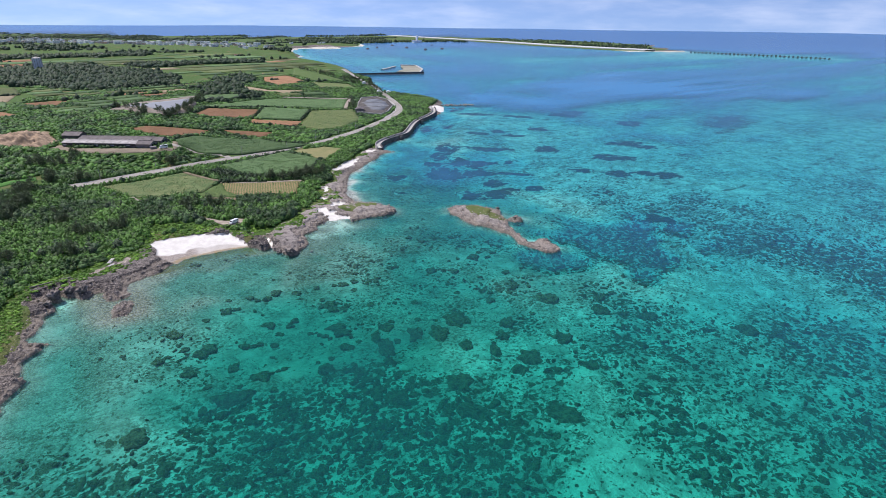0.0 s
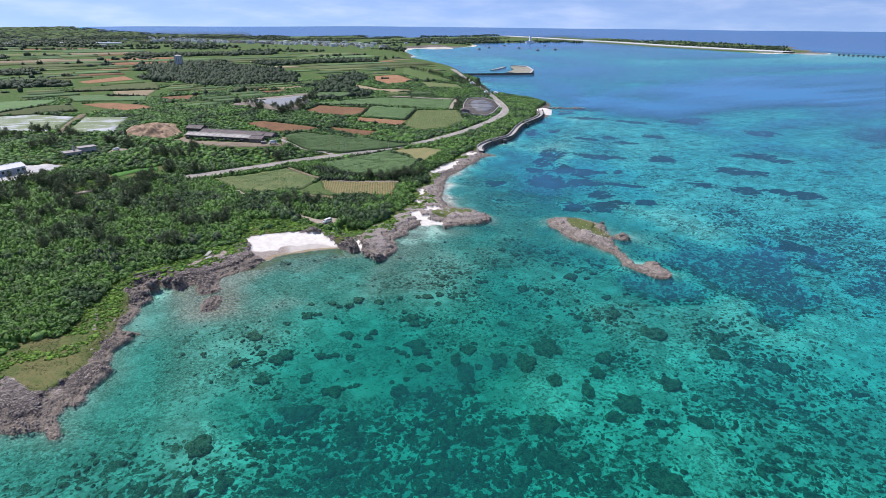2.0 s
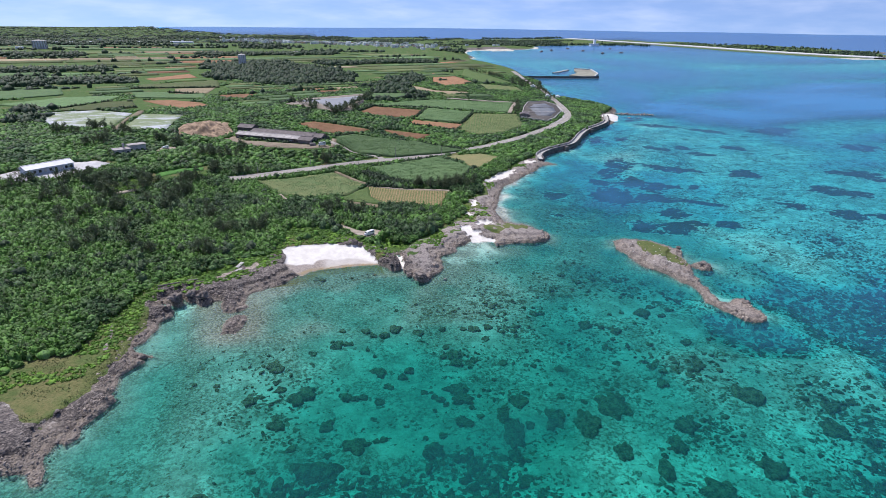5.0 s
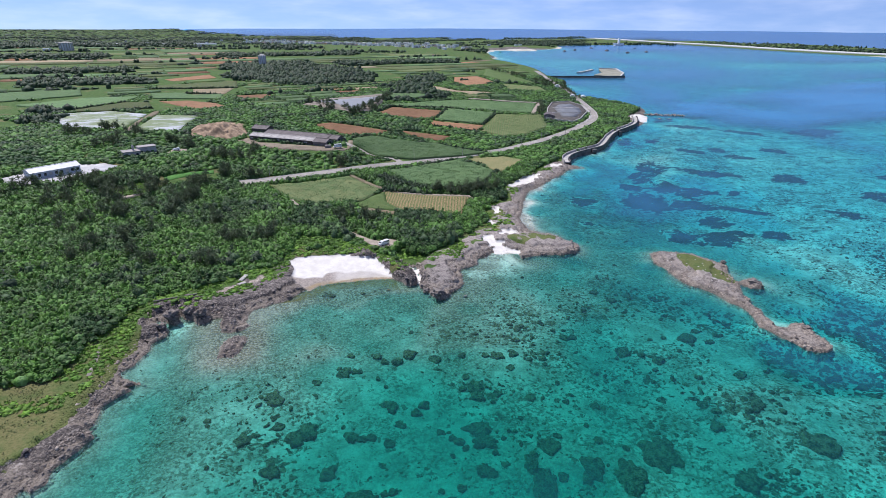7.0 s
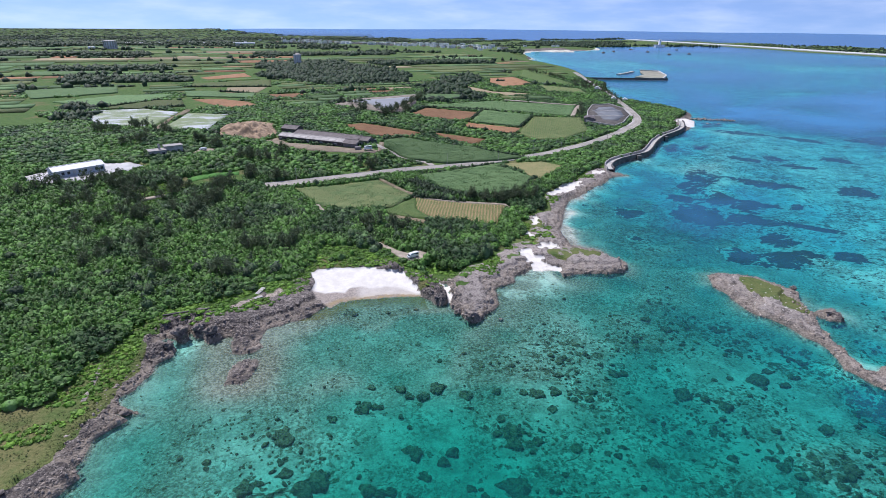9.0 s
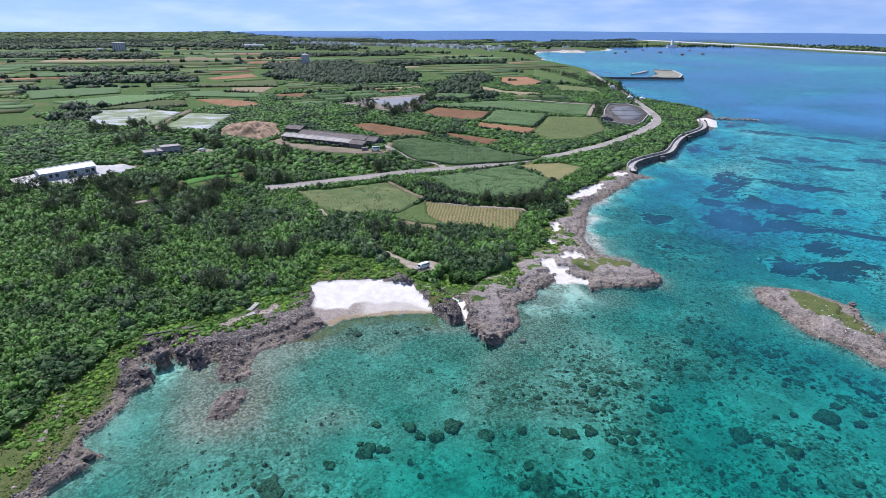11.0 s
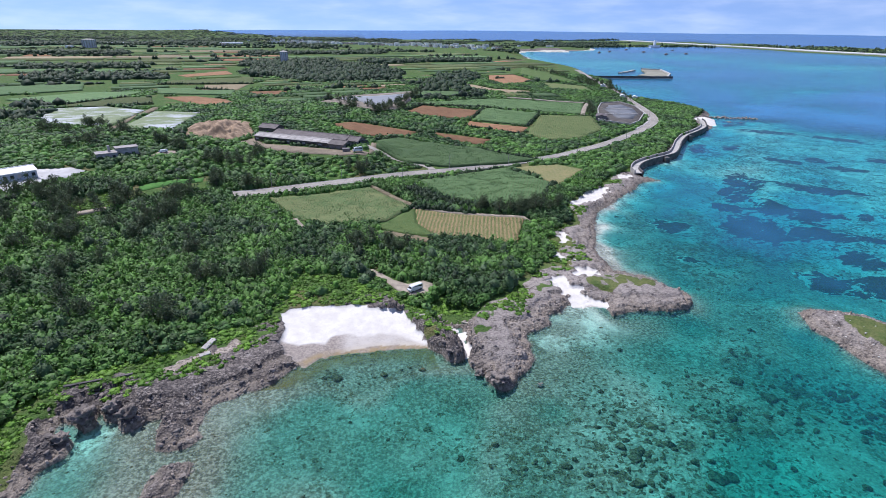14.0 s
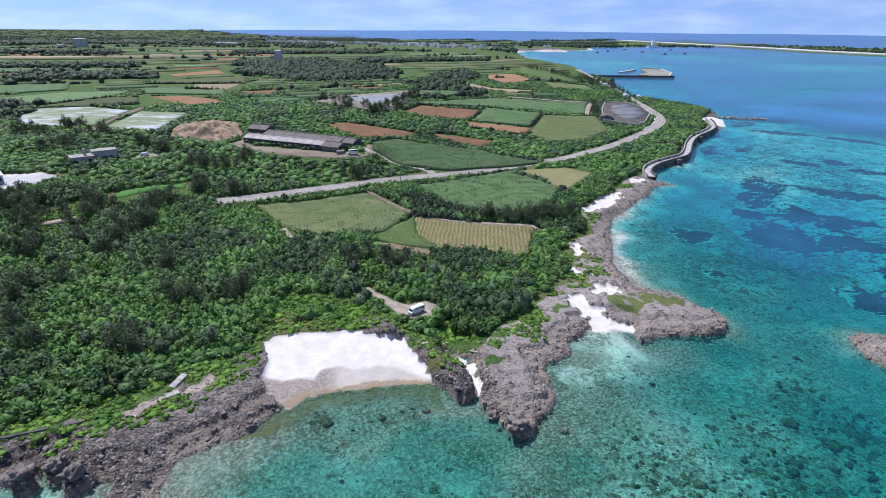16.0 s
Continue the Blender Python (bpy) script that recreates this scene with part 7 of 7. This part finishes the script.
# craggy plates of the bare limestone platform
px_, py_ = scattered(-104, 165, 0, 262, 0.8)
pz, pd, psand, prock, pgrass, pweed, pdepth = terrain(px_, py_)
bare = (prock > 0.5) & (psand < 0.2) & (pgrass < 0.5) & (pd > 0.4) & (rng.random(len(px_)) < 0.26 - 0.2 * smooth(18, 30, px_))
px_, py_, pz = px_[bare], py_[bare], pz[bare]
ps = 0.2 + 0.6 * rng.random(len(px_)) ** 2.5
lumps("limestone_crags", px_, py_, pz - 0.06, ps, 0.08 + 0.2 * rng.random(len(px_)) ** 2, BALL_COARSE, PLATE, "low craggy plates of grey limestone", "rocks", (0.5, 1.5))


def boulder(x, y, r, tall, seed, label):
    bm = bmesh.new()
    bmesh.ops.create_icosphere(bm, subdivisions=4, radius=1)
    z0 = float(terrain(np.array([float(x)]), np.array([float(y)]))[0][0])
    for q in bm.verts:
        n_ = q.co.normalized()
        k = 0.85 + 0.5 * noise.noise(n_ * 1.5 + Vector((seed, 0, 0))) + 0.34 * noise.noise(n_ * 4 + Vector((0, seed, 0))) - 0.18 * abs(noise.noise(n_ * 9 + Vector((0, 0, seed))))
        flare = 1.0 + 0.22 * n_.z
        q.co = Vector((x + n_.x * r * k * flare, y + n_.y * r * k * flare * 0.9, max(-1.0, z0) + (n_.z * 0.75 + 0.35) * tall * k))
    for f in bm.faces:
        f.smooth = True
    tagged(part("limestone_boulder", bm, PLATE), label, "boulder", "shore boulders")


for i, (x, y, r, tall) in enumerate(((-57.5, 93.5, 2.6, 2.6), (-53, 95.5, 1.8, 2.0), (-49, 92.3, 2.0, 2.0), (10.5, 127.2, 1.6, 2.0), (12.5, 126, 1.3, 1.9), (7.5, 128, 1.1, 1.5),
                                     (29.5, 88.5, 2.6, 1.6), (26.8, 93.8, 1.6, 1.6), (39, 86.8, 0.8, 0.7), (-21.5, 101.5, 1.3, 0.7), (-60, 88, 1.8, 1.6),
                                     (146, 67.5, 2.2, 0.9), (149, 86, 1.3, 0.9), (137, 36, 1.6, 0.8), (256, 325, 6, 1.0), (264, 331, 4, 0.9), (280, 321, 5, 0.8), (288, 323, 3, 0.7), (360, 419, 6, 1.0), (370, 416, 5, 0.9), (-63.5, 60.8, 1.3, 0.8))):
    boulder(x, y, r, tall, i * 5.3, "undercut pitted limestone boulder at the water's edge")
# stone jetty off the headland
JETTY = spline([(346, 447), (362, 444), (380, 436), (396, 428)], 1.6)
jx = np.array([q.x for q in JETTY for i in range(4)]) + rng.normal(0, 1.3, len(JETTY) * 4)
jy = np.array([q.y for q in JETTY for i in range(4)]) + rng.normal(0, 1.3, len(JETTY) * 4)
js = 0.5 + 0.8 * rng.random(len(jx))
lumps("stone_jetty", jx, jy, rng.uniform(-0.6, 0.9, len(jx)), js, js, ball(1, -2), STONE, "narrow jetty of dark dumped stones", "jetty")
# remains of low concrete walls above the rocks
def wall_base(x, y):
    gx0, gy0 = np.meshgrid([x - 0.6, x, x + 0.6], [y - 0.6, y, y + 0.6])
    return float(terrain(gx0, gy0)[0].mean())


for a, b in (((-65.0, 104.4), (-57.5, 105.2)), ((-55.0, 105.1), (-51.6, 106.0))):
    p, q = Vector(a), Vector(b)
    root = new("low_wall")
    tagged(root, "low weathered concrete wall above the rock shelf", "wall", "low walls")
    part("footing", ribbon([p.lerp(q, t / 6) for t in range(7)], 0.36, -0.36, 0.22, 0.8, wall_base), STAINED_SHADED, root)
    part("coping", ribbon([p.lerp(q, t / 6) for t in range(7)], 0.3, -0.3, 0.42, 0.196, wall_base), STAINED_SHADED, root)
# pale concrete ramp down through the western scrub
RAMP = spline([(-74.8, 81), (-74.3, 73), (-73.7, 65)], 1.2)
tagged(part("ramp", ribbon(RAMP, 0.55, -0.55, 0.1, 0.8, wall_base), plain("bleached_concrete", (0.25, 0.22, 0.19), 0.9, 0.3, 0.5)), "narrow bleached concrete ramp through the scrub", "path", kind="structure")
# broken slabs above the rock shelf
for x, y, a, w_, l_ in ((-37.2, 116.6, 62, 1.5, 4.4), (-37.4, 112, 20, 1.2, 2.6)):
    slab_bm = box(bmesh.new(), -l_ / 2, l_ / 2, -w_ / 2, w_ / 2, -0.5, 0.35)
    bmesh.ops.bevel(slab_bm, geom=slab_bm.edges[:], offset=0.08, segments=1, affect="EDGES")
    ob = part("concrete_slab", slab_bm, CONCRETE)
    ob.matrix_basis = pose(x, y, wall_base(x, y) + 0.15, 4, -5, a)
    tagged(ob, "broken grey concrete slab lying above the rocks", "slab", "broken slabs")
# white stones scattered over the islet's turf
ox, oy = scattered(122, 147, 66, 102, 1.9)
on_turf = (inner(ox, oy, ISLET) > 2.5) & (rng.random(len(ox)) < 0.32)
ox, oy = ox[on_turf], oy[on_turf]
osz = 0.14 + 0.28 * rng.random(len(ox)) ** 2
lumps("islet_stones", ox, oy, terrain(ox, oy)[0], osz, osz * 0.8, ball(1, -0.6), plain("white_coral_stone", (0.55, 0.52, 0.47), 0.95, 0.25, 2.0), "loose white coral stones on the islet", "stones")
# benches above the beach
WEATHERED = plain("weathered_bench_board", (0.4, 0.36, 0.3), 0.9)
for x, y, a in ((19.8, 121.2, 20), (22.6, 120.2, 25), (28.8, 116, -30), (17.5, 118.6, 10)):
    root = new("bench")
    z0 = float(terrain(np.array([x]), np.array([y]))[0][0])
    root.matrix_basis = pose(x, y, z0, 0, 0, a)
    tagged(root, "plain weathered bench slab above the beach", "bench", "benches")
    boxed("seat", WEATHERED, root, -0.9, 0.9, -0.25, 0.25, 0.35, 0.45)
    for sx0 in (-0.65, 0.65):
        boxed("leg", CONCRETE, root, sx0 - 0.1, sx0 + 0.1, -0.2, 0.2, -0.3, 0.347)
# rough dry grass on the bank above the western rocks
tx_, ty_ = scattered(-130, -60, 0, 96, 0.75)
tz_, td_, tsand, trock, tgrass, tweed, tdepth = terrain(tx_, ty_)
turf = (td_ > 4) & (tgrass > 0.5) & (inner(tx_, ty_, SCRUB) < 6) & (value_noise(tx_, ty_, 4, 97) + 0.4 * rng.random(len(tx_)) > 0.75)
tx_, ty_, tz_ = tx_[turf], ty_[turf], tz_[turf]
n = len(tx_)
az = rng.uniform(0, 6.283, (n, 4))
lean = rng.uniform(0.15, 0.5, (n, 4))
tip = np.stack([tx_[:, None] + np.cos(az) * lean, ty_[:, None] + np.sin(az) * lean, tz_[:, None] + rng.uniform(0.1, 0.3, (n, 4))], -1)
foot_l = np.stack([tx_[:, None] - np.sin(az) * 0.16, ty_[:, None] + np.cos(az) * 0.16, np.repeat(tz_[:, None] - 0.05, 4, 1)], -1)
foot_r = np.stack([tx_[:, None] + np.sin(az) * 0.16, ty_[:, None] - np.cos(az) * 0.16, np.repeat(tz_[:, None] - 0.05, 4, 1)], -1)
turf_blades = np.stack([foot_l, foot_r, tip], 2).reshape(-1, 3)
grass_tufts = new("grass_tufts", soup("grass_tufts", turf_blades, np.arange(len(turf_blades)).reshape(-1, 3)))
grass_tufts.data.materials.append(leaf_material("dry_grass_blades", (0.085, 0.115, 0.035), (0.13, 0.15, 0.05), (0.2, 0.165, 0.08), 0.12))
tagged(grass_tufts, "rough olive and straw-coloured grass above the rocks", "grass", kind="stuff")
